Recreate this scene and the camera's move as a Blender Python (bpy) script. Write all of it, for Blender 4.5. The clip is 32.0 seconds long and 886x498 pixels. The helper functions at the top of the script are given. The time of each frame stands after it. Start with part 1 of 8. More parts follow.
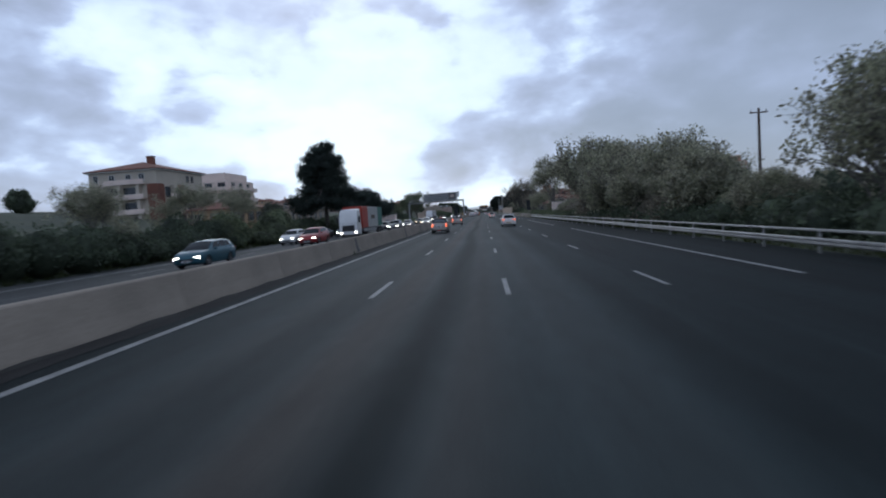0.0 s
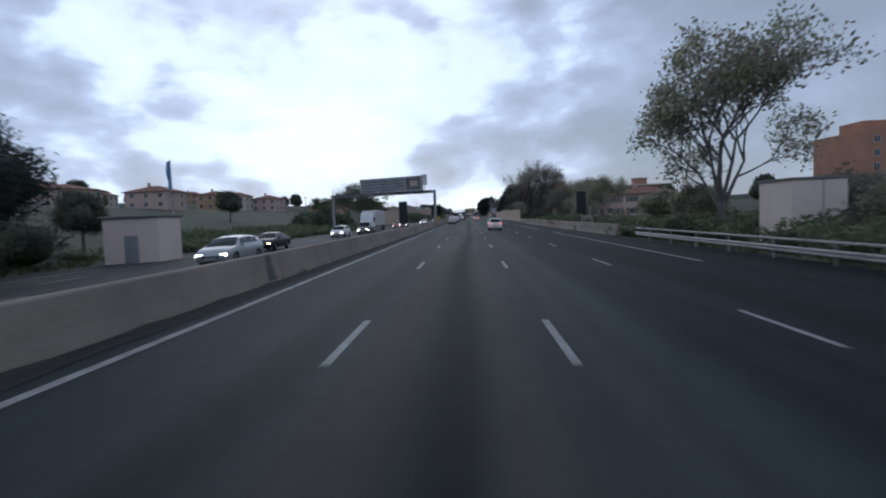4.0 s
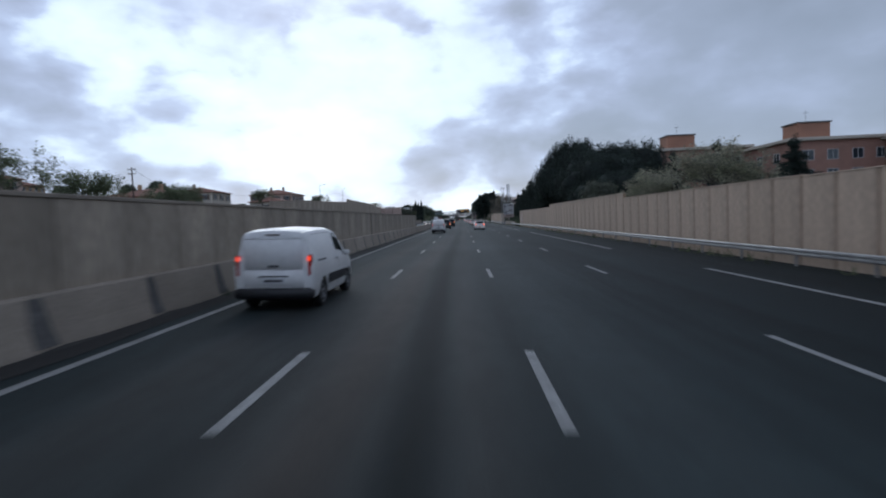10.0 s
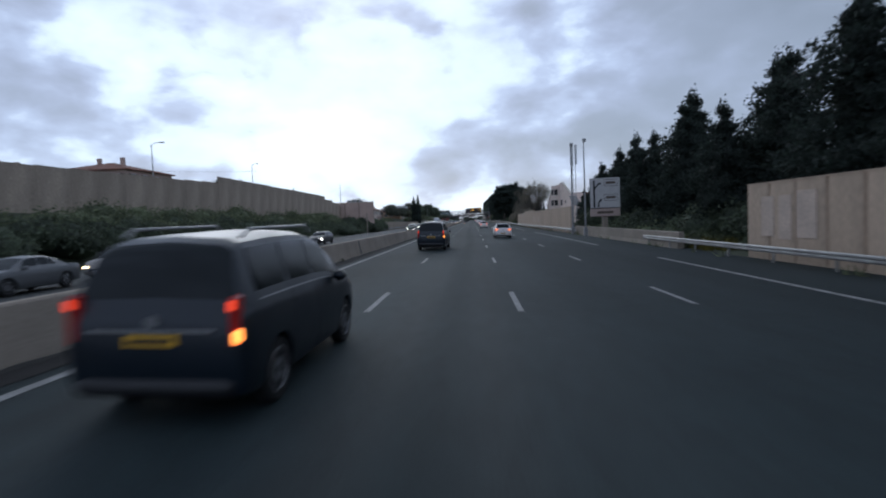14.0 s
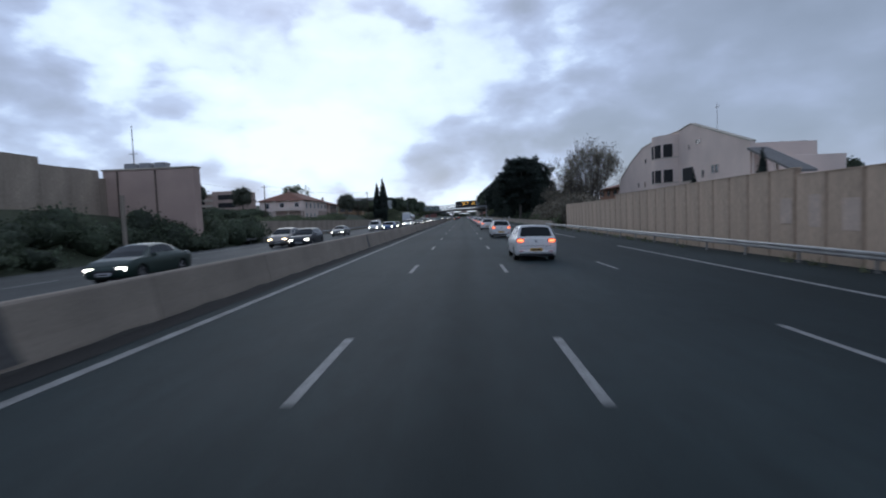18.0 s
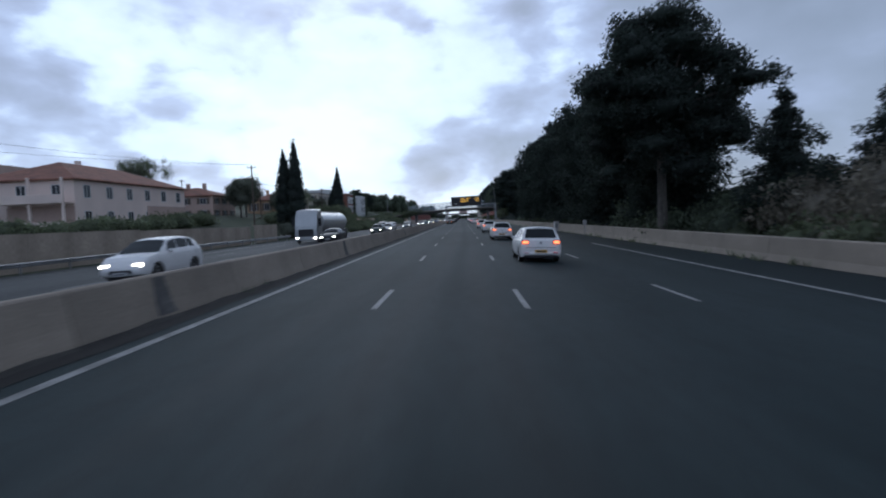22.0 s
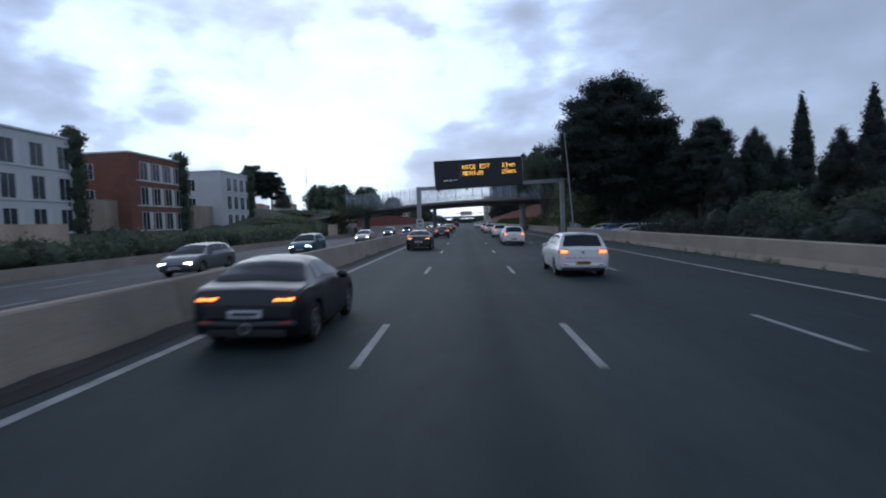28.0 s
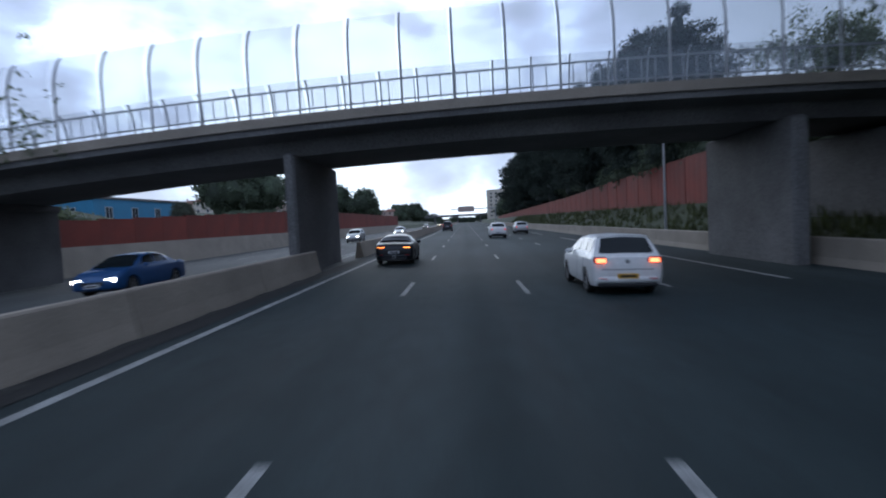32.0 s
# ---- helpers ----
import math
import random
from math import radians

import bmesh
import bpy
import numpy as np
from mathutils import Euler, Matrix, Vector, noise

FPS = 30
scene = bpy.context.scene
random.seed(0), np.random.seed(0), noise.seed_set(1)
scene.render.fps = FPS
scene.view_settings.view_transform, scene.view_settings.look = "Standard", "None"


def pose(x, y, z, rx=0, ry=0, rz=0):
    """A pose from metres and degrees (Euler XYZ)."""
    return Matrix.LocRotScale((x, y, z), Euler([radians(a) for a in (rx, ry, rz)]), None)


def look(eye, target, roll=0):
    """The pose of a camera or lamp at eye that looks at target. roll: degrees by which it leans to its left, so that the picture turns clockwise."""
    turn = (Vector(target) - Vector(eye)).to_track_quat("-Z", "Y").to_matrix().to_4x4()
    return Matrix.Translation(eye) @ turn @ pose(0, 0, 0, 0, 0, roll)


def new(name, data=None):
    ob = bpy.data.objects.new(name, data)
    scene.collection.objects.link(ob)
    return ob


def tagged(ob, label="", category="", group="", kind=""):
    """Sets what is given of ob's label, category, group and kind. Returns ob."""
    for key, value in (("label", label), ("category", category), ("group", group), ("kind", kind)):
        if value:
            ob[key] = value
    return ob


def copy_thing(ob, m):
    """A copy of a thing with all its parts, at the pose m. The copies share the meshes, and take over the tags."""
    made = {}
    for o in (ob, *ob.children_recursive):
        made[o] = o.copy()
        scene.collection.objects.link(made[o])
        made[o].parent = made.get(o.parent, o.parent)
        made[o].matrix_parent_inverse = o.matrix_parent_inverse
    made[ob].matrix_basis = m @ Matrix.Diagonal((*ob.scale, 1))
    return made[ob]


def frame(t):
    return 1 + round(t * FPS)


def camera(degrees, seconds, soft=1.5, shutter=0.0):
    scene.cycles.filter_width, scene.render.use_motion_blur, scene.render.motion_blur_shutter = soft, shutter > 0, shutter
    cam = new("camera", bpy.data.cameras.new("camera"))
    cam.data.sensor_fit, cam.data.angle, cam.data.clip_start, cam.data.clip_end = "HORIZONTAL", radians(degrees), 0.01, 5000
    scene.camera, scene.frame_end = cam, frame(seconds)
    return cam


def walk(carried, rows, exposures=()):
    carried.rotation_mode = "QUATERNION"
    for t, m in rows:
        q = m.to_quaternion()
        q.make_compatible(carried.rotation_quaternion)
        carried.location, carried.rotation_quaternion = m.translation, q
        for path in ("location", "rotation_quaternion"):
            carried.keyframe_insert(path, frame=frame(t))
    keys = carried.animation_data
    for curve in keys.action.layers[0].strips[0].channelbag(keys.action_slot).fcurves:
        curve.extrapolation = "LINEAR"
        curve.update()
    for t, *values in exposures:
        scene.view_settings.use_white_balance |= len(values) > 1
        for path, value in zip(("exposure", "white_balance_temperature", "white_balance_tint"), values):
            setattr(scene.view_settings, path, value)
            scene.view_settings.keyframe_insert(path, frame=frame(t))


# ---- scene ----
cam = camera(79.1, 32.0, soft=2.0, shutter=0.3)
PATH = [
    (0.0, pose(2.87, 0.19, 1.92, 86.30, 3.86, 4.30)),
    (1.0, pose(2.49, 24.78, 1.92, 86.28, 2.58, 3.55)),
    (2.0, pose(2.32, 48.91, 1.92, 86.30, 2.58, 3.04)),
    (3.0, pose(2.08, 73.08, 1.92, 86.37, 2.17, 3.01)),
    (6.0, pose(1.94, 145.02, 1.92, 86.86, 3.01, 2.02)),
    (7.0, pose(1.89, 169.48, 1.92, 86.88, 2.72, 2.07)),
    (8.0, pose(2.10, 193.60, 1.92, 87.19, 2.56, 2.01)),
    (9.0, pose(2.26, 217.80, 1.92, 86.82, 2.60, 1.86)),
    (10.0, pose(2.43, 242.16, 1.92, 86.81, 2.46, 2.01)),
    (11.0, pose(2.36, 266.97, 1.92, 87.02, 2.32, 2.47)),
    (12.0, pose(2.47, 291.03, 1.92, 86.93, 2.39, 2.96)),
    (13.0, pose(2.41, 315.32, 1.92, 86.95, 2.42, 2.87)),
    (14.0, pose(2.37, 339.52, 1.92, 86.96, 2.37, 3.10)),
    (15.0, pose(2.08, 363.35, 1.92, 86.99, 2.51, 2.81)),
    (17.5, pose(1.97, 424.21, 1.92, 86.72, 2.18, 2.84)),
    (18.0, pose(1.92, 436.53, 1.92, 86.53, 2.33, 2.17)),
    (19.0, pose(1.91, 461.09, 1.92, 86.54, 2.13, 2.04)),
    (20.0, pose(2.02, 485.38, 1.92, 86.54, 1.86, 2.64)),
    (21.0, pose(2.08, 510.29, 1.92, 86.51, 1.83, 2.87)),
    (22.0, pose(2.01, 534.47, 1.92, 86.71, 2.20, 2.10)),
    (23.0, pose(1.93, 559.39, 1.92, 86.89, 2.28, 2.26)),
    (24.0, pose(1.92, 583.54, 1.92, 86.69, 2.26, 2.80)),
    (25.0, pose(1.84, 608.38, 1.92, 87.00, 2.63, 3.10)),
    (28.0, pose(1.57, 681.88, 1.92, 87.14, 2.22, 2.34)),
    (29.0, pose(1.61, 706.09, 1.92, 87.12, 2.01, 2.28)),
    (30.0, pose(1.75, 730.68, 1.92, 87.07, 1.91, 2.33)),
    (31.0, pose(1.78, 754.52, 1.92, 87.16, 2.44, 2.38)),
    (32.0, pose(1.76, 778.85, 1.92, 87.08, 2.98, 2.33)),
]
walk(cam, PATH, [(0.0, -0.08, 5880, 11), (7.0, -0.06, 5960, 11), (14.0, -0.03, 5990, 11), (18.0, -0.11, 5880, 11), (21.5, -0.08, 5740, 11), (24.5, 0.08, 5850, 11), (28.5, 0.08, 5700, 11), (30.0, 0.2, 5740, 11), (31.0, 0.24, 5720, 11), (32.0, 0.4, 5640, 11)])
# ---------- world, sun ----------
world = bpy.data.worlds.new("overcast_sky")
scene.world = world
world.use_nodes = True


def build_sky():
    nt = world.node_tree
    nt.nodes.clear()
    N, L = nt.nodes.new, nt.links.new
    out, bg = N("ShaderNodeOutputWorld"), N("ShaderNodeBackground")
    tc, sep = N("ShaderNodeTexCoord"), N("ShaderNodeSeparateXYZ")
    L(tc.outputs["Generated"], sep.inputs[0])

    def op(kind, a, b=None, clamp=False):
        n = N("ShaderNodeMath")
        n.operation, n.use_clamp = kind, clamp
        for i, v in enumerate((a, b)):
            if v is None:
                continue
            if isinstance(v, (int, float)):
                n.inputs[i].default_value = v
            else:
                L(v, n.inputs[i])
        return n.outputs[0]

    x, y, z = sep.outputs
    stretch = N("ShaderNodeMapping")
    stretch.inputs["Scale"].default_value, stretch.inputs["Location"].default_value = (1, 1, 1.9), (SKY_SEED, 0, 0)
    L(tc.outputs["Generated"], stretch.inputs[0])

    def cloud(scale, detail, rough, distort):
        n = N("ShaderNodeTexNoise")
        n.inputs["Scale"].default_value, n.inputs["Detail"].default_value = scale, detail
        n.inputs["Roughness"].default_value, n.inputs["Distortion"].default_value = rough, distort
        L(stretch.outputs[0], n.inputs["Vector"])
        return n

    big, puff = cloud(3.6, 6, 0.46, 0.1), cloud(9.0, 6, 0.45, 0.15)
    # the cover breaks up round the hidden sun, with billowing edges
    push = N("ShaderNodeVectorMath")
    push.operation = "MULTIPLY_ADD"
    L(puff.outputs["Color"], push.inputs[0])
    push.inputs[1].default_value, push.inputs[2].default_value = (0.34, 0.34, 0.34), (-0.17, -0.17, -0.17)
    way = N("ShaderNodeVectorMath")
    L(tc.outputs["Generated"], way.inputs[0])
    L(push.outputs[0], way.inputs[1])
    dot = N("ShaderNodeVectorMath")
    dot.operation = "DOT_PRODUCT"
    L(way.outputs[0], dot.inputs[0])
    dot.inputs[1].default_value = SUN_WAY
    glow = N("ShaderNodeMapRange")
    glow.interpolation_type = "SMOOTHSTEP"
    L(dot.outputs["Value"], glow.inputs[0])
    for i, v in enumerate((0.80, 1.0, -0.10, 0.27)):
        glow.inputs[i + 1].default_value = v
    low = N("ShaderNodeMapRange")
    L(z, low.inputs[0])
    for i, v in enumerate((0.0, 0.16, 0.045, 0.0)):
        low.inputs[i + 1].default_value = v
    mixn = op("ADD", op("ADD", op("MULTIPLY", big.outputs[0], 0.62), op("MULTIPLY", puff.outputs[0], 0.30)), 0.07)
    # the unseen sky behind is brightened to light surfaces that face the camera
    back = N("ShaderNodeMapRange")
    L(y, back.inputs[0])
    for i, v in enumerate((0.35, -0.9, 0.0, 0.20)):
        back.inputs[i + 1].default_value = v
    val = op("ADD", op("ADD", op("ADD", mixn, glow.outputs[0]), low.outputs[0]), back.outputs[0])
    ramp = N("ShaderNodeValToRGB")
    e = ramp.color_ramp.elements
    e[0].position, e[0].color = 0.34, (0.27, 0.31, 0.37, 1)
    e[1].position, e[1].color = 0.88, (0.93, 1.04, 1.10, 1)
    for p, c in ((0.48, (0.32, 0.365, 0.445, 1)), (0.59, (0.40, 0.455, 0.58, 1)), (0.68, (0.50, 0.58, 0.74, 1)), (0.76, (0.76, 0.88, 1.0, 1))):
        n = e.new(p)
        n.color = c
    L(val, ramp.inputs[0])
    sky = N("ShaderNodeTexSky")
    sky.sky_type, sky.sun_disc = "NISHITA", False
    sky.sun_elevation, sky.sun_rotation = radians(32), radians(-14)
    sc = N("ShaderNodeVectorMath")
    sc.operation = "SCALE"
    sc.inputs["Scale"].default_value = 0.012
    L(sky.outputs[0], sc.inputs[0])
    add = N("ShaderNodeVectorMath")
    L(ramp.outputs[0], add.inputs[0])
    L(sc.outputs[0], add.inputs[1])
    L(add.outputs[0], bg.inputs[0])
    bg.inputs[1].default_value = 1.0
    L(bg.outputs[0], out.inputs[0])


SKY_SEED = 4.3
SUN_WAY = (-math.sin(radians(15)) * math.cos(radians(21)), math.cos(radians(15)) * math.cos(radians(21)), math.sin(radians(21)))
build_sky()
sun = new("sun", bpy.data.lights.new("sun", "SUN"))
sun.data.energy, sun.data.angle, sun.data.color = 0.35, radians(35), (1.0, 0.97, 0.92)
sun.matrix_world = look((0, 0, 60), (SUN_WAY[0] * -50, SUN_WAY[1] * -50, 60 - SUN_WAY[2] * 50))


# ---------- materials ----------
def material(name, base, rough=0.8, metal=0.0, vary=0.12, grain=40.0, stain=0.6, bump=0.2, tint=None, stretch=(1, 1, 1),
             per_object=0.0, per_island=0.0, coat=0.0, bump_scale=None):
    """A surface with fine grain, large stains and relief, in metres."""
    m = bpy.data.materials.new(name)
    m.use_nodes = True
    nt = m.node_tree
    N, L = nt.nodes.new, nt.links.new
    b = nt.nodes["Principled BSDF"]
    tc, mp = N("ShaderNodeTexCoord"), N("ShaderNodeMapping")
    mp.inputs["Scale"].default_value = stretch
    L(tc.outputs["Object"], mp.inputs[0])
    col = Vector(base[:3])
    dark = col * (1 - vary)
    light = Vector(tint) if tint else col * (1 + vary)
    last = None
    for scale, lo, hi in ((stain, 0.3, 0.7), (grain, 0.35, 0.65)):
        n = N("ShaderNodeTexNoise")
        n.inputs["Scale"].default_value, n.inputs["Detail"].default_value = scale, 4
        L(mp.outputs[0], n.inputs["Vector"])
        r = N("ShaderNodeMapRange")
        L(n.outputs[0], r.inputs[0])
        r.inputs[1].default_value, r.inputs[2].default_value = lo, hi
        mix = N("ShaderNodeMix")
        mix.data_type = "RGBA"
        if last is None:
            mix.inputs[6].default_value, mix.inputs[7].default_value = (*dark, 1), (*light, 1)
            L(r.outputs[0], mix.inputs[0])
            first = r
        else:
            mix.blend_type = "MULTIPLY"
            g = N("ShaderNodeMapRange")
            L(r.outputs[0], g.inputs[0])
            g.inputs[3].default_value, g.inputs[4].default_value = 1 - vary, 1 + vary * 0.5
            mix.inputs[0].default_value = 1.0
            L(last, mix.inputs[6])
            L(g.outputs[0], mix.inputs[7])
        last = mix.outputs[2]
    for amount, node, sock in ((per_object, "ShaderNodeObjectInfo", "Random"), (per_island, "ShaderNodeNewGeometry", "Random Per Island")):
        if amount:
            o, g, mix = N(node), N("ShaderNodeMapRange"), N("ShaderNodeMix")
            L(o.outputs[sock], g.inputs[0])
            g.inputs[3].default_value, g.inputs[4].default_value = 1 - amount, 1 + amount
            mix.data_type, mix.blend_type = "RGBA", "MULTIPLY"
            mix.inputs[0].default_value = 1.0
            L(last, mix.inputs[6])
            L(g.outputs[0], mix.inputs[7])
            last = mix.outputs[2]
    L(last, b.inputs["Base Color"])
    rr = N("ShaderNodeMapRange")
    L(first.outputs[0], rr.inputs[0])
    rr.inputs[3].default_value, rr.inputs[4].default_value = max(0.02, rough - 0.08), min(1, rough + 0.08)
    L(rr.outputs[0], b.inputs["Roughness"])
    b.inputs["Metallic"].default_value = metal
    b.inputs["Coat Weight"].default_value = coat
    b.inputs["Coat Roughness"].default_value = 0.08
    if bump:
        n, bp = N("ShaderNodeTexNoise"), N("ShaderNodeBump")
        n.inputs["Scale"].default_value, n.inputs["Detail"].default_value = bump_scale or grain, 5
        L(mp.outputs[0], n.inputs["Vector"])
        L(n.outputs[0], bp.inputs["Height"])
        bp.inputs["Strength"].default_value, bp.inputs["Distance"].default_value = bump, 0.02
        L(bp.outputs[0], b.inputs["Normal"])
    return m


def leaf_material(name, base, tint=None):
    """Leaves: matt, varied from leaf to leaf, letting some light through."""
    m = material(name, base, 0.75, vary=0.28, grain=3, stain=0.4, bump=0, per_island=0.45, tint=tint)
    nt = m.node_tree
    b, out = nt.nodes["Principled BSDF"], nt.nodes["Material Output"]
    tr, mx = nt.nodes.new("ShaderNodeBsdfTranslucent"), nt.nodes.new("ShaderNodeMixShader")
    nt.links.new(b.inputs["Base Color"].links[0].from_socket, tr.inputs[0])
    mx.inputs[0].default_value = 0.45
    nt.links.new(b.outputs[0], mx.inputs[1])
    nt.links.new(tr.outputs[0], mx.inputs[2])
    nt.links.new(mx.outputs[0], out.inputs[0])
    return m


def lamp_material(name, color, strength):
    m = bpy.data.materials.new(name)
    m.use_nodes = True
    b = m.node_tree.nodes["Principled BSDF"]
    b.inputs["Base Color"].default_value = (*color, 1)
    b.inputs["Emission Color"].default_value = (*color, 1)
    b.inputs["Emission Strength"].default_value = strength
    b.inputs["Roughness"].default_value = 0.2
    return m


def clear_material(name, tint, clear=0.7, rough=0.1):
    m = bpy.data.materials.new(name)
    m.use_nodes = True
    nt = m.node_tree
    b = nt.nodes["Principled BSDF"]
    b.inputs["Base Color"].default_value = (*tint, 1)
    b.inputs["Roughness"].default_value = rough
    t, mx = nt.nodes.new("ShaderNodeBsdfTransparent"), nt.nodes.new("ShaderNodeMixShader")
    mx.inputs[0].default_value = 1 - clear
    nt.links.new(t.outputs[0], mx.inputs[1])
    nt.links.new(b.outputs[0], mx.inputs[2])
    nt.links.new(mx.outputs[0], nt.nodes["Material Output"].inputs[0])
    return m


# wear across the carriageway: place, brightness; and the rusty tint of the wheel tracks
# stops past 5.5 m are lowered further than the lane wear alone
LANE_WEAR = [(-4, .7), (-3.1, .82), (-2.6, .98), (-1.9, .70), (-1.2, 1.1), (-.6, .82), (-.1, .76), (.45, 1.05), (.95, 1.22), (1.4, 1.1), (1.75, .48), (2.05, .46), (2.4, 1.05), (2.75, 1.16), (3.2, .86), (3.55, .9), (4.3, 1.16), (4.9, .92), (5.5, .62), (6.5, .68), (7.4, .56), (9, .48), (11, .44), (16, .48)]
LANE_RUST = [(-4, 0), (-1.6, .1), (-1.1, .7), (-.5, .1), (.4, .4), (.95, 1), (1.5, .4), (1.9, 0), (2.3, .5), (2.7, .9), (3.2, .2), (4.3, .35), (5.2, 0), (16, 0)]


def asphalt_material(name, base, seed):
    """Old asphalt: grain, long polished and stained strips that run with the traffic, repair patches."""
    m = bpy.data.materials.new(name)
    m.use_nodes = True
    nt = m.node_tree
    N, L = nt.nodes.new, nt.links.new
    b = nt.nodes["Principled BSDF"]
    tc = N("ShaderNodeTexCoord")

    def noise_at(scale, stretch, detail=3):
        mp, n = N("ShaderNodeMapping"), N("ShaderNodeTexNoise")
        mp.inputs["Scale"].default_value, mp.inputs["Location"].default_value = stretch, (seed, seed * 0.7, 0)
        n.inputs["Scale"].default_value, n.inputs["Detail"].default_value = scale, detail
        L(tc.outputs["Object"], mp.inputs[0])
        L(mp.outputs[0], n.inputs["Vector"])
        return n.outputs[0]

    def remap(v, a, c, lo, hi):
        r = N("ShaderNodeMapRange")
        L(v, r.inputs[0])
        for i, q in enumerate((a, c, lo, hi)):
            r.inputs[i + 1].default_value = q
        return r.outputs[0]

    def times(a, c):
        x = N("ShaderNodeMath")
        x.operation = "MULTIPLY"
        L(a, x.inputs[0])
        L(c, x.inputs[1])
        return x.outputs[0]

    def along(stops, v):
        r = N("ShaderNodeValToRGB")
        r.color_ramp.interpolation = "B_SPLINE"
        e = r.color_ramp.elements
        for i, (x, q) in enumerate(stops):
            p = (x + 4) / 20
            n = e[i] if i < 2 else e.new(p)
            n.position, n.color = p, (q, q, q, 1)
        L(v, r.inputs[0])
        return r.outputs[0]

    # wheel tracks and oil strips in every lane; the oldest stretch is the most worn
    sp = N("ShaderNodeSeparateXYZ")
    L(tc.outputs["Object"], sp.inputs[0])
    old = remap(sp.outputs[1], 255, 330, 1.2, 0.42)
    sway = N("ShaderNodeMath")
    L(sp.outputs[0], sway.inputs[0])
    L(remap(noise_at(1.0, (0.2, 0.02, 1), 2), 0.3, 0.7, -0.35, 0.35), sway.inputs[1])
    across = remap(sway.outputs[0], -4, 16, 0, 1)
    track = along(LANE_WEAR, across)
    fine = remap(noise_at(1.0, (1.1, 0.02, 1), 2), 0.34, 0.66, -0.10, 0.10)
    lift = N("ShaderNodeMath")
    lift.inputs[1].default_value = -1.0
    L(track, lift.inputs[0])
    both = N("ShaderNodeMath")
    L(lift.outputs[0], both.inputs[0])
    L(fine, both.inputs[1])
    one = N("ShaderNodeMath")
    one.inputs[1].default_value = 1.0
    L(times(both.outputs[0], old), one.inputs[0])
    strips = one.outputs[0]
    patches = remap(noise_at(1.0, (0.22, 0.03, 1), 3), 0.35, 0.65, 0.84, 1.16)
    seams = remap(noise_at(1.0, (0.08, 0.11, 1), 2), 0.40, 0.60, 0.93, 1.07)
    grain = remap(noise_at(45.0, (1, 1, 1), 4), 0.3, 0.7, 0.7, 1.3)
    blotch = remap(noise_at(3.5, (1, 0.3, 1), 4), 0.3, 0.7, 0.86, 1.14)
    wear = times(times(strips, patches), seams)
    v = times(times(wear, grain), blotch)
    hue = N("ShaderNodeMix")
    hue.data_type = "RGBA"
    L(times(along(LANE_RUST, across), times(remap(noise_at(1.0, (0.4, 0.01, 1), 2), 0.35, 0.65, 0.3, 1.0), old)), hue.inputs[0])
    hue.inputs[6].default_value = (base[0] * 0.93, base[1] * 1.0, base[2] * 1.0, 1)
    hue.inputs[7].default_value = (base[0] * 2.0, base[1] * 1.14, base[2] * 0.9, 1)
    mix = N("ShaderNodeMix")
    mix.data_type, mix.blend_type = "RGBA", "MULTIPLY"
    mix.inputs[0].default_value = 1
    L(hue.outputs[2], mix.inputs[6])
    L(v, mix.inputs[7])
    L(mix.outputs[2], b.inputs["Base Color"])
    b.inputs["Roughness"].default_value = 0.78
    L(remap(wear, 0.5, 1.2, 0.14, 0.27), b.inputs["Specular IOR Level"])
    bp = N("ShaderNodeBump")
    L(noise_at(120.0, (1, 1, 1), 3), bp.inputs["Height"])
    bp.inputs["Strength"].default_value, bp.inputs["Distance"].default_value = 0.5, 0.01
    L(bp.outputs[0], b.inputs["Normal"])
    return m


M = {}
M["asphalt"] = asphalt_material("asphalt", (0.0215, 0.0325, 0.0345), 3.1)
M["asphalt_far"] = asphalt_material("asphalt_opposite", (0.07, 0.07, 0.07), 8.4)
M["paint"] = material("road_paint", (0.27, 0.27, 0.26), 0.75, vary=0.42, grain=22, stain=1.6, bump=0.4)
M["soil"] = material("verge_soil", (0.050, 0.070, 0.032), 0.95, vary=0.45, grain=6, stain=0.12, bump=0.8, tint=(0.075, 0.085, 0.045))
M["concrete"] = material("barrier_concrete", (0.32, 0.272, 0.218), 0.9, vary=0.2, grain=25, stain=0.5, bump=0.15, per_object=0.10, tint=(0.36, 0.305, 0.245))
M["concrete_dark"] = material("old_concrete", (0.16, 0.155, 0.15), 0.9, vary=0.35, grain=20, stain=0.5, bump=0.3)
M["stain"] = material("damp_concrete", (0.11, 0.105, 0.1), 0.85, vary=0.35, grain=16, stain=1.5, bump=0.3)
M["bridge"] = material("bridge_concrete", (0.155, 0.15, 0.145), 0.88, vary=0.3, grain=14, stain=0.35, bump=0.25)
M["wall_tan"] = material("noise_wall_tan", (0.53, 0.405, 0.30), 0.9, vary=0.16, grain=9, stain=0.7, bump=0.3, per_object=0.06, stretch=(1, 1, 0.35))
M["wall_screen"] = material("median_screen", (0.355, 0.30, 0.235), 0.85, vary=0.24, grain=14, stain=1.1, bump=0.2, per_object=0.09, stretch=(1, 1, 0.22))
M["wall_grey"] = material("noise_wall_grey", (0.37, 0.305, 0.24), 0.9, vary=0.2, grain=10, stain=0.6, bump=0.3, per_object=0.08, stretch=(1, 1, 0.35))
M["wall_red"] = material("red_brown_wall", (0.20, 0.045, 0.03), 0.85, vary=0.2, grain=10, stain=0.4, bump=0.25, per_object=0.1)
M["steel"] = material("galvanised_steel", (0.36, 0.36, 0.36), 0.5, 0.75, vary=0.2, grain=30, stain=1.2, bump=0.05)
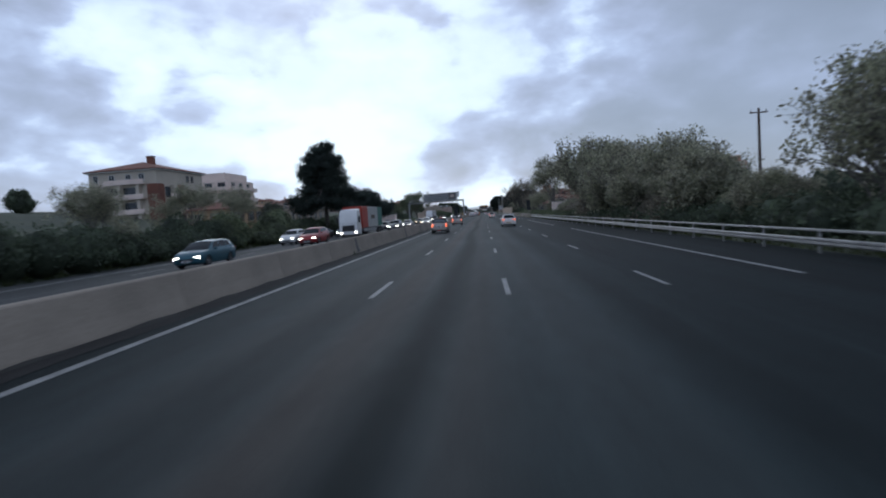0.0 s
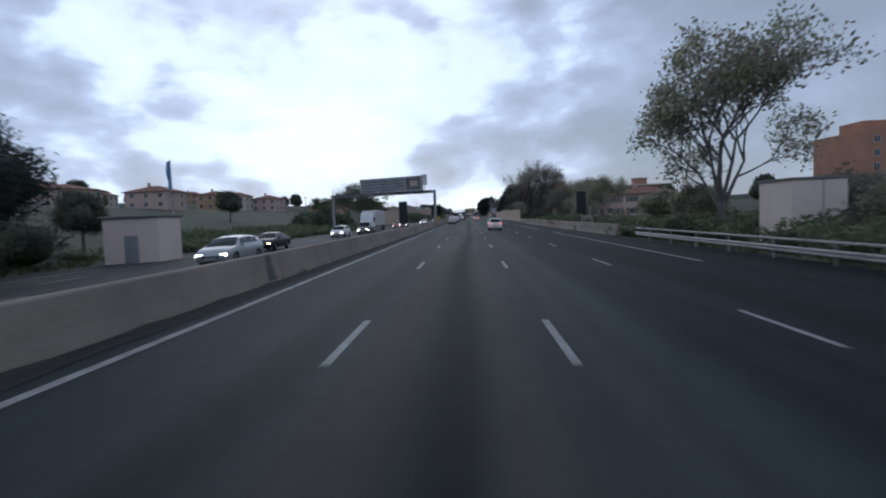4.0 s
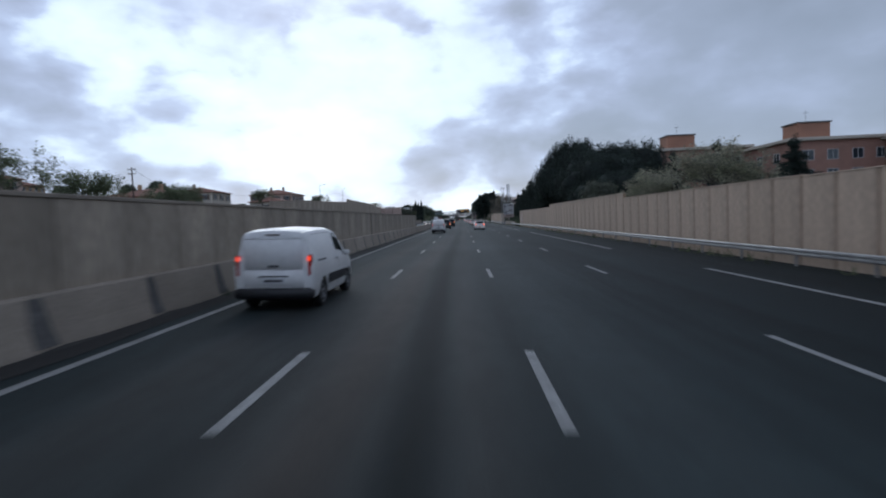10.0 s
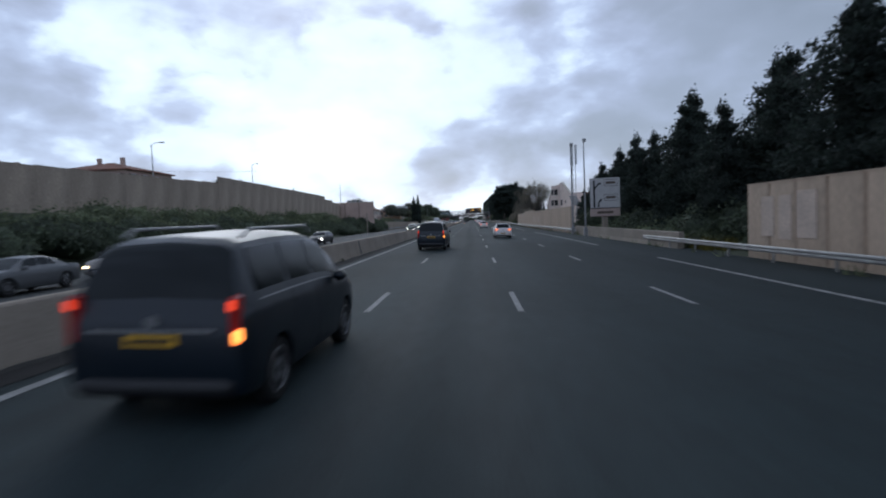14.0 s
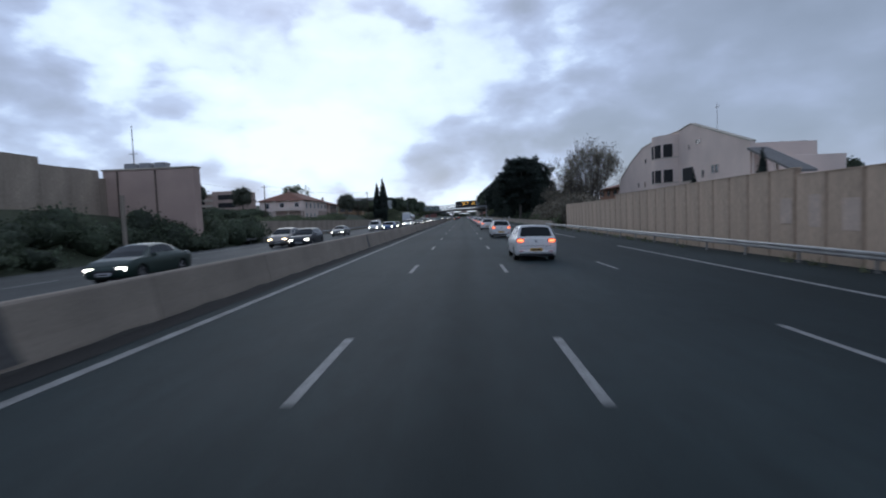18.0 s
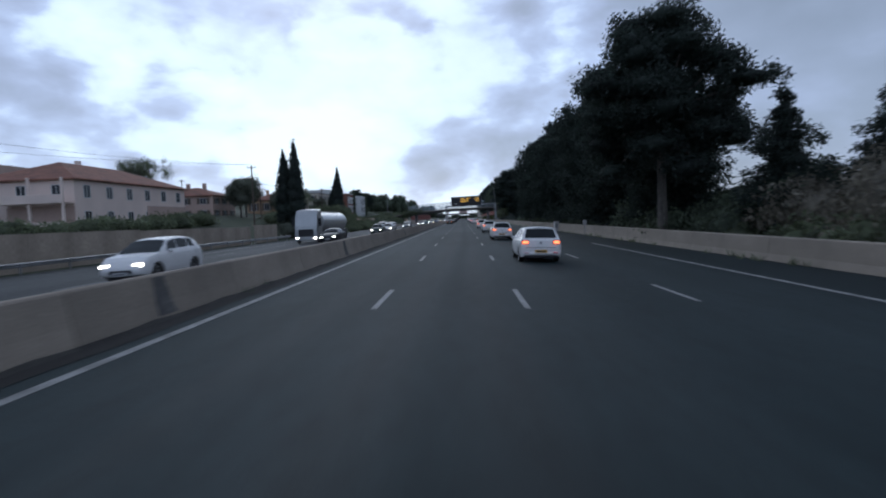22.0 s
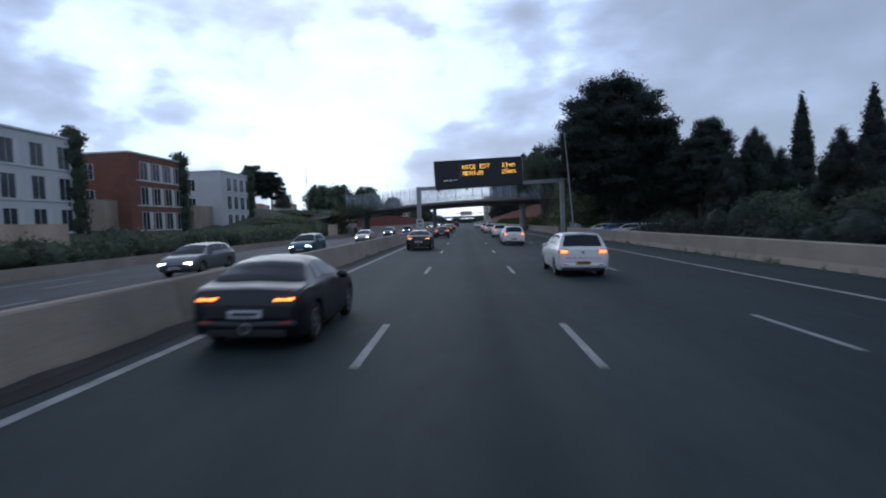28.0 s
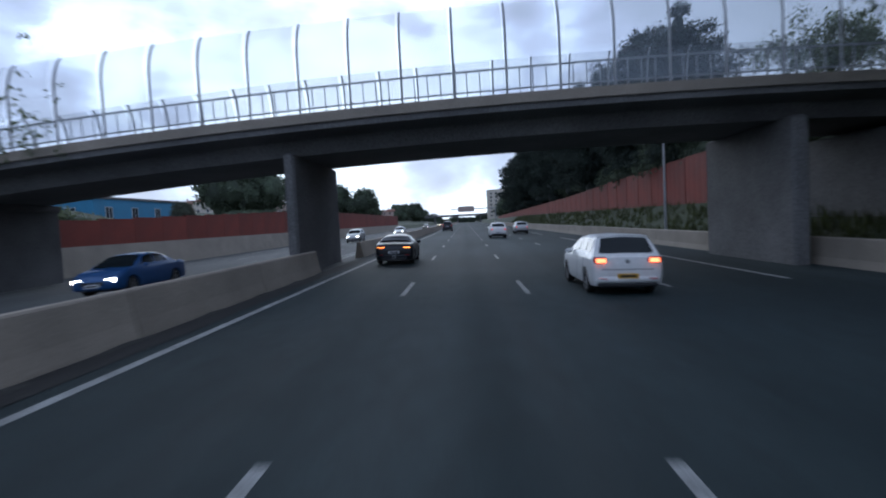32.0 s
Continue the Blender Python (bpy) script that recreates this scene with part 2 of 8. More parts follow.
M["steel_grey"] = material("painted_steel", (0.33, 0.33, 0.33), 0.55, 0.2, vary=0.15, grain=30, stain=1.0, bump=0.05)
M["steel_dark"] = material("dark_steel", (0.02, 0.022, 0.025), 0.5, 0.2, vary=0.2, grain=30, stain=1, bump=0.05)
M["wood"] = material("pole_wood", (0.12, 0.09, 0.07), 0.9, vary=0.3, grain=20, stain=2, stretch=(4, 4, 0.5))
M["bark"] = material("bark", (0.13, 0.115, 0.10), 0.95, vary=0.4, grain=18, stain=2, bump=0.8, stretch=(3, 3, 0.8))
M["bark_pale"] = material("pale_bark", (0.17, 0.155, 0.14), 0.95, vary=0.35, grain=18, stain=2, bump=0.6, stretch=(3, 3, 0.8))
M["leaf_pine"] = leaf_material("pine_needles", (0.038, 0.052, 0.042))
# dark and green leaf bases are raised to stand in for veiling haze
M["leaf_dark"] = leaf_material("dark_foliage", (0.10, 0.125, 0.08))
M["leaf_green"] = leaf_material("green_foliage", (0.15, 0.175, 0.10))
M["leaf_pale"] = leaf_material("pale_spring_foliage", (0.48, 0.44, 0.34), tint=(0.36, 0.37, 0.24))
M["leaf_brown"] = leaf_material("brown_spring_foliage", (0.24, 0.215, 0.165))
M["leaf_olive"] = leaf_material("olive_foliage", (0.12, 0.13, 0.095))
M["leaf_yellow"] = leaf_material("yellow_green_foliage", (0.16, 0.14, 0.03))
M["grass"] = leaf_material("grass", (0.07, 0.085, 0.03))
M["render_cream"] = material("cream_render", (0.52, 0.46, 0.38), 0.9, vary=0.08, grain=14, stain=0.3, bump=0.15)
M["render_pink"] = material("pink_render", (0.50, 0.37, 0.31), 0.9, vary=0.1, grain=14, stain=0.3, bump=0.15)
M["render_white"] = material("white_render", (0.78, 0.64, 0.56), 0.9, vary=0.08, grain=14, stain=0.3, bump=0.15)
M["render_grey"] = material("grey_white_cladding", (0.55, 0.56, 0.55), 0.8, vary=0.06, grain=10, stain=0.3, bump=0.1)
M["render_ochre"] = material("ochre_render", (0.42, 0.28, 0.17), 0.9, vary=0.12, grain=12, stain=0.3, bump=0.15)
M["brick_red"] = material("red_brick_cladding", (0.20, 0.085, 0.06), 0.9, vary=0.2, grain=9, stain=0.5, bump=0.3)
M["brick_pale"] = material("faded_brick_cladding", (0.36, 0.20, 0.15), 0.9, vary=0.15, grain=9, stain=0.5, bump=0.3)
M["brick_orange"] = material("orange_render", (0.42, 0.215, 0.14), 0.9, vary=0.12, grain=12, stain=0.3, bump=0.15)
M["roof"] = material("clay_roof_tiles", (0.24, 0.11, 0.075), 0.9, vary=0.3, grain=5, stain=0.8, bump=0.5)
M["roof_flat"] = material("flat_roof", (0.20, 0.19, 0.18), 0.9, vary=0.15, grain=8, stain=0.5)
M["glass"] = material("window_glass", (0.035, 0.045, 0.055), 0.12, 0.0, vary=0.2, grain=2, stain=0.5, bump=0)
M["glass_car"] = material("car_glass", (0.012, 0.016, 0.018), 0.08, 0.0, vary=0.1, grain=2, stain=0.5, bump=0)
M["glass_car"].node_tree.nodes["Principled BSDF"].inputs["Specular IOR Level"].default_value = 0.22
M["frame_white"] = material("white_frames", (0.6, 0.6, 0.58), 0.6, vary=0.06, grain=20, stain=1, bump=0)
M["shutter"] = material("brown_shutters", (0.13, 0.10, 0.08), 0.8, vary=0.12, grain=20, stain=1, bump=0.1)
M["rubber"] = material("tyre_rubber", (0.012, 0.012, 0.012), 0.85, vary=0.2, grain=30, stain=3, bump=0.1)
M["rim"] = material("alloy_rim", (0.36, 0.36, 0.37), 0.35, 0.8, vary=0.1, grain=20, stain=3, bump=0)
M["plastic"] = material("black_plastic", (0.018, 0.018, 0.02), 0.55, vary=0.15, grain=30, stain=3, bump=0.05)
M["plate_white"] = material("white_plate", (0.6, 0.6, 0.6), 0.5, vary=0.05, grain=20, stain=3, bump=0)
M["plate_yellow"] = material("yellow_plate", (0.65, 0.36, 0.03), 0.5, vary=0.05, grain=20, stain=3, bump=0)
M["sign_white"] = material("sign_sheet", (0.58, 0.56, 0.54), 0.6, vary=0.06, grain=10, stain=1, bump=0)
M["sign_pink"] = material("faded_sign_strip", (0.5, 0.38, 0.33), 0.6, vary=0.06, grain=10, stain=1, bump=0)
M["sign_black"] = material("sign_black", (0.02, 0.02, 0.022), 0.6, vary=0.1, grain=10, stain=1, bump=0)
M["yellow"] = material("yellow_cabinet", (0.55, 0.28, 0.02), 0.55, vary=0.1, grain=14, stain=2, bump=0.05)
M["blue"] = material("blue_cladding", (0.06, 0.25, 0.42), 0.6, vary=0.08, grain=10, stain=0.5, bump=0)
M["acrylic"] = clear_material("clear_screen", (0.45, 0.5, 0.55), 0.86, 0.25)
M["steel_post"] = material("screen_posts", (0.36, 0.365, 0.37), 0.6, 0.1, vary=0.15, grain=30, stain=1.0, bump=0.05)
M["lens"] = material("red_lens", (0.42, 0.02, 0.016), 0.2, vary=0.1, grain=30, stain=6, bump=0, coat=0.5)
M["gutter"] = material("gutter_dirt", (0.014, 0.013, 0.012), 0.95, vary=0.5, grain=14, stain=0.9, bump=0.6)
M["head"] = lamp_material("headlamp", (1.0, 0.90, 0.74), 12.0)
M["head_warm"] = lamp_material("warm_headlamp", (1.0, 0.70, 0.36), 11.0)
M["tail"] = lamp_material("tail_lamp", (1.0, 0.07, 0.025), 0.9)
M["tail_dim"] = lamp_material("dim_tail_lamp", (0.55, 0.03, 0.02), 0.5)
M["tail_hot"] = lamp_material("bright_tail_lamp", (1.0, 0.20, 0.07), 3.2)
M["indicator"] = lamp_material("indicator", (1.0, 0.32, 0.06), 2.8)
M["led"] = lamp_material("amber_led", (1.0, 0.52, 0.07), 1.7)
M["led_white"] = lamp_material("white_led", (0.8, 0.85, 0.9), 0.8)
M["lit"] = lamp_material("lit_window", (1.0, 0.6, 0.25), 1.6)


def paint_material(name, base, metal=0.3, rough=0.35):
    return material(name, base, rough, metal, vary=0.06, grain=8, stain=0.9, bump=0, coat=0.12 if max(base) > 0.1 else 0.04)


# ---------- mesh helpers ----------
class Geo:
    """Collects vertices and faces of one mesh."""

    def __init__(self):
        self.v, self.f = [], []

    def add(self, verts, faces):
        o = len(self.v)
        self.v += [tuple(p) for p in verts]
        self.f += [tuple(i + o for i in f) for f in faces]
        return self

    def box(self, x0, x1, y0, y1, z0, z1, c=0.0):
        c = min(c, abs(x1 - x0) * 0.45, abs(y1 - y0) * 0.45, abs(z1 - z0) * 0.45)
        if c <= 0:
            vs = [(x, y, z) for z in (z0, z1) for y in (y0, y1) for x in (x0, x1)]
            return self.add(vs, [(0, 2, 3, 1), (4, 5, 7, 6), (0, 1, 5, 4), (2, 6, 7, 3), (0, 4, 6, 2), (1, 3, 7, 5)])
        rings = []
        for z, i in ((z0, c), (z0 + c, 0), (z1 - c, 0), (z1, c)):
            k = c
            a0, a1, b0, b1 = x0 + i, x1 - i, y0 + i, y1 - i
            rings.append([(a0 + k, b0, z), (a1 - k, b0, z), (a1, b0 + k, z), (a1, b1 - k, z), (a1 - k, b1, z), (a0 + k, b1, z), (a0, b1 - k, z), (a0, b0 + k, z)])
        return self.loft(rings)

    def loft(self, rings, closed=True, caps=True):
        n, o = len(rings[0]), len(self.v)
        for r in rings:
            self.v += [tuple(p) for p in r]
        for i in range(len(rings) - 1):
            for j in range(n if closed else n - 1):
                a, b = o + i * n + j, o + i * n + (j + 1) % n
                self.f.append((a, b, b + n, a + n))
        if caps:
            self.f.append(tuple(reversed(range(o, o + n))))
            self.f.append(tuple(range(o + (len(rings) - 1) * n, o + len(rings) * n)))
        return self

    def tube(self, pts, radii, n=8, caps=True):
        rings, pts = [], [Vector(p) for p in pts]
        side = None
        for i, p in enumerate(pts):
            d = (pts[min(i + 1, len(pts) - 1)] - pts[max(i - 1, 0)]).normalized()
            if side is None:
                side = d.orthogonal().normalized()
            side = (side - d * side.dot(d)).normalized()
            up = d.cross(side)
            r = radii[i] if hasattr(radii, "__len__") else radii
            rings.append([p + (side * math.cos(a) + up * math.sin(a)) * r for a in [2 * math.pi * k / n for k in range(n)]])
        return self.loft(rings, caps=caps)

    def prism(self, profile, y0, y1):
        """A profile of (x, z) points, drawn out along y."""
        return self.loft([[(x, y0, z) for x, z in profile], [(x, y1, z) for x, z in profile]])

    def mesh(self, name, mat, smooth=None):
        me = bpy.data.meshes.new(name)
        me.from_pydata(self.v, [], self.f)
        bm = bmesh.new()
        bm.from_mesh(me)
        bmesh.ops.recalc_face_normals(bm, faces=bm.faces)
        if smooth:
            for f in bm.faces:
                f.smooth = True
            for e in bm.edges:
                e.smooth = len(e.link_faces) == 2 and e.calc_face_angle(3) < radians(smooth)
        bm.to_mesh(me)
        bm.free()
        me.materials.append(mat)
        return me


def part(name, geo, mat, parent, label="", smooth=None):
    me = geo if isinstance(geo, bpy.types.Mesh) else geo.mesh(name, mat, smooth)
    ob = new(name, me)
    ob.parent = parent
    return tagged(ob, label)


def thing(name, m, label, category, group="", kind=""):
    ob = new(name)
    ob.matrix_basis = m
    return tagged(ob, label, category, group, kind)


def solo(name, geo, mat, label, category, m=None, kind="", group="", smooth=None):
    me = geo if isinstance(geo, bpy.types.Mesh) else geo.mesh(name, mat, smooth)
    ob = new(name, me)
    if m is not None:
        ob.matrix_basis = m
    return tagged(ob, label, category, group, kind)


def fast_mesh(name, verts, quads, mat):
    """A mesh from arrays, for leaves and blades."""
    me = bpy.data.meshes.new(name)
    verts, quads = np.asarray(verts, np.float32), np.asarray(quads, np.int32)
    me.vertices.add(len(verts))
    me.vertices.foreach_set("co", verts.ravel())
    me.loops.add(quads.size)
    me.loops.foreach_set("vertex_index", quads.ravel())
    me.polygons.add(len(quads))
    me.polygons.foreach_set("loop_start", np.arange(0, quads.size, 4, dtype=np.int32))
    me.update(calc_edges=True)
    me.validate()
    me.materials.append(mat)
    return me


def smooth01(a, b, v):
    t = min(1.0, max(0.0, (v - a) / (b - a)))
    return t * t * (3 - 2 * t)


# ---------- ground and roads ----------
FALL = 0.03            # crossfall of both carriageways
X_MED = -4.0           # face of the median barrier
X_RIGHT = 15.3         # face of the outer barrier
X_FAR = -23.6          # outer edge of the opposite carriageway


def road_z(x):
    return -FALL * x if x > X_MED else 0.12 + FALL * (x - X_MED)


def ground_z(x, y):
    if X_FAR - 1 <= x <= X_RIGHT + 0.8:
        return (road_z(max(x, X_FAR)) - 0.12) if x <= X_RIGHT else -0.58
    if x < 0:
        u = X_FAR - 1 - x
        z = -0.6 + 0.13 * min(u, 62) + 0.055 * min(max(u - 62, 0), 500)
        z += 3.2 * smooth01(340, 365, y) * (1 - smooth01(485, 505, y)) * smooth01(1, 9, u)
        z += 2.6 * smooth01(782, 800, y) * (1 - smooth01(822, 850, y)) * smooth01(2, 12, u)
        z += 1.7 * smooth01(805, 812, y) * smooth01(0, 1.5, u)
        z += 2.0 * smooth01(610, 640, y) * (1 - smooth01(700, 720, y)) * smooth01(2, 8, u)
    else:
        u = x - X_RIGHT - 0.8
        z = -0.58 + 0.05 * min(max(u - 4, 0), 70) + 0.02 * min(max(u - 80, 0), 500)
        h = 6.6 * smooth01(758, 786, y) * (1 - 0.6 * smooth01(830, 1080, y))
        z += min(u * 0.72, h)
    n = noise.noise(Vector((x * 0.05, y * 0.05, 0.0))) * 0.5 * min(1, max(0, (abs(x + 4) - 22) / 20))
    return z + n


def build_ground():
    xs = [-4000, -2000, -1000, -600, -400, -300, -230, -180, -150, -125, -110, -98, -88, -80, -72, -66, -60, -55, -50, -46, -42, -39, -36, -33.5, -31, -29, -27, -25.6, -24.7, -23.6, -18, -12, -4, 2, 9, 15.3, 16.1, 17, 18, 19, 20, 21.5, 23, 25, 28, 32, 37, 43, 50, 60, 75, 95, 120, 160, 220, 300, 450, 700, 1200, 2200, 4000]
    ys = [-2500, -900, -300, -120, -60] + list(range(-20, 900, 10)) + [920, 950, 1000, 1060, 1150, 1300, 1500, 1900, 2500, 3500, 4800]
    n = len(xs)
    verts = [(x, y, ground_z(x, y)) for y in ys for x in xs]
    quads = [(j * n + i, j * n + i + 1, (j + 1) * n + i + 1, (j + 1) * n + i) for j in range(len(ys) - 1) for i in range(n - 1)]
    solo("ground", fast_mesh("ground", verts, quads, M["soil"]), None, "grassy soil verges and rising ground beside the motorway", "ground", kind="structure")


build_ground()
Y0, Y1 = -120, 1900
road = Geo()
road.loft([[(x, y, road_z(x) - d) for x, d in ((X_MED - 0.02, 0), (2, 0), (9, 0), (X_RIGHT + 0.5, 0), (X_RIGHT + 0.5, 0.25), (X_MED - 0.02, 0.25))] for y in (Y0, 0, 200, 400, 600, 800, 1000, Y1)])
road_ob = solo("road", road, M["asphalt"], "dark grey worn asphalt carriageway with long stained strips", "road", kind="structure")
opp = Geo()
opp.loft([[(x, y, road_z(x) - d) for x, d in ((X_FAR - 0.6, 0), (-16, 0), (-9, 0), (X_MED - 0.05, 0), (X_MED - 0.05, 0.25), (X_FAR - 0.6, 0.25))] for y in (Y0, 0, 200, 400, 600, 800, 1000, Y1)])
opp_ob = solo("road_opposite", opp, M["asphalt_far"], "grey asphalt carriageway for the oncoming traffic", "road", kind="structure")


def marking(x, width, y0, y1, parent, mesh_cache={}):
    key = (round(width, 3), round(y1 - y0, 2), x > X_MED)
    if key not in mesh_cache:
        g, s = Geo(), (-FALL if x > X_MED else FALL) * width / 2
        ln = y1 - y0
        g.loft([[(-width / 2, y, -s + 0.002), (width / 2, y, s + 0.002), (width / 2, y, s + 0.006), (-width / 2, y, -s + 0.006)] for y in (0, ln)])
        mesh_cache[key] = g.mesh("lane_marking", M["paint"])
    ob = part("lane_marking", mesh_cache[key], None, parent)
    ob.location = (x, y0, road_z(x))
    return ob


LANE_1, LANE_2, LANE_3 = 0.0, 3.35, 7.4
marking(-3.09, 0.17, Y0, 1300, road_ob)
for k in range(-3, 82):
    marking(LANE_1, 0.135, 13 * k, 13 * k + 3.05, road_ob)
    marking(LANE_2, 0.135, 13 * k + 0.05, 13 * k + 3.1, road_ob)
    marking(LANE_3, 0.135, 13 * k + 1.0, 13 * k + 4.05, road_ob)
for k in range(-1, 21):
    marking(11.5, 0.2, 15.5 + 52 * k, 54.5 + 52 * k, road_ob)
marking(-5.5, 0.2, Y0, 1300, opp_ob)
marking(-6.05, 0.14, Y0, 1300, opp_ob)
for k in range(-2, 24):
    marking(-20.4, 0.2, 52 * k, 52 * k + 39, opp_ob)
for x, ph in ((-9.1, 4.0), (-12.7, 7.0), (-16.5, 2.0)):
    for k in range(-2, 72):
        marking(x, 0.15, 13 * k + ph, 13 * k + ph + 3, opp_ob)

# ---------- median barrier ----------
JERSEY = [(0.27, 0.0), (0.255, 0.08), (0.19, 0.34), (0.10, 0.86), (0.07, 0.90), (-0.07, 0.90), (-0.10, 0.86), (-0.19, 0.34), (-0.255, 0.08), (-0.27, 0.0)]


def barrier(name, label, x, spans, face):
    b = thing(name, pose(x, 0, road_z(x)), label, "concrete barrier", kind="structure")
    cache = {}
    for y0, y1, step in spans:
        count = max(1, round((y1 - y0) / step))
        ln = (y1 - y0) / count
        k = round(ln, 2)
        if k not in cache:
            g = Geo()
            prof = JERSEY if not face else [(0.34, 0), (0.34, 1.0), (0.30, 1.04), (0.04, 1.04), (0.0, 1.0), (-0.04, 0.3), (-0.14, 0.0)]
            g.loft([[(p * s, y, z) for p, z in prof] for y, s in ((0.012, 0.97), (0.04, 1), (ln - 0.04, 1), (ln - 0.012, 0.97))])
            cache[k] = g.mesh("barrier_segment", M["concrete"])
        for i in range(count):
            part("barrier_segment", cache[k], None, b).location = (0, y0 + i * ln, 0)
    return b


median = barrier("median_barrier", "beige-grey precast concrete barrier segments between the carriageways", X_MED - 0.31, ((-60, 240, 6), (247, 321, 3.1), (321, 800, 6), (809, 1300, 12)), False)
# damp patches at some joints of the barrier
damp = Geo()
rs = random.Random(5)
for y in (29, 47.5, 59, 83, 113, 158, 186, 205, *[247 + 3.083 * k for k in range(1, 24)], 335, 370, 427, 443, 470, 505, 521, 545, 562, 591, 617, 662, 735, 745):
    w = rs.uniform(0.25, 0.55) if not 248 < y < 320 else rs.uniform(0.14, 0.34)
    damp.add([(0.262, y - w * .5, .08), (0.262, y + w, .08), (0.197, y + w * .8, .345), (0.197, y - w * .5, .345), (0.107, y + w * .6, .85), (0.107, y - w * .3, .85)], [(0, 1, 2, 3), (3, 2, 4, 5)])
part("damp_stain", damp, M["stain"], median, "dark damp stain")
# dark grit and weeds along the foot of the barrier
grit = Geo()
for i in range(0, 330):
    y = -30 + i * 3.0
    w = 0.16 + 0.12 * noise.noise(Vector((y * 0.13, 2, 0))) + 0.05 * rs.random()
    grit.add([(-3.99, y, road_z(-3.99) + .004), (-3.99 + max(.08, w), y + .4, road_z(-3.8) + .01), (-3.99 + max(.08, w), y + 2.6, road_z(-3.8) + .01), (-3.99, y + 3.0, road_z(-3.99) + .004), (-4.0, y + 1.5, 0.18)], [(0, 1, 4), (1, 2, 4), (2, 3, 4)])
part("roadside_grit", grit, material("dark_grit", (0.035, 0.034, 0.03), 0.95, vary=0.4, grain=30, stain=2, bump=0.8), road_ob, "dark grit swept against the barrier")
for k, (a, b) in enumerate(((146, 238), (374, 408), (519, 755), (762, 1000))):
    barrier("roadside_barrier", "low beige concrete wall along the hard shoulder", X_RIGHT, ((a, b, 8),), True)["group"] = "roadside barriers"


# ---------- guard rails ----------
def guard_rail(x, y0, y1, two=False, side=-1):
    g = thing("guard_rail", pose(x, 0, road_z(x) if x > 0 else road_z(X_FAR)), "galvanised steel crash barrier on posts" + (" with an upper rail" if two else ""), "guard rail", "guard rails", "structure")
    drop = 0.12 if two else 0.0
    wave = [(0, 0.42 - drop), (0.05, 0.46 - drop), (0.05, 0.52 - drop), (0, 0.56 - drop), (0.05, 0.60 - drop), (0.05, 0.66 - drop), (0, 0.70 - drop)]
    back = [(x_ + 0.006, z_) for x_, z_ in reversed(wave)]
    part("beam", Geo().prism([(side * a, b) for a, b in wave + back], y0, y1), M["steel"], g, smooth=30)
    if two:
        part("upper_rail", Geo().box(-0.05, 0.05, y0, y1, 0.82, 0.91, 0.015), M["steel"], g)
    pm = Geo().box(-0.04, 0.04, -0.05, 0.05, -0.3, 0.86 if two else 0.66, 0.008).mesh("post", M["steel"])
    y = y0 + 1
    while y < y1:
        part("post", pm, None, g).location = (0.09, y, 0)
        y += 4
    return g


guard_rail(15.1, -40, 140, two=True)
guard_rail(15.0, 226, 380)
guard_rail(14.9, 405, 522)
guard_rail(-24.2, 500, 615, side=1)


# ---------- noise walls ----------
def noise_wall(name, label, mat, points, width, ribs, base=-0.6):
    """points: (x, y, top) along the wall; every panel has its own step."""
    w = thing(name, pose(0, 0, 0), label, "noise wall", "noise walls", "structure")
    cache = {}
    for (xa, ya, ta), (xb, yb, tb) in zip(points, points[1:]):
        if ta is None:
            continue
        ln = math.hypot(xb - xa, yb - ya)
        n = max(1, round(ln / width))
        turn = math.atan2(xb - xa, yb - ya)
        for i in range(n):
            f = (i + 0.5) / n
            top = ta + (tb - ta) * f if tb is not None else ta
            cx, cy = xa + (xb - xa) * i / n, ya + (yb - ya) * i / n
            bz = base(cx, cy) if callable(base) else base
            key = (round(ln / n, 1), round(top - bz, 1))
            if key not in cache:
                g, pw, ph = Geo(), ln / n - 0.02, top - bz
                prof = []
                m = ribs
                for k in range(m):
                    a, b = pw * k / m, pw * (k + 1) / m
                    q = (b - a) * 0.18
                    prof += [(-0.108, a + q), (-0.12, a + 2 * q), (-0.12, b - q), (-0.108, b)]
                ring = [(x, y) for x, y in prof] + [(0.10, pw), (0.10, 0.0)]
                g.loft([[(x, y, z) for x, y in ring] for z in (0, ph - 0.05)])
                g.box(-0.14, 0.12, 0, pw, ph - 0.05, ph, 0.01)
                cache[key] = g.mesh("panel", mat)
            part("panel", cache[key], None, w).matrix_basis = pose(cx, cy, bz, 0, 0, -math.degrees(turn))
    return w


nw_a = noise_wall("noise_wall", "tan ribbed concrete noise wall beside the hard shoulder", M["wall_tan"], [(15.6, 240, 3.0), (15.9, 287, 3.1), (15.9, 287.02, 3.45), (16.0, 325, 3.5), (16.0, 325.02, 3.15), (15.9, 366.5, 3.1)], 2.0, 2)
nw_b = noise_wall("noise_wall", "tan ribbed concrete noise wall with pale patches", M["wall_tan"], [(15.5, 411.5, 3.1), (16.2, 460, 3.05), (16.2, 460.02, 3.4), (17.0, 490, 3.4), (17.0, 490.02, 3.0), (17.7, 519, 3.0)], 2.0, 2)
noise_wall("noise_wall", "tan stepped noise wall across the opposite carriageway", M["wall_tan"], [(-27.3, 247.5, 3.2), (-27.3, 266, 3.5), (-27.3, 266.02, 4.2), (-27.6, 288, 4.6), (-27.6, 288.02, 5.0), (-29.5, 346, 5.4)], 4.0, 3, base=lambda x, y: ground_z(x, y) - 0.3)
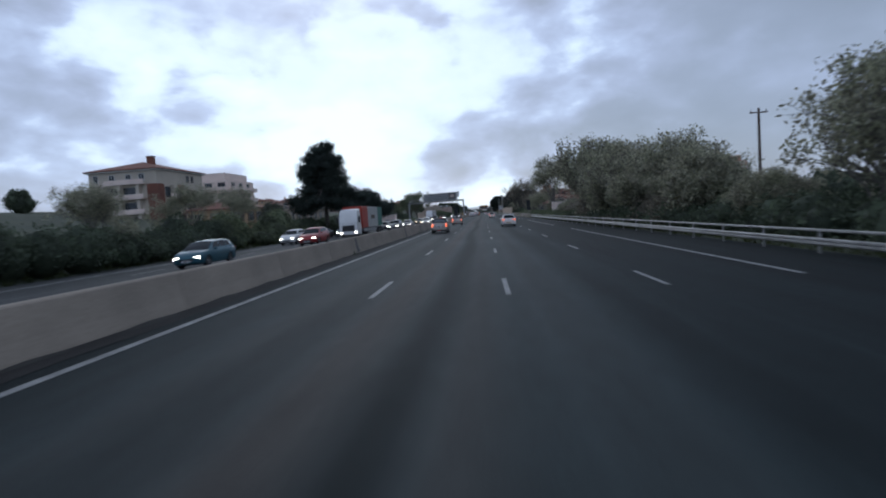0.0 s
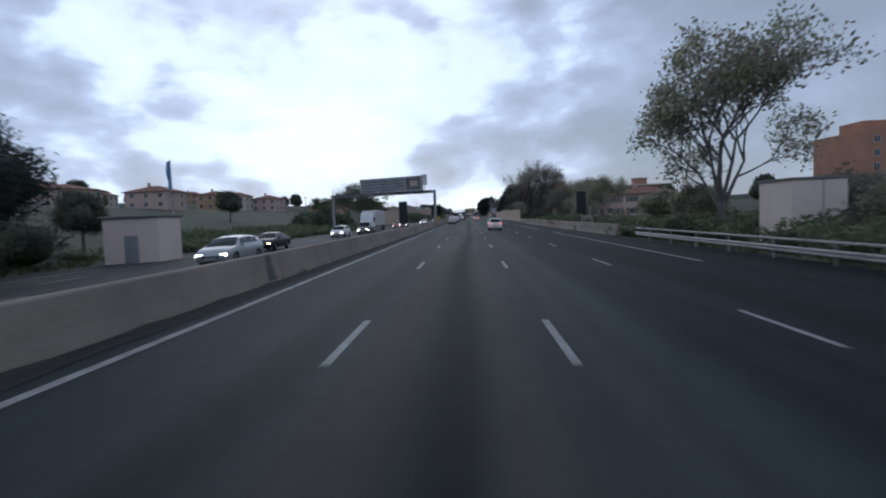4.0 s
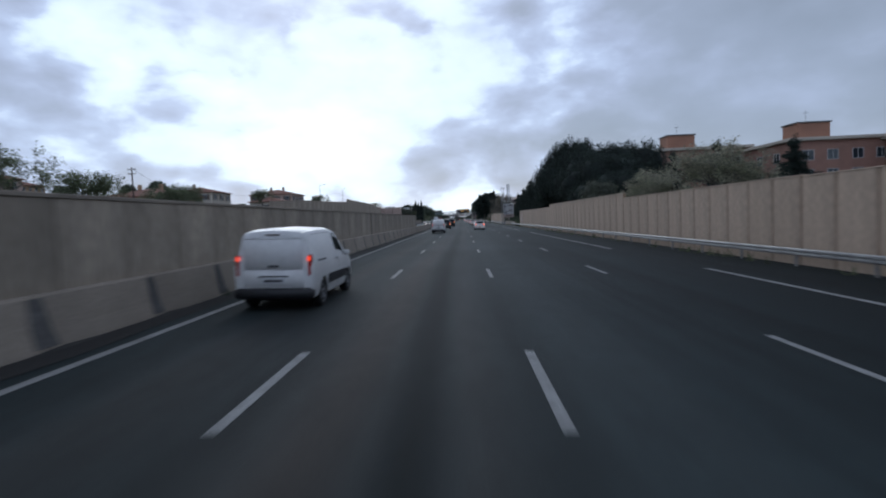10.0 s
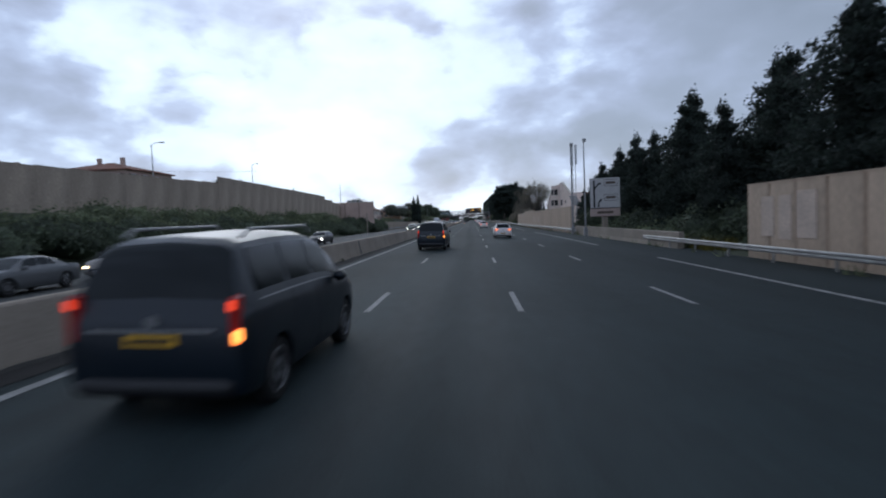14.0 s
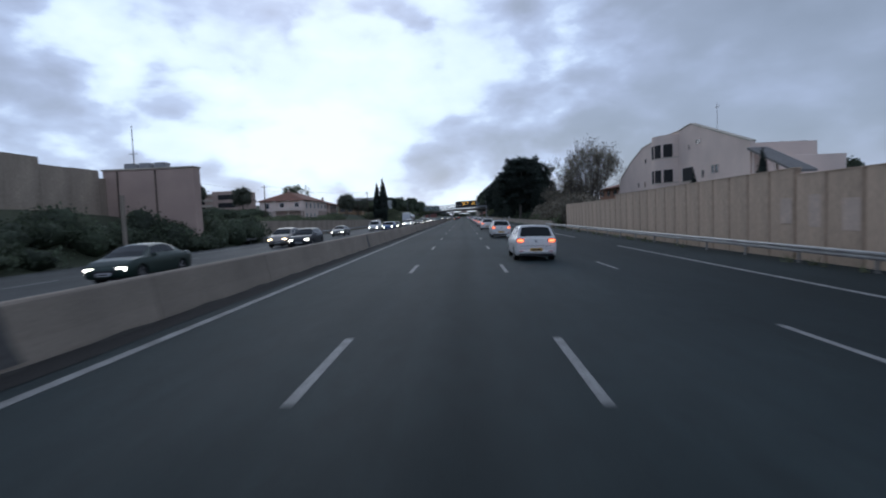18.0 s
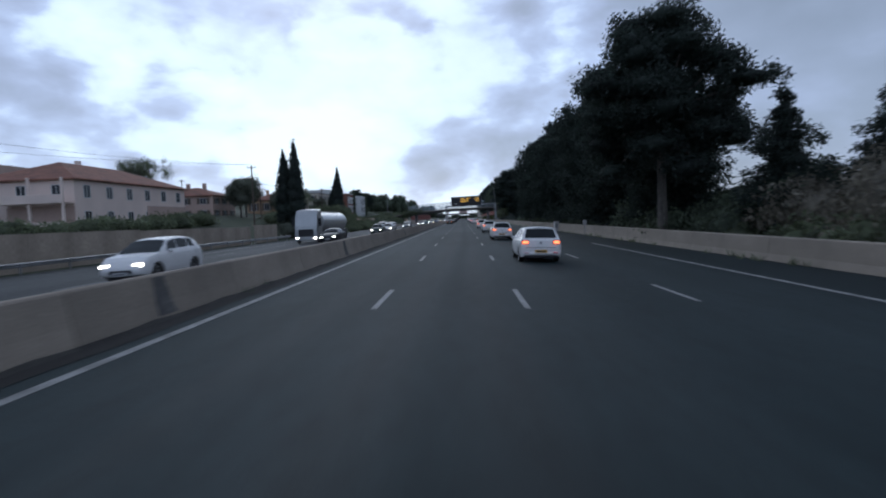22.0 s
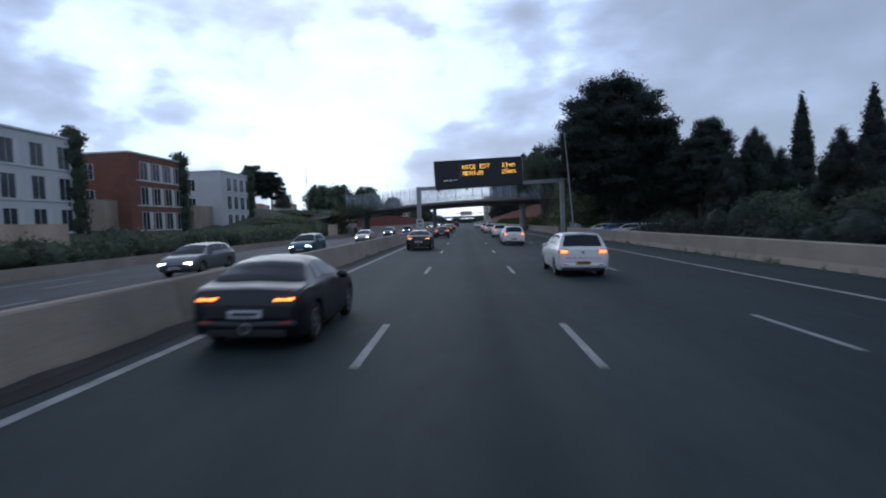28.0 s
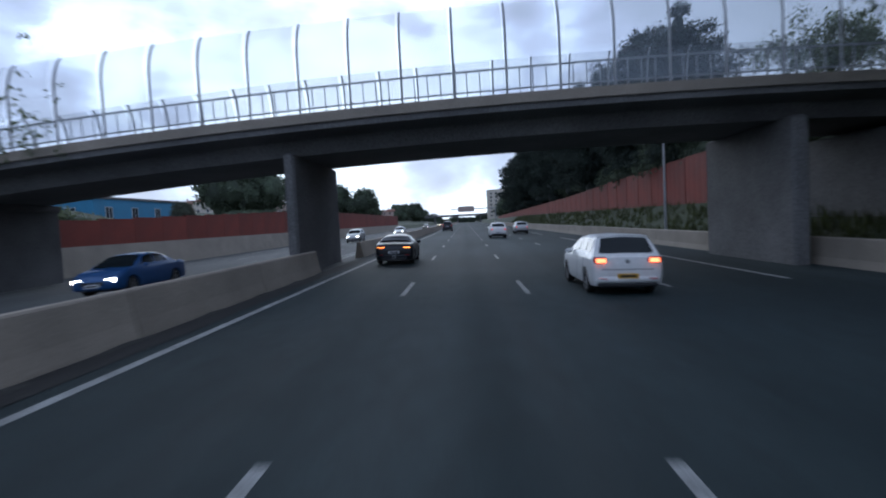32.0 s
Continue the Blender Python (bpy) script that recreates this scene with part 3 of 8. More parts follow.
noise_wall("noise_wall", "tall grey-beige stepped noise wall on a planted bank", M["wall_grey"], [(-35, 346, 6.9), (-35, 372, 7.9), (-35, 404, 8.5), (-35, 417.4, 8.9), (-35, 417.42, 9.8), (-35, 475, 9.3), (-35, 475.02, 8.5), (-35, 482.3, 8.6), (-35, 482.32, 7.9), (-35, 490, 8.0), (-35, 490.02, 7.25), (-35, 498, 7.2)], 4.0, 5, base=lambda x, y: ground_z(x, y) - 0.5)
noise_wall("boundary_wall", "low grey panelled wall beside the opposite carriageway", M["wall_grey"], [(-25.6, 508, 2.3), (-25.6, 603, 1.7)], 4.0, 2, base=-0.7)
noise_wall("boundary_wall", "short pale concrete wall end beside the opposite carriageway", M["wall_grey"], [(-25.6, 604.2, 1.95), (-25.6, 613, 2.0)], 3.0, 1, base=-0.7)
noise_wall("boundary_wall", "tan boundary wall in front of modern apartments", M["wall_tan"], [(-29, 690, 2.9), (-29, 722, 2.9)], 4.0, 1, base=lambda x, y: ground_z(x, y) - 0.3)
noise_wall("retaining_wall", "red-brown wall above a pale concrete bank", M["wall_red"], [(-24.9, 813, 3.25), (-25.2, 870, 5.0), (-26, 1000, 5.2)], 4.0, 4, base=lambda x, y: 1.2)
noise_wall("retaining_wall", "red-brown wall along the top of a grassy bank", M["wall_red"], [(20.2, 812, 6.4), (20.4, 877, 5.1), (20.6, 1080, 3.2)], 4.0, 4, base=lambda x, y: ground_z(x, y) - 0.4)
M["patch"] = material("pale_cover_paint", (0.62, 0.495, 0.405), 0.85, vary=0.12, grain=10, stain=1.2, bump=0.1)
for w_, x_, y_, ln_, z_, h_ in ((nw_a, 15.76, 361.2, 1.3, .6, 1.95), (nw_a, 15.76, 362.9, .9, .5, 1.9), (nw_a, 15.76, 364.2, 1.0, .6, 1.8), (nw_b, 16.02, 456.2, .9, .8, 1.2), (nw_b, 16.05, 458.4, .7, .9, 1.3), (nw_b, 16.07, 460.3, .8, 1.0, 1.1), (nw_b, 15.92, 449.5, 1.0, .8, 1.1), (nw_b, 15.95, 451.8, .6, .9, 1.0)):
    part("paint_patch", Geo().box(x_, x_ + .02, y_, y_ + ln_, z_, z_ + h_, .004), M["patch"], w_, "pale patch of cover paint")
bank = Geo()
bank.add([(X_FAR - 0.5, 811, -0.5), (X_FAR - 0.5, 1000, -0.5), (-24.75, 1000, 1.5), (-24.75, 811, 1.5), (-25.3, 811, 1.5), (-25.3, 1000, 1.5), (-25.3, 811, -0.7), (-25.3, 1000, -0.7)], [(0, 1, 2, 3), (3, 2, 5, 4), (0, 3, 4, 6), (1, 7, 5, 2)])
solo("concrete_bank", bank, M["concrete"], "pale sloping concrete bank beside the opposite carriageway", "bank", kind="structure")

far_wall = thing("roadside_barrier", pose(-24.1, 690, -0.75), "low tan concrete wall along the opposite carriageway", "barrier", "roadside barriers", "structure")
for k in range(14):
    part("segment", Geo().loft([[(-.22, k * 8 + e, 0), (.28, k * 8 + e, 0), (.16, k * 8 + e, .3), (.1, k * 8 + e, .95), (-.12, k * 8 + e, .95)] for e in (.02, 7.98)]), M["concrete"], far_wall)

# screen on the median
screen = thing("median_screen", pose(-4.42, 0, 0), "dull olive-grey panel screen with a pale capping on the median", "noise wall", kind="structure")
pm = Geo().box(-0.06, 0.06, 0.02, 3.88, 0.9, 2.55, 0.01).mesh("panel", M["wall_screen"])
cm = Geo().box(-0.09, 0.09, 0, 3.9, 2.55, 2.63, 0.01).mesh("capping", M["concrete"])
for i in range(19):
    part("panel", pm, None, screen).location = (0, 247 + 3.9 * i, 0)
    part("capping", cm, None, screen, "pale capping strip").location = (0, 247 + 3.9 * i, 0)
post_m = Geo().box(-0.09, 0.13, -0.11, 0.11, 0.8, 2.62, 0.01).mesh("screen_post", M["concrete"])
for y in (247, 282.1, 321.1):
    part("screen_post", post_m, None, screen, "pale post").location = (0, y, 0)
blk = Geo().box(-0.42, 0.42, 0, 1.0, 0, 2.0, 0.06)
solo("concrete_block", blk, M["concrete"], "pale upright concrete end block on the median", "concrete block", pose(-7.0, 240, 0.05))
yb = thing("emergency_cabinet", pose(-6.0, 239.3, 0.05), "yellow roadside cabinet on the median", "cabinet")
part("body", Geo().box(-0.35, 0.35, 0, 0.6, 0, 2.1, 0.04), M["yellow"], yb)
part("door", Geo().box(-0.3, 0.3, -0.015, 0.0, 0.25, 1.95, 0.005), M["yellow"], yb)
part("handle", Geo().box(0.2, 0.24, -0.05, -0.015, 1.0, 1.18, 0.006), M["plastic"], yb)


# ---------- gantries and signs ----------
def gantry_back():
    g = thing("sign_gantry", pose(0, 0, 0), "grey steel portal gantry with the back of a message board", "gantry")
    for x, y, z0 in ((-4.25, 198, 0.1), (-25.3, 204.8, -0.8)):
        part("post", Geo().tube([(x, y, z0), (x, y, 7.0)], 0.26, 8), M["steel_grey"], g, smooth=50)
        part("base_plate", Geo().box(x - .4, x + .4, y - .4, y + .4, z0 - .1, z0 + 0.9, .03), M["concrete"], g)
    d = Vector((-21.05, 6.8, 0)).normalized()

    def bar(name, a, b, y_off, z, w, h, mat=M["steel_grey"], label=""):
        p0, p1 = Vector((-4.25, 198, 0)) + d * a, Vector((-4.25, 198, 0)) + d * b
        n = Vector((d.y, -d.x, 0))
        gg = Geo()
        vs = []
        for p in (p0, p1):
            for s, zz in ((0, z), (w, z), (w, z + h), (0, z + h)):
                q = p + n * (y_off + s)
                vs.append((q.x, q.y, zz))
        gg.add(vs, [(0, 1, 2, 3), (4, 7, 6, 5), (0, 4, 5, 1), (1, 5, 6, 2), (2, 6, 7, 3), (3, 7, 4, 0)])
        return part(name, gg, mat, g, label)

    bar("beam", 0, 22.1, -0.25, 6.45, 0.5, 0.5)
    bar("walkway", 0.6, 21.8, -1.0, 6.96, 0.75, 0.06)
    for k in range(9):
        bar("bracket", 2.5 + k * 1.7, 2.62 + k * 1.7, -1.05, 6.6, 0.8, 0.34)
    board = bar("board", 2.6, 15.9, 0.32, 7.0, 0.5, 2.75, M["steel_grey"], "grey ribbed back of a message board")
    for k in range(4):
        bar("rib", 6.2, 15.4, 0.26, 7.4 + k * 0.6, 0.05, 0.09, M["steel_dark"])
    bar("edge_frame", 2.5, 16.0, 0.22, 9.75, 0.68, 0.14, M["frame_white"], "pale top edge")
    bar("hatch_frame", 3.1, 6.0, 0.27, 7.35, 0.05, 2.2, M["concrete_dark"], "dark flat panel round the hatch")
    bar("service_hatch", 3.5, 5.1, 0.22, 8.0, 0.05, 1.0, M["sign_pink"], "faded hatch")
    bar("hatch_edge", 6.0, 6.1, 0.24, 7.05, 0.08, 2.7, M["frame_white"], "pale upright edge")
    bar("end_edge", 15.8, 15.95, 0.24, 7.05, 0.08, 2.7, M["frame_white"], "pale upright edge")
    bar("lower_edge", 2.5, 16.0, 0.24, 6.98, 0.08, 0.1, M["frame_white"], "pale lower edge")
    for a in (6.5, 10.8):
        bar("lamp_box", a, a + 0.9, -1.1, 7.03, 0.3, 0.28, M["frame_white"], "white lamp box")
    for k in range(11):
        a = 15.2 + k * 0.64
        bar("rail_post", a, a + 0.05, -0.95, 7.02, 0.05, 1.0, M["steel_grey"])
    for z in (7.5, 8.0):
        bar("handrail", 15.1, 21.8, -0.96, z, 0.04, 0.05, M["steel_grey"])
    bar("antenna_mast", 1.9, 2.0, -0.1, 6.9, 0.1, 1.2, M["steel_grey"])
    bar("antenna_panel", 1.5, 2.3, -0.2, 8.0, 0.35, 2.0, M["frame_white"], "ribbed pale antenna panel")
    for k in range(3):
        bar("antenna_rib", 1.6 + k * .25, 1.66 + k * .25, 0.15, 8.05, 0.06, 1.9, M["steel_grey"])


gantry_back()

LED = {"N": "10001 11001 10101 10011 10001 10001 10001", "I": "01110 00100 00100 00100 00100 00100 01110", "C": "01110 10001 10000 10000 10000 10001 01110",
       "E": "11111 10000 10000 11110 10000 10000 11111", "S": "01111 10000 10000 01110 00001 00001 11110", "T": "11111 00100 00100 00100 00100 00100 00100",
       "M": "10001 11011 10101 10101 10001 10001 10001", "O": "01110 10001 10001 10001 10001 10001 01110", "1": "00100 01100 00100 00100 00100 00100 01110",
       "2": "01110 10001 00001 00110 01000 10000 11111", "3": "11110 00001 00001 01110 00001 00001 11110", "m": "00000 00000 11010 10101 10101 10101 10101",
       "n": "00000 00000 10110 11001 10001 10001 10001"}


def led_text(words, x, z, cell, board, y):
    for ch in words:
        g = Geo()
        for r, row in enumerate(LED.get(ch, "").split()):
            for c, bit in enumerate(row):
                if bit == "1":
                    px, pz, h = x + c * cell, z - r * cell, cell * 0.42
                    g.box(px - h, px + h, y - 0.02, y, pz - h, pz + h)
        if g.v:
            part("led_letter", g, M["led"], board, "glowing amber letter")
        x += cell * 6.1


def gantry_vms():
    g = thing("message_gantry", pose(0, 757, 0), "steel portal gantry carrying a dark message board with amber letters", "gantry")
    for x, y, z0, top in ((-4.75, 0, 0.6, 6.95), (15.75, 3.4, -0.5, 7.6)):
        part("post", Geo().box(x - .3, x + .3, y - .3, y + .3, z0, top, .05), M["steel_grey"], g)
    bm_ = Geo()
    bm_.loft([[(x, y - .25, z), (x, y + .25, z), (x, y + .25, z + .5), (x, y - .25, z + .5)] for x, y, z in ((-5.0, 0, 6.4), (16.0, 3.4, 7.05))])
    part("beam", bm_, M["steel_grey"], g)
    tilt = pose(-2.35, 0.2, 6.4, 0, -1.85, 13 * 0.55)
    board = part("board", Geo().box(0, 12.4, -0.35, 0.35, 0, 3.95, 0.06), M["sign_black"], g, "black message board with a pale edge")
    board.matrix_basis = tilt
    part("edge", Geo().box(-0.03, 12.43, -0.38, -0.2, 3.95, 4.0, 0.0).box(-0.05, 0.0, -0.38, 0.3, 0, 3.98).box(12.4, 12.45, -0.38, 0.3, 0, 3.98), M["steel_grey"], board, "grey edge")
    part("pictogram_panel", Geo().box(0.7, 3.1, -0.375, -0.35, 1.5, 3.3, 0.005), M["steel_dark"], board)
    for k in range(5):
        part("indicator_light", Geo().box(1.2 + k * 0.42, 1.38 + k * 0.42, -0.38, -0.35, 1.2, 1.27), M["led_white"], board, "small white light")
    part("divider", Geo().box(3.55, 3.59, -0.37, -0.35, 1.4, 3.5), M["steel_grey"], board)
    led_text("NICE EST", 3.95, 3.18, 0.081, board, -0.36)
    led_text("MENTON", 3.95, 2.28, 0.081, board, -0.36)
    led_text("11mn", 9.55, 3.18, 0.081, board, -0.36)
    led_text("23mn", 9.55, 2.28, 0.081, board, -0.36)
    for x in (0.4, 4.4, 8.2, 11.8):
        part("bracket", Geo().box(x - .1, x + .1, -0.3, 0.3, -0.25, 0.0, .02), M["steel_dark"], board)
    part("sign_plate", Geo().box(-5.2, -4.2, -0.4, -0.36, 1.2, 2.5, .02), M["sign_white"], g, "small white sign on the post")
    part("plate_bars", Geo().box(-5.0, -4.4, -0.41, -0.40, 2.0, 2.3).box(-5.0, -4.4, -0.41, -0.40, 1.5, 1.7), M["shutter"], g)


gantry_vms()


def dark_board(x, y, z0, post0, w, h):
    s = thing("roadside_board", pose(x, y, 0), "tall dark roadside board on a single post, seen from behind", "sign", "dark boards")
    part("board", Geo().box(-w / 2, w / 2, -0.06, 0.06, z0, z0 + h, .03), M["steel_dark"], s)
    for k in range(3):
        part("stiffener", Geo().box(-w / 2 + .05, w / 2 - .05, -0.11, -0.06, z0 + h * (k + .7) / 3.4, z0 + h * (k + .7) / 3.4 + .06), M["steel_dark"], s)
    part("post", Geo().tube([(0, 0.12, post0), (0, 0.12, z0 + h * .9)], 0.07, 8), M["steel"], s, smooth=50)
    part("clamp", Geo().box(-.12, .12, 0.04, .22, z0 + .3, z0 + .42, .01), M["steel"], s)


dark_board(16.9, 169, 1.55, -0.5, 1.25, 2.95)
dark_board(-5.0, 154.4, 1.35, 0.9, 0.9, 2.35)


def direction_sign():
    s = thing("direction_sign", pose(15.85, 393.8, 0), "large white direction board with black route lines on a concrete post", "road sign")
    part("panel", Geo().box(-1.7, 1.7, -0.05, 0.05, 2.5, 5.48, .06), M["sign_white"], s)
    part("lower_panel", Geo().box(-1.7, 1.7, -0.05, 0.05, 1.68, 2.46, .05), M["sign_pink"], s, "pinkish lower strip")
    part("border", Geo().box(-1.7, 1.7, -0.062, -0.052, 2.46, 2.53).box(-1.7, -1.66, -0.062, -0.052, 2.5, 5.4), M["sign_black"], s)
    part("route_line", Geo().box(-1.32, -1.12, -0.065, -0.052, 2.6, 5.25), M["sign_black"], s)
    for z, a in ((4.35, 0.55), (2.62, 0.5)):
        gg = Geo().add([(-1.12, -0.06, z), (-1.12, -0.06, z + .22), (-0.72, -0.06, z + a + .12), (-0.42, -0.06, z + a + .12), (-0.42, -0.06, z + a - .06), (-0.66, -0.06, z + a - .06)], [(0, 1, 2, 5), (2, 3, 4, 5)])
        if z < 3:
            gg = Geo().box(-0.82, -0.66, -0.063, -0.055, 2.62, 3.05).add([(-0.82, -0.06, 3.05), (-0.66, -0.06, 3.0), (-0.36, -0.06, 3.25), (-0.36, -0.06, 3.42), (-0.5, -0.06, 3.42)], [(0, 1, 2, 3, 4)])
        part("route_branch", gg, M["sign_black"], s)
    for z in (4.65, 3.2):
        part("name_frame", Geo().box(-0.1, 1.4, -0.06, -0.052, z, z + .04).box(-0.1, 1.4, -0.06, -0.052, z + .62, z + .66).box(-0.1, -0.06, -0.06, -0.052, z, z + .66).box(1.36, 1.4, -0.06, -0.052, z, z + .66), M["shutter"], s)
        part("name_bar", Geo().box(0.1, 1.2, -0.06, -0.052, z + .22, z + .46), M["shutter"], s)
    part("lower_bar", Geo().box(-0.9, 0.9, -0.06, -0.052, 1.95, 2.2), M["shutter"], s)
    part("post", Geo().box(-0.3, 0.3, 0.06, 0.4, -0.6, 4.8, .03), M["concrete"], s)
    s.matrix_basis = pose(15.62, 393.8, 0) @ Matrix.Diagonal((.87, 1, 1, 1))


direction_sign()


def lamp_post(x, y, z0, top, label="tall grey steel mast beside the hard shoulder", lean=0.0, arm=0.0):
    s = thing("lamp_post", pose(x, y, z0), label, "lamp post", "lamp posts")
    h = top - z0
    part("pole", Geo().tube([(0, 0, 0), (lean * .5, 0, h * .5), (lean, 0, h)], [0.11, 0.085, 0.055], 8), M["steel_grey"], s, smooth=50)
    part("base", Geo().box(-.2, .2, -.2, .2, -0.2, 0.9, .03), M["steel_grey"], s)
    if arm:
        part("arm", Geo().tube([(lean, 0, h), (lean + arm * .5, 0, h + .25), (lean + arm, 0, h + .28)], 0.04, 6), M["steel_grey"], s, smooth=50)
        part("lamp_head", Geo().box(min(lean + arm, lean + arm * 1.5), max(lean + arm, lean + arm * 1.5), -.14, .14, h + .2, h + .36, .04), M["steel_grey"], s)
    else:
        part("camera_head", Geo().box(lean - .12, lean + .25, -.12, .12, h - .05, h + .3, .04), M["steel_grey"], s)


lamp_post(14.7, 406.3, -0.4, 10.4)
lamp_post(14.8, 399.3, -0.4, 9.9)
lamp_post(15.9, 753.3, -0.4, 12.6, "slender leaning grey mast beside the gantry", lean=-0.9)
lamp_post(15.95, 817.5, -0.4, 9.6, "grey steel lamp column beyond the bridge")
lamp_post(-42.9, 414.4, 3.5, 14.4, "street lamp with a short arm behind the noise wall", arm=1.3)
lamp_post(-43.9, 452, 3.5, 15.3, "street lamp behind the noise wall", arm=0.9)
lamp_post(-24.6, 800.6, 3.0, 10.8, "slim street lamp by the bridge ramp", arm=-0.5)
for i, (x, y, z0, top) in enumerate(((-36.7, 499, 2.0, 14.1), (-36.7, 812, 5, 16.4))):
    s = thing("mast", pose(x, y, z0), "slim tall grey mast", "mast", "masts")
    part("pole", Geo().tube([(0, 0, 0), (0, 0, top - z0)], [0.1, 0.05], 8), M["steel_grey"], s, smooth=50)
    part("crossbar", Geo().box(-.5, .5, -.03, .03, (top - z0) * .72, (top - z0) * .72 + .08), M["steel_grey"], s)

ant = thing("antenna_mast", pose(18.2, 423.6, -0.5), "slim lattice mast with a cluster of pale antenna panels", "antenna mast")
for a in range(3):
    c, s_ = 0.35 * math.cos(a * 2.1), 0.35 * math.sin(a * 2.1)
    part("leg", Geo().tube([(c, s_, 0), (c, s_, 10.6)], 0.04, 6), M["steel"], ant)
    part("antenna_panel", Geo().box(c * 1.2 - .16, c * 1.2 + .16, s_ * 1.2 - .08, s_ * 1.2 + .08, 10.2, 13.2, .04), M["frame_white"], ant, "pale antenna panel")
br_ = Geo()
for k in range(14):
    for a in range(3):
        p = (0.35 * math.cos(a * 2.1), 0.35 * math.sin(a * 2.1), k * .75)
        q = (0.35 * math.cos((a + 1) * 2.1), 0.35 * math.sin((a + 1) * 2.1), k * .75 + .75)
        br_.tube([p, q], 0.018, 4)
part("bracing", br_, M["steel"], ant)


def utility_pole(x, y, top, arms=1, turn=0.0):
    z0 = ground_z(x, y)
    s = thing("utility_pole", pose(x, y, z0 - .3, 0, 0, turn), "dark wooden utility pole with cross-arms", "utility pole", "utility poles")
    h = top - z0
    part("pole", Geo().tube([(0, 0, 0), (0, 0, h)], [0.15, 0.1], 8), M["wood"], s, smooth=50)
    for k in range(arms):
        part("crossarm", Geo().box(-.7, .7, -.05, .05, h - .4 - k * .7, h - .3 - k * .7), M["wood"], s)
        for a in (-.6, 0.6):
            part("insulator", Geo().tube([(a, 0, h - .3 - k * .7), (a, 0, h - .12 - k * .7)], 0.05, 6), M["frame_white"], s)
    return s


POLES = [(-52, 330, 13, 2), (-66, 372, 11.5, 1), (26, 47, 9.2, 1), (-44, 560, 11, 1), (-34.5, 660, 10.5, 1), (-33.0, 668, 10.8, 1), (-38, 640, 10.6, 1), (-30, 616, 11.4, 1), (-60, 300, 12, 1), (-60, 652, 13, 1)]
for p in POLES:
    utility_pole(p[0], p[1], p[2], p[3])


def cable(a, b, sag):
    a, b = Vector(a), Vector(b)
    pts = [a.lerp(b, t / 12) - Vector((0, 0, sag * 4 * (t / 12) * (1 - t / 12))) for t in range(13)]
    solo("cable", Geo().tube(pts, 0.018, 4), M["plastic"], "thin dark overhead cable between poles", "cable", group="cables")


cable((-52, 330, 12.6), (-66, 372, 11.3), 0.8)
cable((-66, 372, 11.3), (-43, 452, 14), 1.2)
cable((-30, 616, 11.2), (-38, 640, 10.3), .6)
cable((-38, 640, 10.3), (-34.5, 660, 10.2), .5)
cable((-33, 668, 10.5), (-45, 720, 11), 1.0)
cable((-30, 616, 11.2), (-60, 560, 12), 1.2)
cable((-44, 560, 10.8), (-30, 616, 11.2), 1.0)

# ---------- footbridge ----------
BR = thing("overbridge", pose(0, 0, 0), "concrete road bridge with tall curved clear side screens", "bridge", kind="structure")


def deck_top(x):
    return 6.32 + 0.028 * x - 0.00155 * x * x


def deck_y(x):
    return 799.5 - 0.03 * x


DX = [-34 + 2 * i for i in range(30)]
BW = 8.5
dk = Geo()
dk.loft([[(x, deck_y(x), deck_top(x)), (x, deck_y(x) + BW, deck_top(x)), (x, deck_y(x) + BW, deck_top(x) - 0.45), (x, deck_y(x) + BW - 1.2, deck_top(x) - 0.6), (x, deck_y(x) + BW - 1.5, deck_top(x) - 1.2), (x, deck_y(x) + 1.5, deck_top(x) - 1.2), (x, deck_y(x) + 1.2, deck_top(x) - 0.6), (x, deck_y(x), deck_top(x) - 0.45)] for x in DX])
part("deck", dk, M["bridge"], BR)
part("cornice", Geo().loft([[(x, deck_y(x) - .12, deck_top(x) - .2), (x, deck_y(x) - .004, deck_top(x) - .2), (x, deck_y(x) - .004, deck_top(x) + .18), (x, deck_y(x) - .12, deck_top(x) + .18)] for x in DX]), M["concrete"], BR, "pale concrete edge beam")
for px, w in ((-5.2, 0.22), (-21.2, 0.35), (14.5, 0.32)):
    y0 = deck_y(px) + 0.6
    long = BW - 1.2
    part("pier", Geo().box(px - w, px + w, y0, y0 + long, -0.6, deck_top(px) - 1.15, .1), M["bridge"], BR)
    if px < -20:
        part("pier_cap", Geo().box(px - w - .25, px + w + .25, y0 - .2, y0 + BW - 1.4, deck_top(px) - 1.5, deck_top(px) - 1.15, .05), M["bridge"], BR)
part("abutment", Geo().box(18.6, 24, 799.6, 807, -0.5, 4.85, .1), M["bridge"], BR)
part("abutment", Geo().box(-35, -27.5, 801.2, 808, -0.5, 2.6, .1), M["bridge"], BR)
x = -24.4
cached = {}
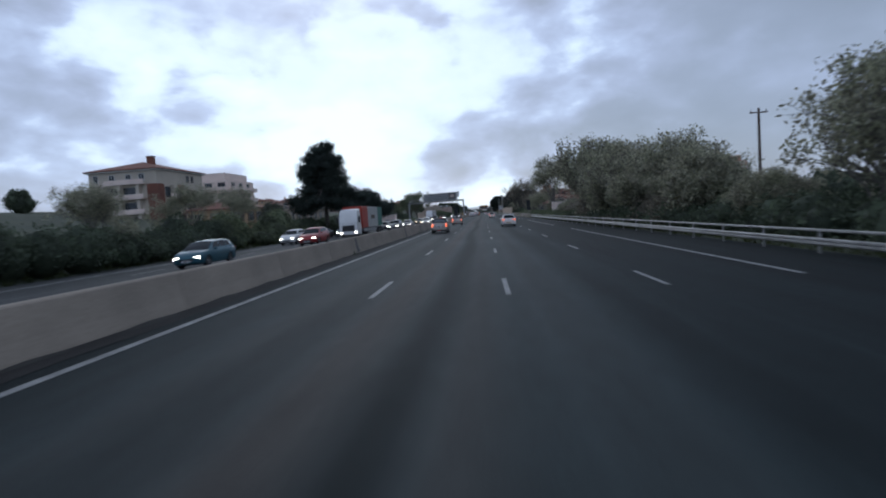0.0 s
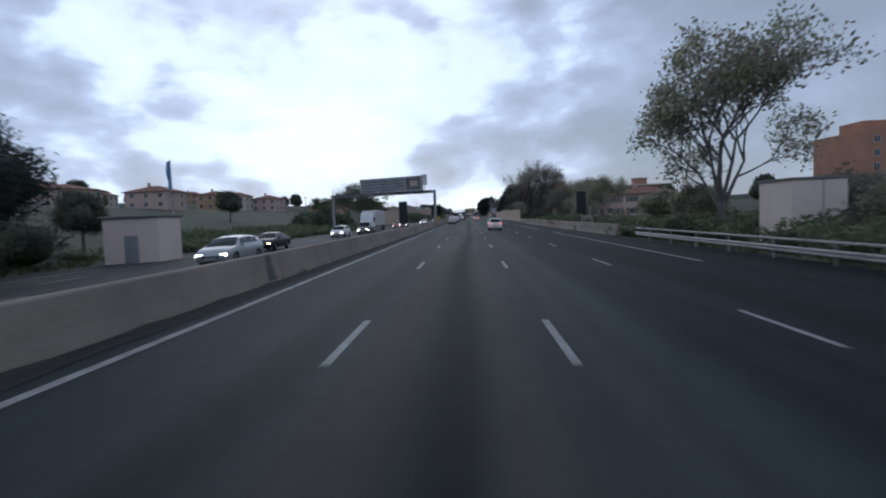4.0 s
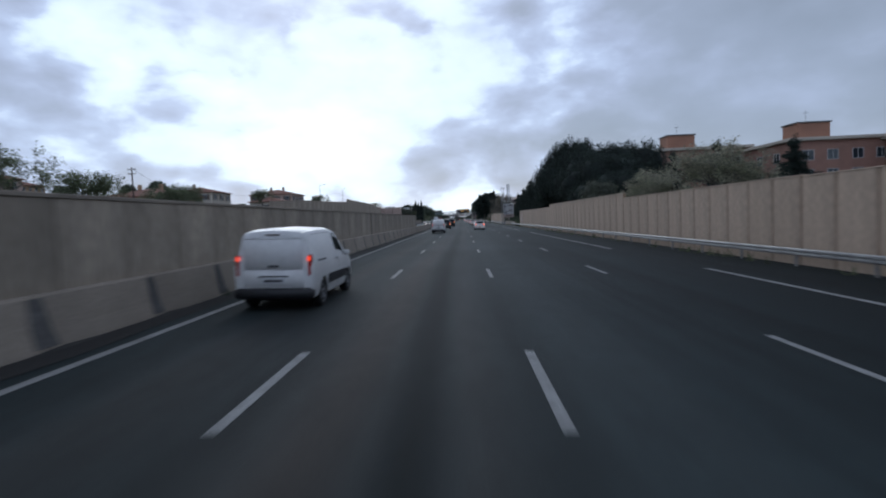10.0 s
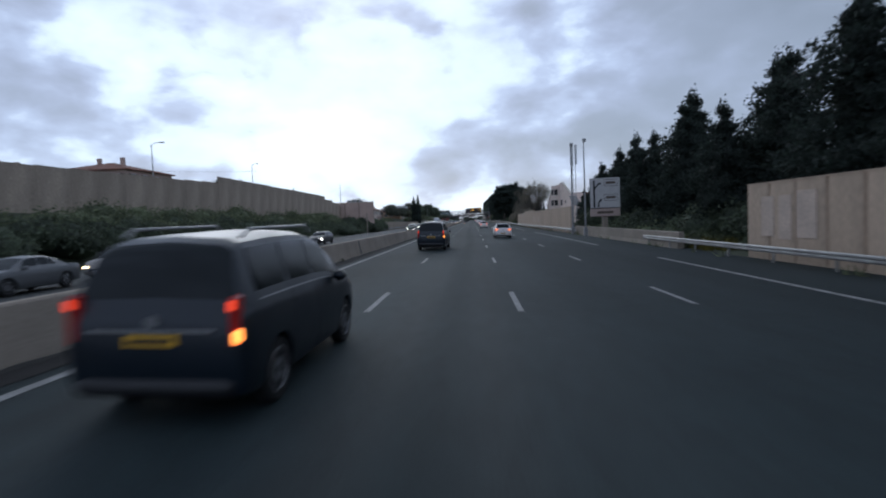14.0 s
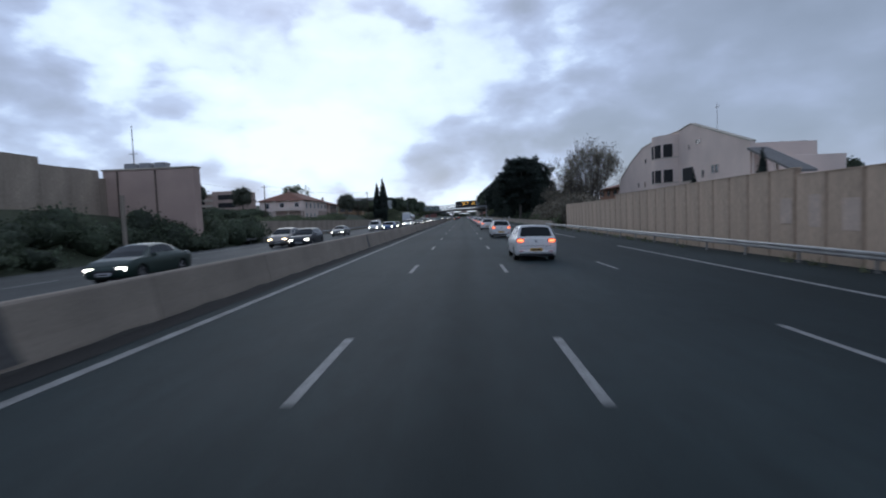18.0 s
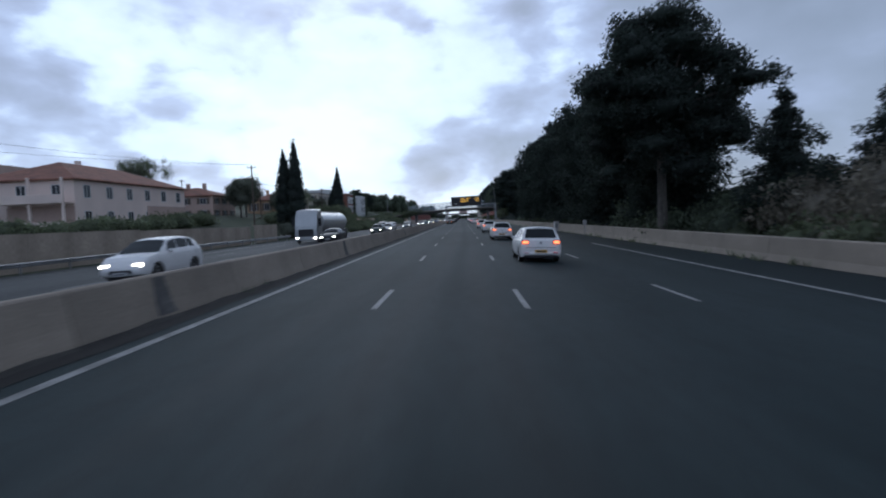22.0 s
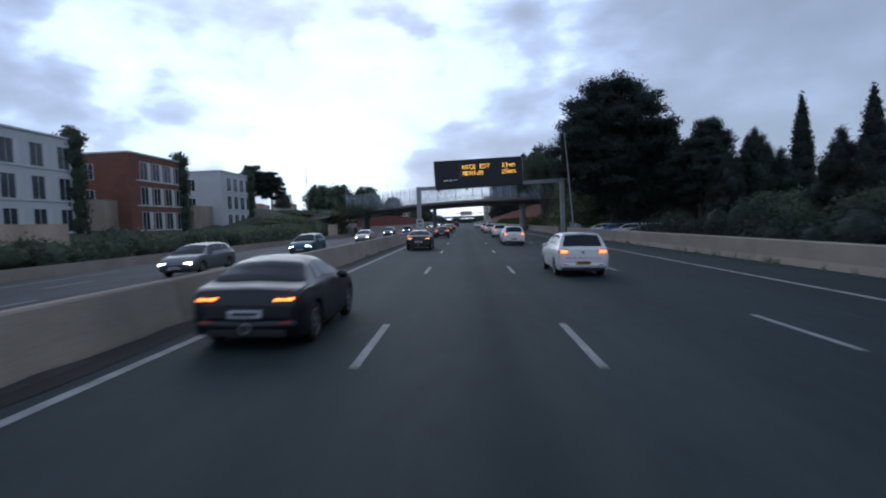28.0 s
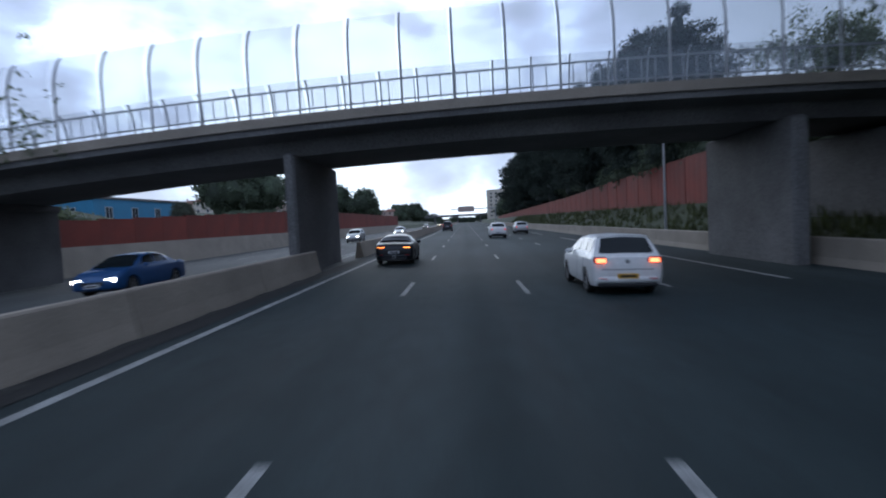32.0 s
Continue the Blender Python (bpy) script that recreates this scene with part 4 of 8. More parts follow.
while x < 18:
    for side in (0, 1):
        y = deck_y(x) + (0.06 if side == 0 else BW - 0.06)
        s = -1 if side == 0 else 1
        key = ("post", side)
        if key not in cached:
            cached[key] = Geo().tube([(0, 0, 0), (0, s * .02, 2.4), (0, -s * .10, 2.95), (0, -s * .32, 3.45), (0, -s * .5, 3.62)], 0.05, 6).mesh("screen_post", M["steel_post"], 50)
            cached[("pane", side)] = Geo().loft([[(0.06, s * yy, z), (1.94, s * yy, z), (1.94, s * yy + .012, z), (0.06, s * yy + .012, z)] for z, yy in ((0.2, 0.0), (2.4, .02), (2.95, -.10), (3.45, -.32), (3.62, -.5))]).mesh("screen_pane", M["acrylic"])
            gg = Geo()
            for k in range(3):
                gg.box(0.48 + k * .5, 0.52 + k * .5, -s * .14, -s * .11, 0.0, 1.0)
            gg.box(0, 2.0, -s * .15, -s * .1, 1.0, 1.07)
            gg.box(0, 2.0, -s * .15, -s * .1, 0.22, 0.28)
            cached[("rail", side)] = gg.mesh("railing", M["steel_post"])
        top = deck_top(x) + .15
        part("screen_post", cached[key], None, BR).location = (x, y, top)
        turn = math.degrees(math.atan2(deck_y(x + 2) - deck_y(x), 2))
        lean = -math.degrees(math.atan2(deck_top(x + 2) - deck_top(x), 2))
        part("screen_pane", cached[("pane", side)], None, BR).matrix_basis = pose(x, y, top, 0, lean, turn)
        part("railing", cached[("rail", side)], None, BR).matrix_basis = pose(x, y, top, 0, lean, turn)
    x += 2.0


# a second bridge far ahead
fb = thing("overbridge", pose(0, 1240, 0), "distant flat concrete bridge over the motorway", "bridge", kind="structure")
part("deck", Geo().box(-80, 40, 0, 10, 5.6, 7.4, .1), M["bridge"], fb)
for x in (-44, -24, -4.4, 15.5):
    part("pier", Geo().box(x - .6, x + .6, 1, 9, -1, 5.6, .1), M["bridge"], fb)

# ---------- plants ----------
RNG = np.random.default_rng(11)


def leaf_quads(centers, radii, per, size, flat=1.0, squash=1.0):
    """Small pointed leaves or needle tufts, scattered round the centres."""
    c = np.repeat(np.asarray(centers), per, 0)
    r = np.repeat(np.asarray(radii), per)
    n = len(c)
    off = RNG.normal(size=(n, 3)) * 0.55
    off[:, 2] *= squash
    p = c + off * r[:, None]
    u = RNG.normal(size=(n, 3))
    u[:, 2] *= flat
    u /= np.linalg.norm(u, axis=1)[:, None]
    w = RNG.normal(size=(n, 3))
    v = np.cross(u, w)
    v /= np.linalg.norm(v, axis=1)[:, None]
    s = size * RNG.uniform(0.6, 1.4, n)[:, None]
    verts = np.stack([p - u * s, p + v * s * .45, p + u * s, p - v * s * .45], 1).reshape(-1, 3)
    return verts, np.arange(4 * n).reshape(-1, 4)


def lobes_points(lobes, per_area, rnd=0.12):
    """Points near the surface of a set of ellipsoids, thinned where they lie inside another."""
    pts, rad = [], []
    for cx, cy, cz, rx, ry, rz in lobes:
        n = max(10, int(per_area * (rx * ry + ry * rz + rx * rz) * 4))
        d = RNG.normal(size=(n, 3))
        d /= np.linalg.norm(d, axis=1)[:, None]
        k = RNG.uniform(0.78, 1.0 + rnd, n)[:, None]
        p = d * k * np.array([rx, ry, rz]) + np.array([cx, cy, cz])
        keep = np.ones(n, bool)
        for ox, oy, oz, qx, qy, qz in lobes:
            e = (p - np.array([ox, oy, oz])) / np.array([qx, qy, qz])
            keep &= (e ** 2).sum(1) > 0.5
        pts.append(p[keep])
    return np.concatenate(pts)


def blob_core(lobes, shrink=0.8):
    """Uneven inner masses that close the middle of a dense crown."""
    V, Q = [], []
    for cx, cy, cz, rx, ry, rz in lobes:
        nu, nv = 10, 7
        o = len(V)
        for j in range(nv + 1):
            th = math.pi * j / nv
            for i in range(nu):
                ph = 2 * math.pi * i / nu
                d = Vector((math.sin(th) * math.cos(ph), math.sin(th) * math.sin(ph), math.cos(th)))
                k = shrink * (1 + 0.3 * noise.noise(d * 2.2 + Vector((cx, cy, cz))))
                V.append((cx + d.x * rx * k, cy + d.y * ry * k, cz + d.z * rz * k))
        for j in range(nv):
            for i in range(nu):
                a, b = o + j * nu + i, o + j * nu + (i + 1) % nu
                Q.append((a, b, b + nu, a + nu))
    return np.array(V), np.array(Q)


def crown_mesh(name, lobes, mat, dens, size, clump, per, core=0.8, flat=1.0, squash=1.0, extra=(), heart=None):
    pts = lobes_points(list(lobes) + list(extra), dens)
    v, q = leaf_quads(pts, np.full(len(pts), clump), per, size, flat, squash)
    if core:
        v2, q2 = blob_core(heart or lobes, core)
        q = np.concatenate([q, q2 + len(v)])
        v = np.concatenate([v, v2])
    return fast_mesh(name, v, q, mat)


def grow(rnd, start, way, length, radius, depth, out, tips, droop=0.0, split=3, spread=0.7, up=0.0):
    """Recursive limbs; fills out (a Geo) and tips (ends with their level)."""
    pts, p, d = [Vector(start)], Vector(start), Vector(way).normalized()
    for i in range(3):
        d = (d + Vector((rnd.uniform(-1, 1), rnd.uniform(-1, 1), rnd.uniform(-.4, .8) - droop)) * 0.22).normalized()
        p = p + d * length / 3
        pts.append(p.copy())
    out.tube(pts, [radius, radius * .85, radius * .7, radius * .5], 6 if radius > .05 else 4, caps=False)
    tips.append((p.copy(), depth))
    tips.append(((pts[1] + pts[2]) / 2, depth))
    if depth <= 0:
        return
    for k in range(split):
        a = rnd.uniform(0, 6.283)
        side = d.orthogonal().normalized()
        side.rotate(Matrix.Rotation(a, 3, d))
        nd = (d * (1 - spread * .4) + side * spread * rnd.uniform(.6, 1.1) + Vector((0, 0, up))).normalized()
        at = pts[2] if (k % 2 and depth > 1) else p
        grow(rnd, at, nd, length * rnd.uniform(.6, .8), radius * .55, depth - 1, out, tips, droop, split, spread, up)


def open_tree(name, label, h, seed, leaf, bark, fill=9, size=0.16, clump=0.55, depth=3, split=3, spread=0.75, stems=1, base=0.3, up=0.0, flare=.75, low=1):
    """A broadleaf tree with visible limbs and a thin, gappy crown."""
    rnd = random.Random(seed)
    t = thing(name, pose(0, 0, 0), label, "tree")
    tr, lim, tips = Geo(), Geo(), []
    for s in range(stems):
        ox, oy = (rnd.uniform(-.5, .5), rnd.uniform(-.5, .5)) if stems > 1 else (0, 0)
        r = h * 0.017
        top = Vector((ox * 2, oy * 2, h * base))
        tr.tube([(ox, oy, -.3), (ox * 1.2, oy * 1.2, h * base * .5), top], [r * 1.3, r, r * .85], 8, caps=False)
        for k in range(5 if stems == 1 else 4):
            a = 6.283 * k / (5 if stems == 1 else 4) + rnd.uniform(-.4, .4)
            w = Vector((math.cos(a) * flare, math.sin(a) * flare, rnd.uniform(.7, 1.5)))
            grow(rnd, top - Vector((0, 0, rnd.uniform(0, h * .08))), w, h * rnd.uniform(.24, .32), r * .6, depth - 1, lim, tips, split=split, spread=spread, up=up)
        grow(rnd, top, Vector((0, 0, 1)), h * .3, r * .75, depth - 1, lim, tips, split=split, spread=spread, up=up)
    part("trunk", tr, bark, t, smooth=60)
    part("branchwork", lim.mesh("branchwork", bark, 60), None, t)
    pts = np.array([p for p, d in tips if d <= low])
    v, q = leaf_quads(pts, np.full(len(pts), clump), fill, size)
    part("crown", fast_mesh("crown", v, q, leaf), None, t)
    return t


def dense_tree(name, label, lobes, trunk_h, seed, leaf, bark, dens=3.0, size=0.2, clump=0.35, per=5, core=0.82, r=0.25, limbs=6, flat=1.0, ragged=0, heart=None):
    rnd = random.Random(seed)
    t = thing(name, pose(0, 0, 0), label, "tree")
    part("trunk", Geo().tube([(0, 0, -.4), (rnd.uniform(-.2, .2), rnd.uniform(-.2, .2), trunk_h * .5), (lobes[0][0] * .4, lobes[0][1] * .4, trunk_h)], [r * 1.2, r, r * .7], 8), bark, t, smooth=60)
    lg = Geo()
    for k in range(min(limbs, len(lobes))):
        c = Vector(lobes[k][:3])
        lg.tube([(0, 0, trunk_h * .75), (c * .5) + Vector((0, 0, trunk_h * .35)), c], [r * .5, r * .35, r * .15], 5)
    part("branchwork", lg, bark, t, smooth=60)
    tufts_ = []
    for cx, cy, cz, rx, ry, rz in lobes:
        for k in range(ragged):
            d = Vector((rnd.gauss(0, 1), rnd.gauss(0, 1), rnd.gauss(.25, .8))).normalized()
            e = rnd.uniform(.16, .34) * (rx + ry + rz) / 3
            tufts_.append((cx + d.x * rx * 1.02, cy + d.y * ry * 1.02, cz + d.z * rz * 1.02, e * 1.2, e * 1.2, e * .8))
    part("crown", crown_mesh("crown", lobes, leaf, dens, size, clump, per, core, flat, extra=tufts_, heart=heart), None, t)
    return t


def ring_lobes(rnd, n, rad, z, zr, size, zs):
    return [(rad * math.cos(6.283 * k / n + rnd.uniform(-.3, .3)) * rnd.uniform(.75, 1.1), rad * math.sin(6.283 * k / n + rnd.uniform(-.3, .3)) * rnd.uniform(.75, 1.1), z + rnd.uniform(-zr, zr), size * rnd.uniform(.8, 1.2), size * rnd.uniform(.8, 1.2), zs * rnd.uniform(.8, 1.2)) for k in range(n)]


rt = random.Random(21)
# kinds of trees, each built once at the origin and moved to its first place
def umbrella(seed, R, h):
    """A flat dome of lobes."""
    return [(0, 0, h - R * .30, R * .55, R * .55, R * .30)] + ring_lobes(random.Random(seed), 7, R * .62, h - R * .42, .12 * R, R * .38, R * .27) + ring_lobes(random.Random(seed + 1), 5, R * .3, h - R * .28, .06 * R, R * .36, R * .26)


def tall_pine_lobes(seed, h, R):
    """Spreading limbs low down, a narrower uneven column above."""
    rnd = random.Random(seed)
    out = []
    for f, q, n, e in ((.30, .78, 6, .27), (.38, .80, 6, .26), (.47, .62, 5, .26), (.57, .42, 4, .27), (.66, .36, 4, .26), (.75, .34, 4, .24), (.84, .30, 4, .22), (.92, .16, 3, .19)):
        out += ring_lobes(rnd, n, R * q, h * f, h * .035, R * e, h * .058)
    return out + [(0, 0, h * .5, R * .4, R * .4, h * .2), (0, 0, h * .78, R * .33, R * .33, h * .14)]


def tier_lobes(seed, h, R, tiers, full=.6, limbs=5, thick=.34):
    """A conifer: tiers of flat sprays on limbs of uneven length, with a pointed leader."""
    rnd = random.Random(seed)
    out = []
    for k in range(tiers):
        f = (k + .5) / tiers
        reach = R * (1.0 if f < full else max(.10, 1 - ((f - full) / (1 - full)) ** 1.1))
        a0 = rnd.uniform(0, 6.283)
        for j in range(limbs if f < .85 else 3):
            a = a0 + 6.283 * j / limbs + rnd.uniform(-.5, .5)
            q = reach * rnd.choice((.55, .75, .9, 1.0, 1.18))
            z = h * (.12 + .86 * f) + rnd.uniform(-.4, .4) * h / tiers
            for d, e in ((.42, .30), (.72, .24), (1.0, .15)):
                r = max(.22, q * e + .12 * R * e * 3)
                out.append((math.cos(a) * q * d, math.sin(a) * q * d, z + q * .12 * d * rnd.uniform(-1, 1.6), r, r, max(.14, r * thick)))
    return out + [(0, 0, h * .985, .2, .2, h * .05)]


def heart_lobes(h, R, full=.6):
    """The close middle of a tiered conifer."""
    return [(0, 0, h * f, R * w, R * w, h * .09) for f, w in ((.08, .62), (.2, .62), (.32, .6), (.44, .58), (.56, .52), (.68, .40), (.79, .26), (.88, .14))]


def column_lobes(h, R):
    return [(0, 0, h * f, R * w, R * w, h * .12) for f, w in ((.10, .8), (.22, 1.0), (.34, 1.05), (.46, 1.0), (.58, .9), (.69, .75), (.79, .58), (.87, .4), (.94, .22))]


def place(proto, first, x, y, scale=1.0, turn=0.0, dz=0.0, tall=1.0):
    m = pose(x, y, ground_z(x, y) + dz, 0, 0, turn) @ Matrix.Diagonal((scale, scale, scale * tall, 1))
    if first:
        proto.matrix_basis = m
        return proto
    c = copy_thing(proto, pose(0, 0, 0))
    c.matrix_basis = m
    return c


def plant(proto, spots):
    """spots: x, y, scale, turn and, if given, how much taller."""
    ob = [place(proto, False, *s[:4], tall=s[4] if len(s) > 4 else 1.0) for s in spots[1:]]
    s = spots[0]
    place(proto, True, *s[:4], tall=s[4] if len(s) > 4 else 1.0)
    return ob


pine_a = dense_tree("pine_tree", "tall dark pine with an uneven layered crown", tall_pine_lobes(3, 16, 6.6), 13, 3, M["leaf_pine"], M["bark"], dens=3.2, size=0.13, clump=0.42, per=11, core=.74, r=.3, limbs=30, ragged=5)
plant(pine_a, [(-23.6, 90, 1.0, 20), (22, 598, 1.15, 250), (40, 768, .9, 60)])
pine_b = dense_tree("umbrella_pine", "dark umbrella pine with a broad rounded crown", umbrella(8, 8.0, 9.2), 6.5, 8, M["leaf_pine"], M["bark"], dens=3.6, size=0.12, clump=0.42, per=11, core=.84, r=.3, limbs=12, ragged=3)
plant(pine_b, [(-24.0, 119.5, .86, 0, 1.12), (25.0, 327, 1.0, 40, 1.14), (23.2, 343, .86, 200, 1.9), (24.2, 335, .92, 150, 1.5), (31, 338, 1.15, 120, 1.2), (33, 355, 1.1, 300, 1.1), (24.5, 318, .85, 80, .95)])
pine_c = dense_tree("umbrella_pine", "tall stone pine with a dark domed crown on a bare trunk", [(0, 0, 17.5, 3.4, 3.4, 2.6)] + ring_lobes(random.Random(4), 7, 3.6, 14.8, 1.4, 2.4, 2.2) + ring_lobes(random.Random(5), 5, 2.6, 11.8, .8, 2.0, 1.5), 14, 4, M["leaf_pine"], M["bark"], dens=3.2, size=0.14, clump=0.45, per=11, core=.74, r=.32, limbs=18, ragged=6)
plant(pine_c, [(26, 777, .8, 90)])
dense_a = dense_tree("evergreen_tree", "dense dark evergreen tree reaching to the ground", [(0, 0, 3, 3.4, 3.4, 3)] + ring_lobes(random.Random(1), 6, 2.4, 5.5, .8, 2.2, 2.2) + ring_lobes(random.Random(2), 5, 1.9, 9, .8, 1.9, 2.2) + ring_lobes(random.Random(3), 3, .9, 12, .5, 1.4, 1.8) + [(0, 0, 14.3, .8, .8, 1.8)], 10, 2, M["leaf_pine"], M["bark"], dens=3.2, size=0.13, clump=0.42, per=11, core=.76, r=.25, limbs=14, ragged=7)
plant(dense_a, [(23.0, 682, .75, 10), (31, 725, .5, 220), (38, 715, .5, 10), (46, 725, .36, 70), (42, 757, .72, 70), (37, 750, .68, 200), (47, 768, .74, 300), (30, 742, .5, 10), (36, 742, .52, 60), (42, 738, .5, 140), (25.5, 764, 1.0, 80), (25, 757, 1.0, 130), (29, 755, .9, 10), (29, 766, 1.0, 170)])
def broad_pine_lobes(seed, h, R):
    """A broad ragged head of flattened tiers on a bare lower trunk."""
    rnd = random.Random(seed)
    out = []
    for f, q, n in ((.30, .45, 4), (.42, .62, 6), (.53, .74, 7), (.64, .76, 7), (.74, .66, 6), (.83, .50, 5), (.91, .30, 4)):
        out += ring_lobes(rnd, n, R * q, h * f, h * .03, R * .26, h * .045)
    return out + [(0, 0, h * .58, R * .55, R * .55, h * .17), (0, 0, h * .8, R * .36, R * .36, h * .13)]


pine_d = dense_tree("broad_pine", "big dark pine with a broad ragged crown", broad_pine_lobes(17, 18, 7), 14, 17, M["leaf_pine"], M["bark"], dens=2.8, size=0.13, clump=0.42, per=11, core=.72, r=.34, limbs=36, ragged=7)
plant(pine_d, [(16.5, 574, .93, 0), (22.4, 758, 1.2, 100), (22.5, 769, .95, 200), (-55, 825, .64, 60, 1.0), (-49.5, 823, .56, 10, 1.0), (30, 748, .62, 300)])
dense_c = dense_tree("conifer_tree", "ragged dark conifer with pointed leaders and gaps", tier_lobes(41, 12.2, 3.1, 13, full=.42, limbs=5), 11, 2, M["leaf_pine"], M["bark"], dens=4.0, size=0.14, clump=0.34, per=8, core=.8, r=.2, limbs=0, heart=heart_lobes(12.2, 3.0))
plant(dense_c, [(23, 369, 1.15, 33), (20.5, 379, .8, 80), (21.5, 388, .95, 12), (20.2, 397, .72, 200), (23, 408, .95, 250), (21, 417, .76, 150), (21.8, 426, .62, 30), (22.4, 436, .54, 110), (22.2, 412, .86, 60), (24, 420, .84, 140), (23.2, 402, .9, 220), (25.5, 430, .72, 300), (24.5, 394, 1.1, 60), (25, 379, 1.05, 160), (21, 363, .62, 10), (20.2, 404, .55, 90), (20.0, 352, .85, 140), (21.0, 357, .95, 20), (24, 350, 1.1, 70), (28, 386, 1.15, 200), (28, 402, 1.0, 300), (24, 288, .62, 10), (25, 300, .66, 80), (27, 312, .7, 150), (30, 325, .75, 220), (23.5, 277, .52, 300), (20.5, 566, .74, 40), (22.5, 560, .74, 110), (19.6, 578, .85, 200), (25, 554, .8, 300)])
dense_b = dense_tree("evergreen_tree", "tall dark evergreen tree with ragged tiers of branches", tier_lobes(31, 17.5, 4.6, 15, full=.72, limbs=6), 15, 2, M["leaf_pine"], M["bark"], dens=3.4, size=0.15, clump=0.40, per=9, core=.8, r=.28, limbs=0, heart=heart_lobes(17.5, 5.4))
plant(dense_b, [(19.6, 655, 1.08, 0), (19.7, 646, 1.06, 50), (19.0, 637, 1.08, 130), (19.6, 628, 1.03, 200), (19.0, 619, 1.08, 280), (19.6, 610, 0.99, 20), (19.0, 601, 1.04, 100), (19.4, 592, 0.90, 180), (24.4, 600, 1.08, 230), (24.9, 616, 1.08, 310), (24.6, 634, 1.12, 60), (25.0, 650, 1.08, 150), (26.0, 664, 1.03, 250), (20.0, 583, 0.80, 10), (23.0, 832, .95, 20), (23.5, 846, 1.05, 100), (22.8, 861, 1.0, 200), (23.6, 878, 1.15, 300), (22.8, 897, 1.1, 50), (23.5, 918, 1.2, 140), (22.8, 942, 1.2, 230), (23.6, 968, 1.3, 320), (23, 998, 1.3, 80)])
cyp = dense_tree("cypress_tree", "slim dark columnar cypress", column_lobes(16, 1.55), 8, 6, M["leaf_pine"], M["bark"], dens=7.0, size=0.16, clump=0.22, per=5, core=.88, r=.2, limbs=0)
plant(cyp, [(-26.0, 624.5, .95, 0, 1.02), (-28.2, 625.5, 1.0, 90, .85), (-36.5, 701, 1.0, 40, .94), (-38.0, 704, 1.15, 140, .66), (-39.6, 706, 1.1, 240, .5), (47.5, 757, 1.0, 0, .98), (53.2, 752, 1.15, 90, .82), (52.5, 765, .8, 30, .7), (-45.4, 509.5, .3, 0, 1.0), (19.6, 469, .32, 0, 1.05), (19.4, 478, .28, 0, 1.1), (-36.2, 455, .4, 10, .9)])
tree_c = open_tree("blossom_tree", "pale spring tree with thin foliage and many fine branches", 12.5, 12, M["leaf_pale"], M["bark_pale"], fill=11, base=.18, size=0.13, clump=0.55, depth=5, split=3, up=.12)
plant(tree_c, [(20.8, 138, 1.28, 0), (-27, 40, .55, 0), (-29, 56, .6, 100), (-31, 72, .62, 200), (19.5, 278, .58, 200), (21, 296, .55, 20), (20.5, 173, .62, 90), (21, 186, .66, 160), (27, 788, .95, 30), (22, 783, .7, 190), (24.5, 196, .7, 20)])
scrub = open_tree("scrub_tree", "bushy pale spring tree branching from the ground", 9.0, 52, M["leaf_pale"], M["bark_pale"], fill=7, size=0.17, clump=0.55, depth=5, split=3, stems=3, base=.05, spread=.6, up=.1, flare=.55, low=3)
plant(scrub, [(19.6, 43, .74, 0), (20.5, 48, .72, 60), (19.4, 55, .80, 130), (20.6, 61, .78, 200), (19.6, 67, .85, 270), (21, 73, .95, 20), (20.5, 34, .5, 240), (22, 104, .42, 40), (20.5, 114, .45, 140), (23, 122, .5, 220), (22, 146, .55, 10), (23.5, 158, .55, 100)])
slim = open_tree("slim_tree", "slim upright spring tree with sparse pale leaves", 14.0, 64, M["leaf_pale"], M["bark_pale"], fill=7, size=0.19, clump=0.6, depth=4, split=3, stems=3, base=.06, spread=.62, up=.16, flare=.34, low=3)
plant(slim, [(21.2, 46, .6, 20), (21.4, 55, .78, 250), (20.0, 63.5, .8, 310), (21.8, 25.5, .74, 0), (19.4, 79, .86, 60), (18.9, 84.5, 1.08, 130), (21.6, 86, 1.05, 200), (22.5, 78, .95, 270)])
tree_d = open_tree("bare_tree", "spring tree with many fine branches and small brown-green leaves", 13.5, 31, M["leaf_brown"], M["bark"], fill=3, size=0.12, clump=0.5, depth=5, split=3, stems=4, base=.12, spread=.6, up=.16, flare=.62)
plant(tree_d, [(19.6, 238, 1.2, 0), (21.5, 205, .66, 60), (25.5, 256, .8, 240), (23, 220, .6, 10), (25.2, 539, 1.0, 0, 1.16), (25.8, 548, .7, 90), (22.5, 552, .6, 260)])
tree_e = open_tree("leafy_tree", "green leafy tree with an open layered crown", 12.0, 77, M["leaf_green"], M["bark"], fill=9, size=0.15, clump=0.6, depth=5, split=3, up=.1)
plant(tree_e, [(-29, 258, 1.1, 0), (-32, 249, .8, 70), (-37, 240, .6, 140), (-31, 270, .75, 210), (-35, 283, .7, 20), (-33, 230, .45, 90), (-38, 300, .62, 160), (-44, 330, .6, 200), (-40, 318, .55, 250), (36, 832, 1.0, 200), (24, 826, .5, 60), (-46, 372, .45, 30), (-58, 470, .6, 10), (-27, 655, .5, 10), (-31, 640, .55, 60), (-33, 650, .5, 120), (-29, 672, .42, 200), (-62, 640, .8, 10)])
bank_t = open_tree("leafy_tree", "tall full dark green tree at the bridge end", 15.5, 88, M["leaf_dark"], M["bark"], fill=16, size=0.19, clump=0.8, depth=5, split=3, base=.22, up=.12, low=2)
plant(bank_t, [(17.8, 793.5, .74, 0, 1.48)])
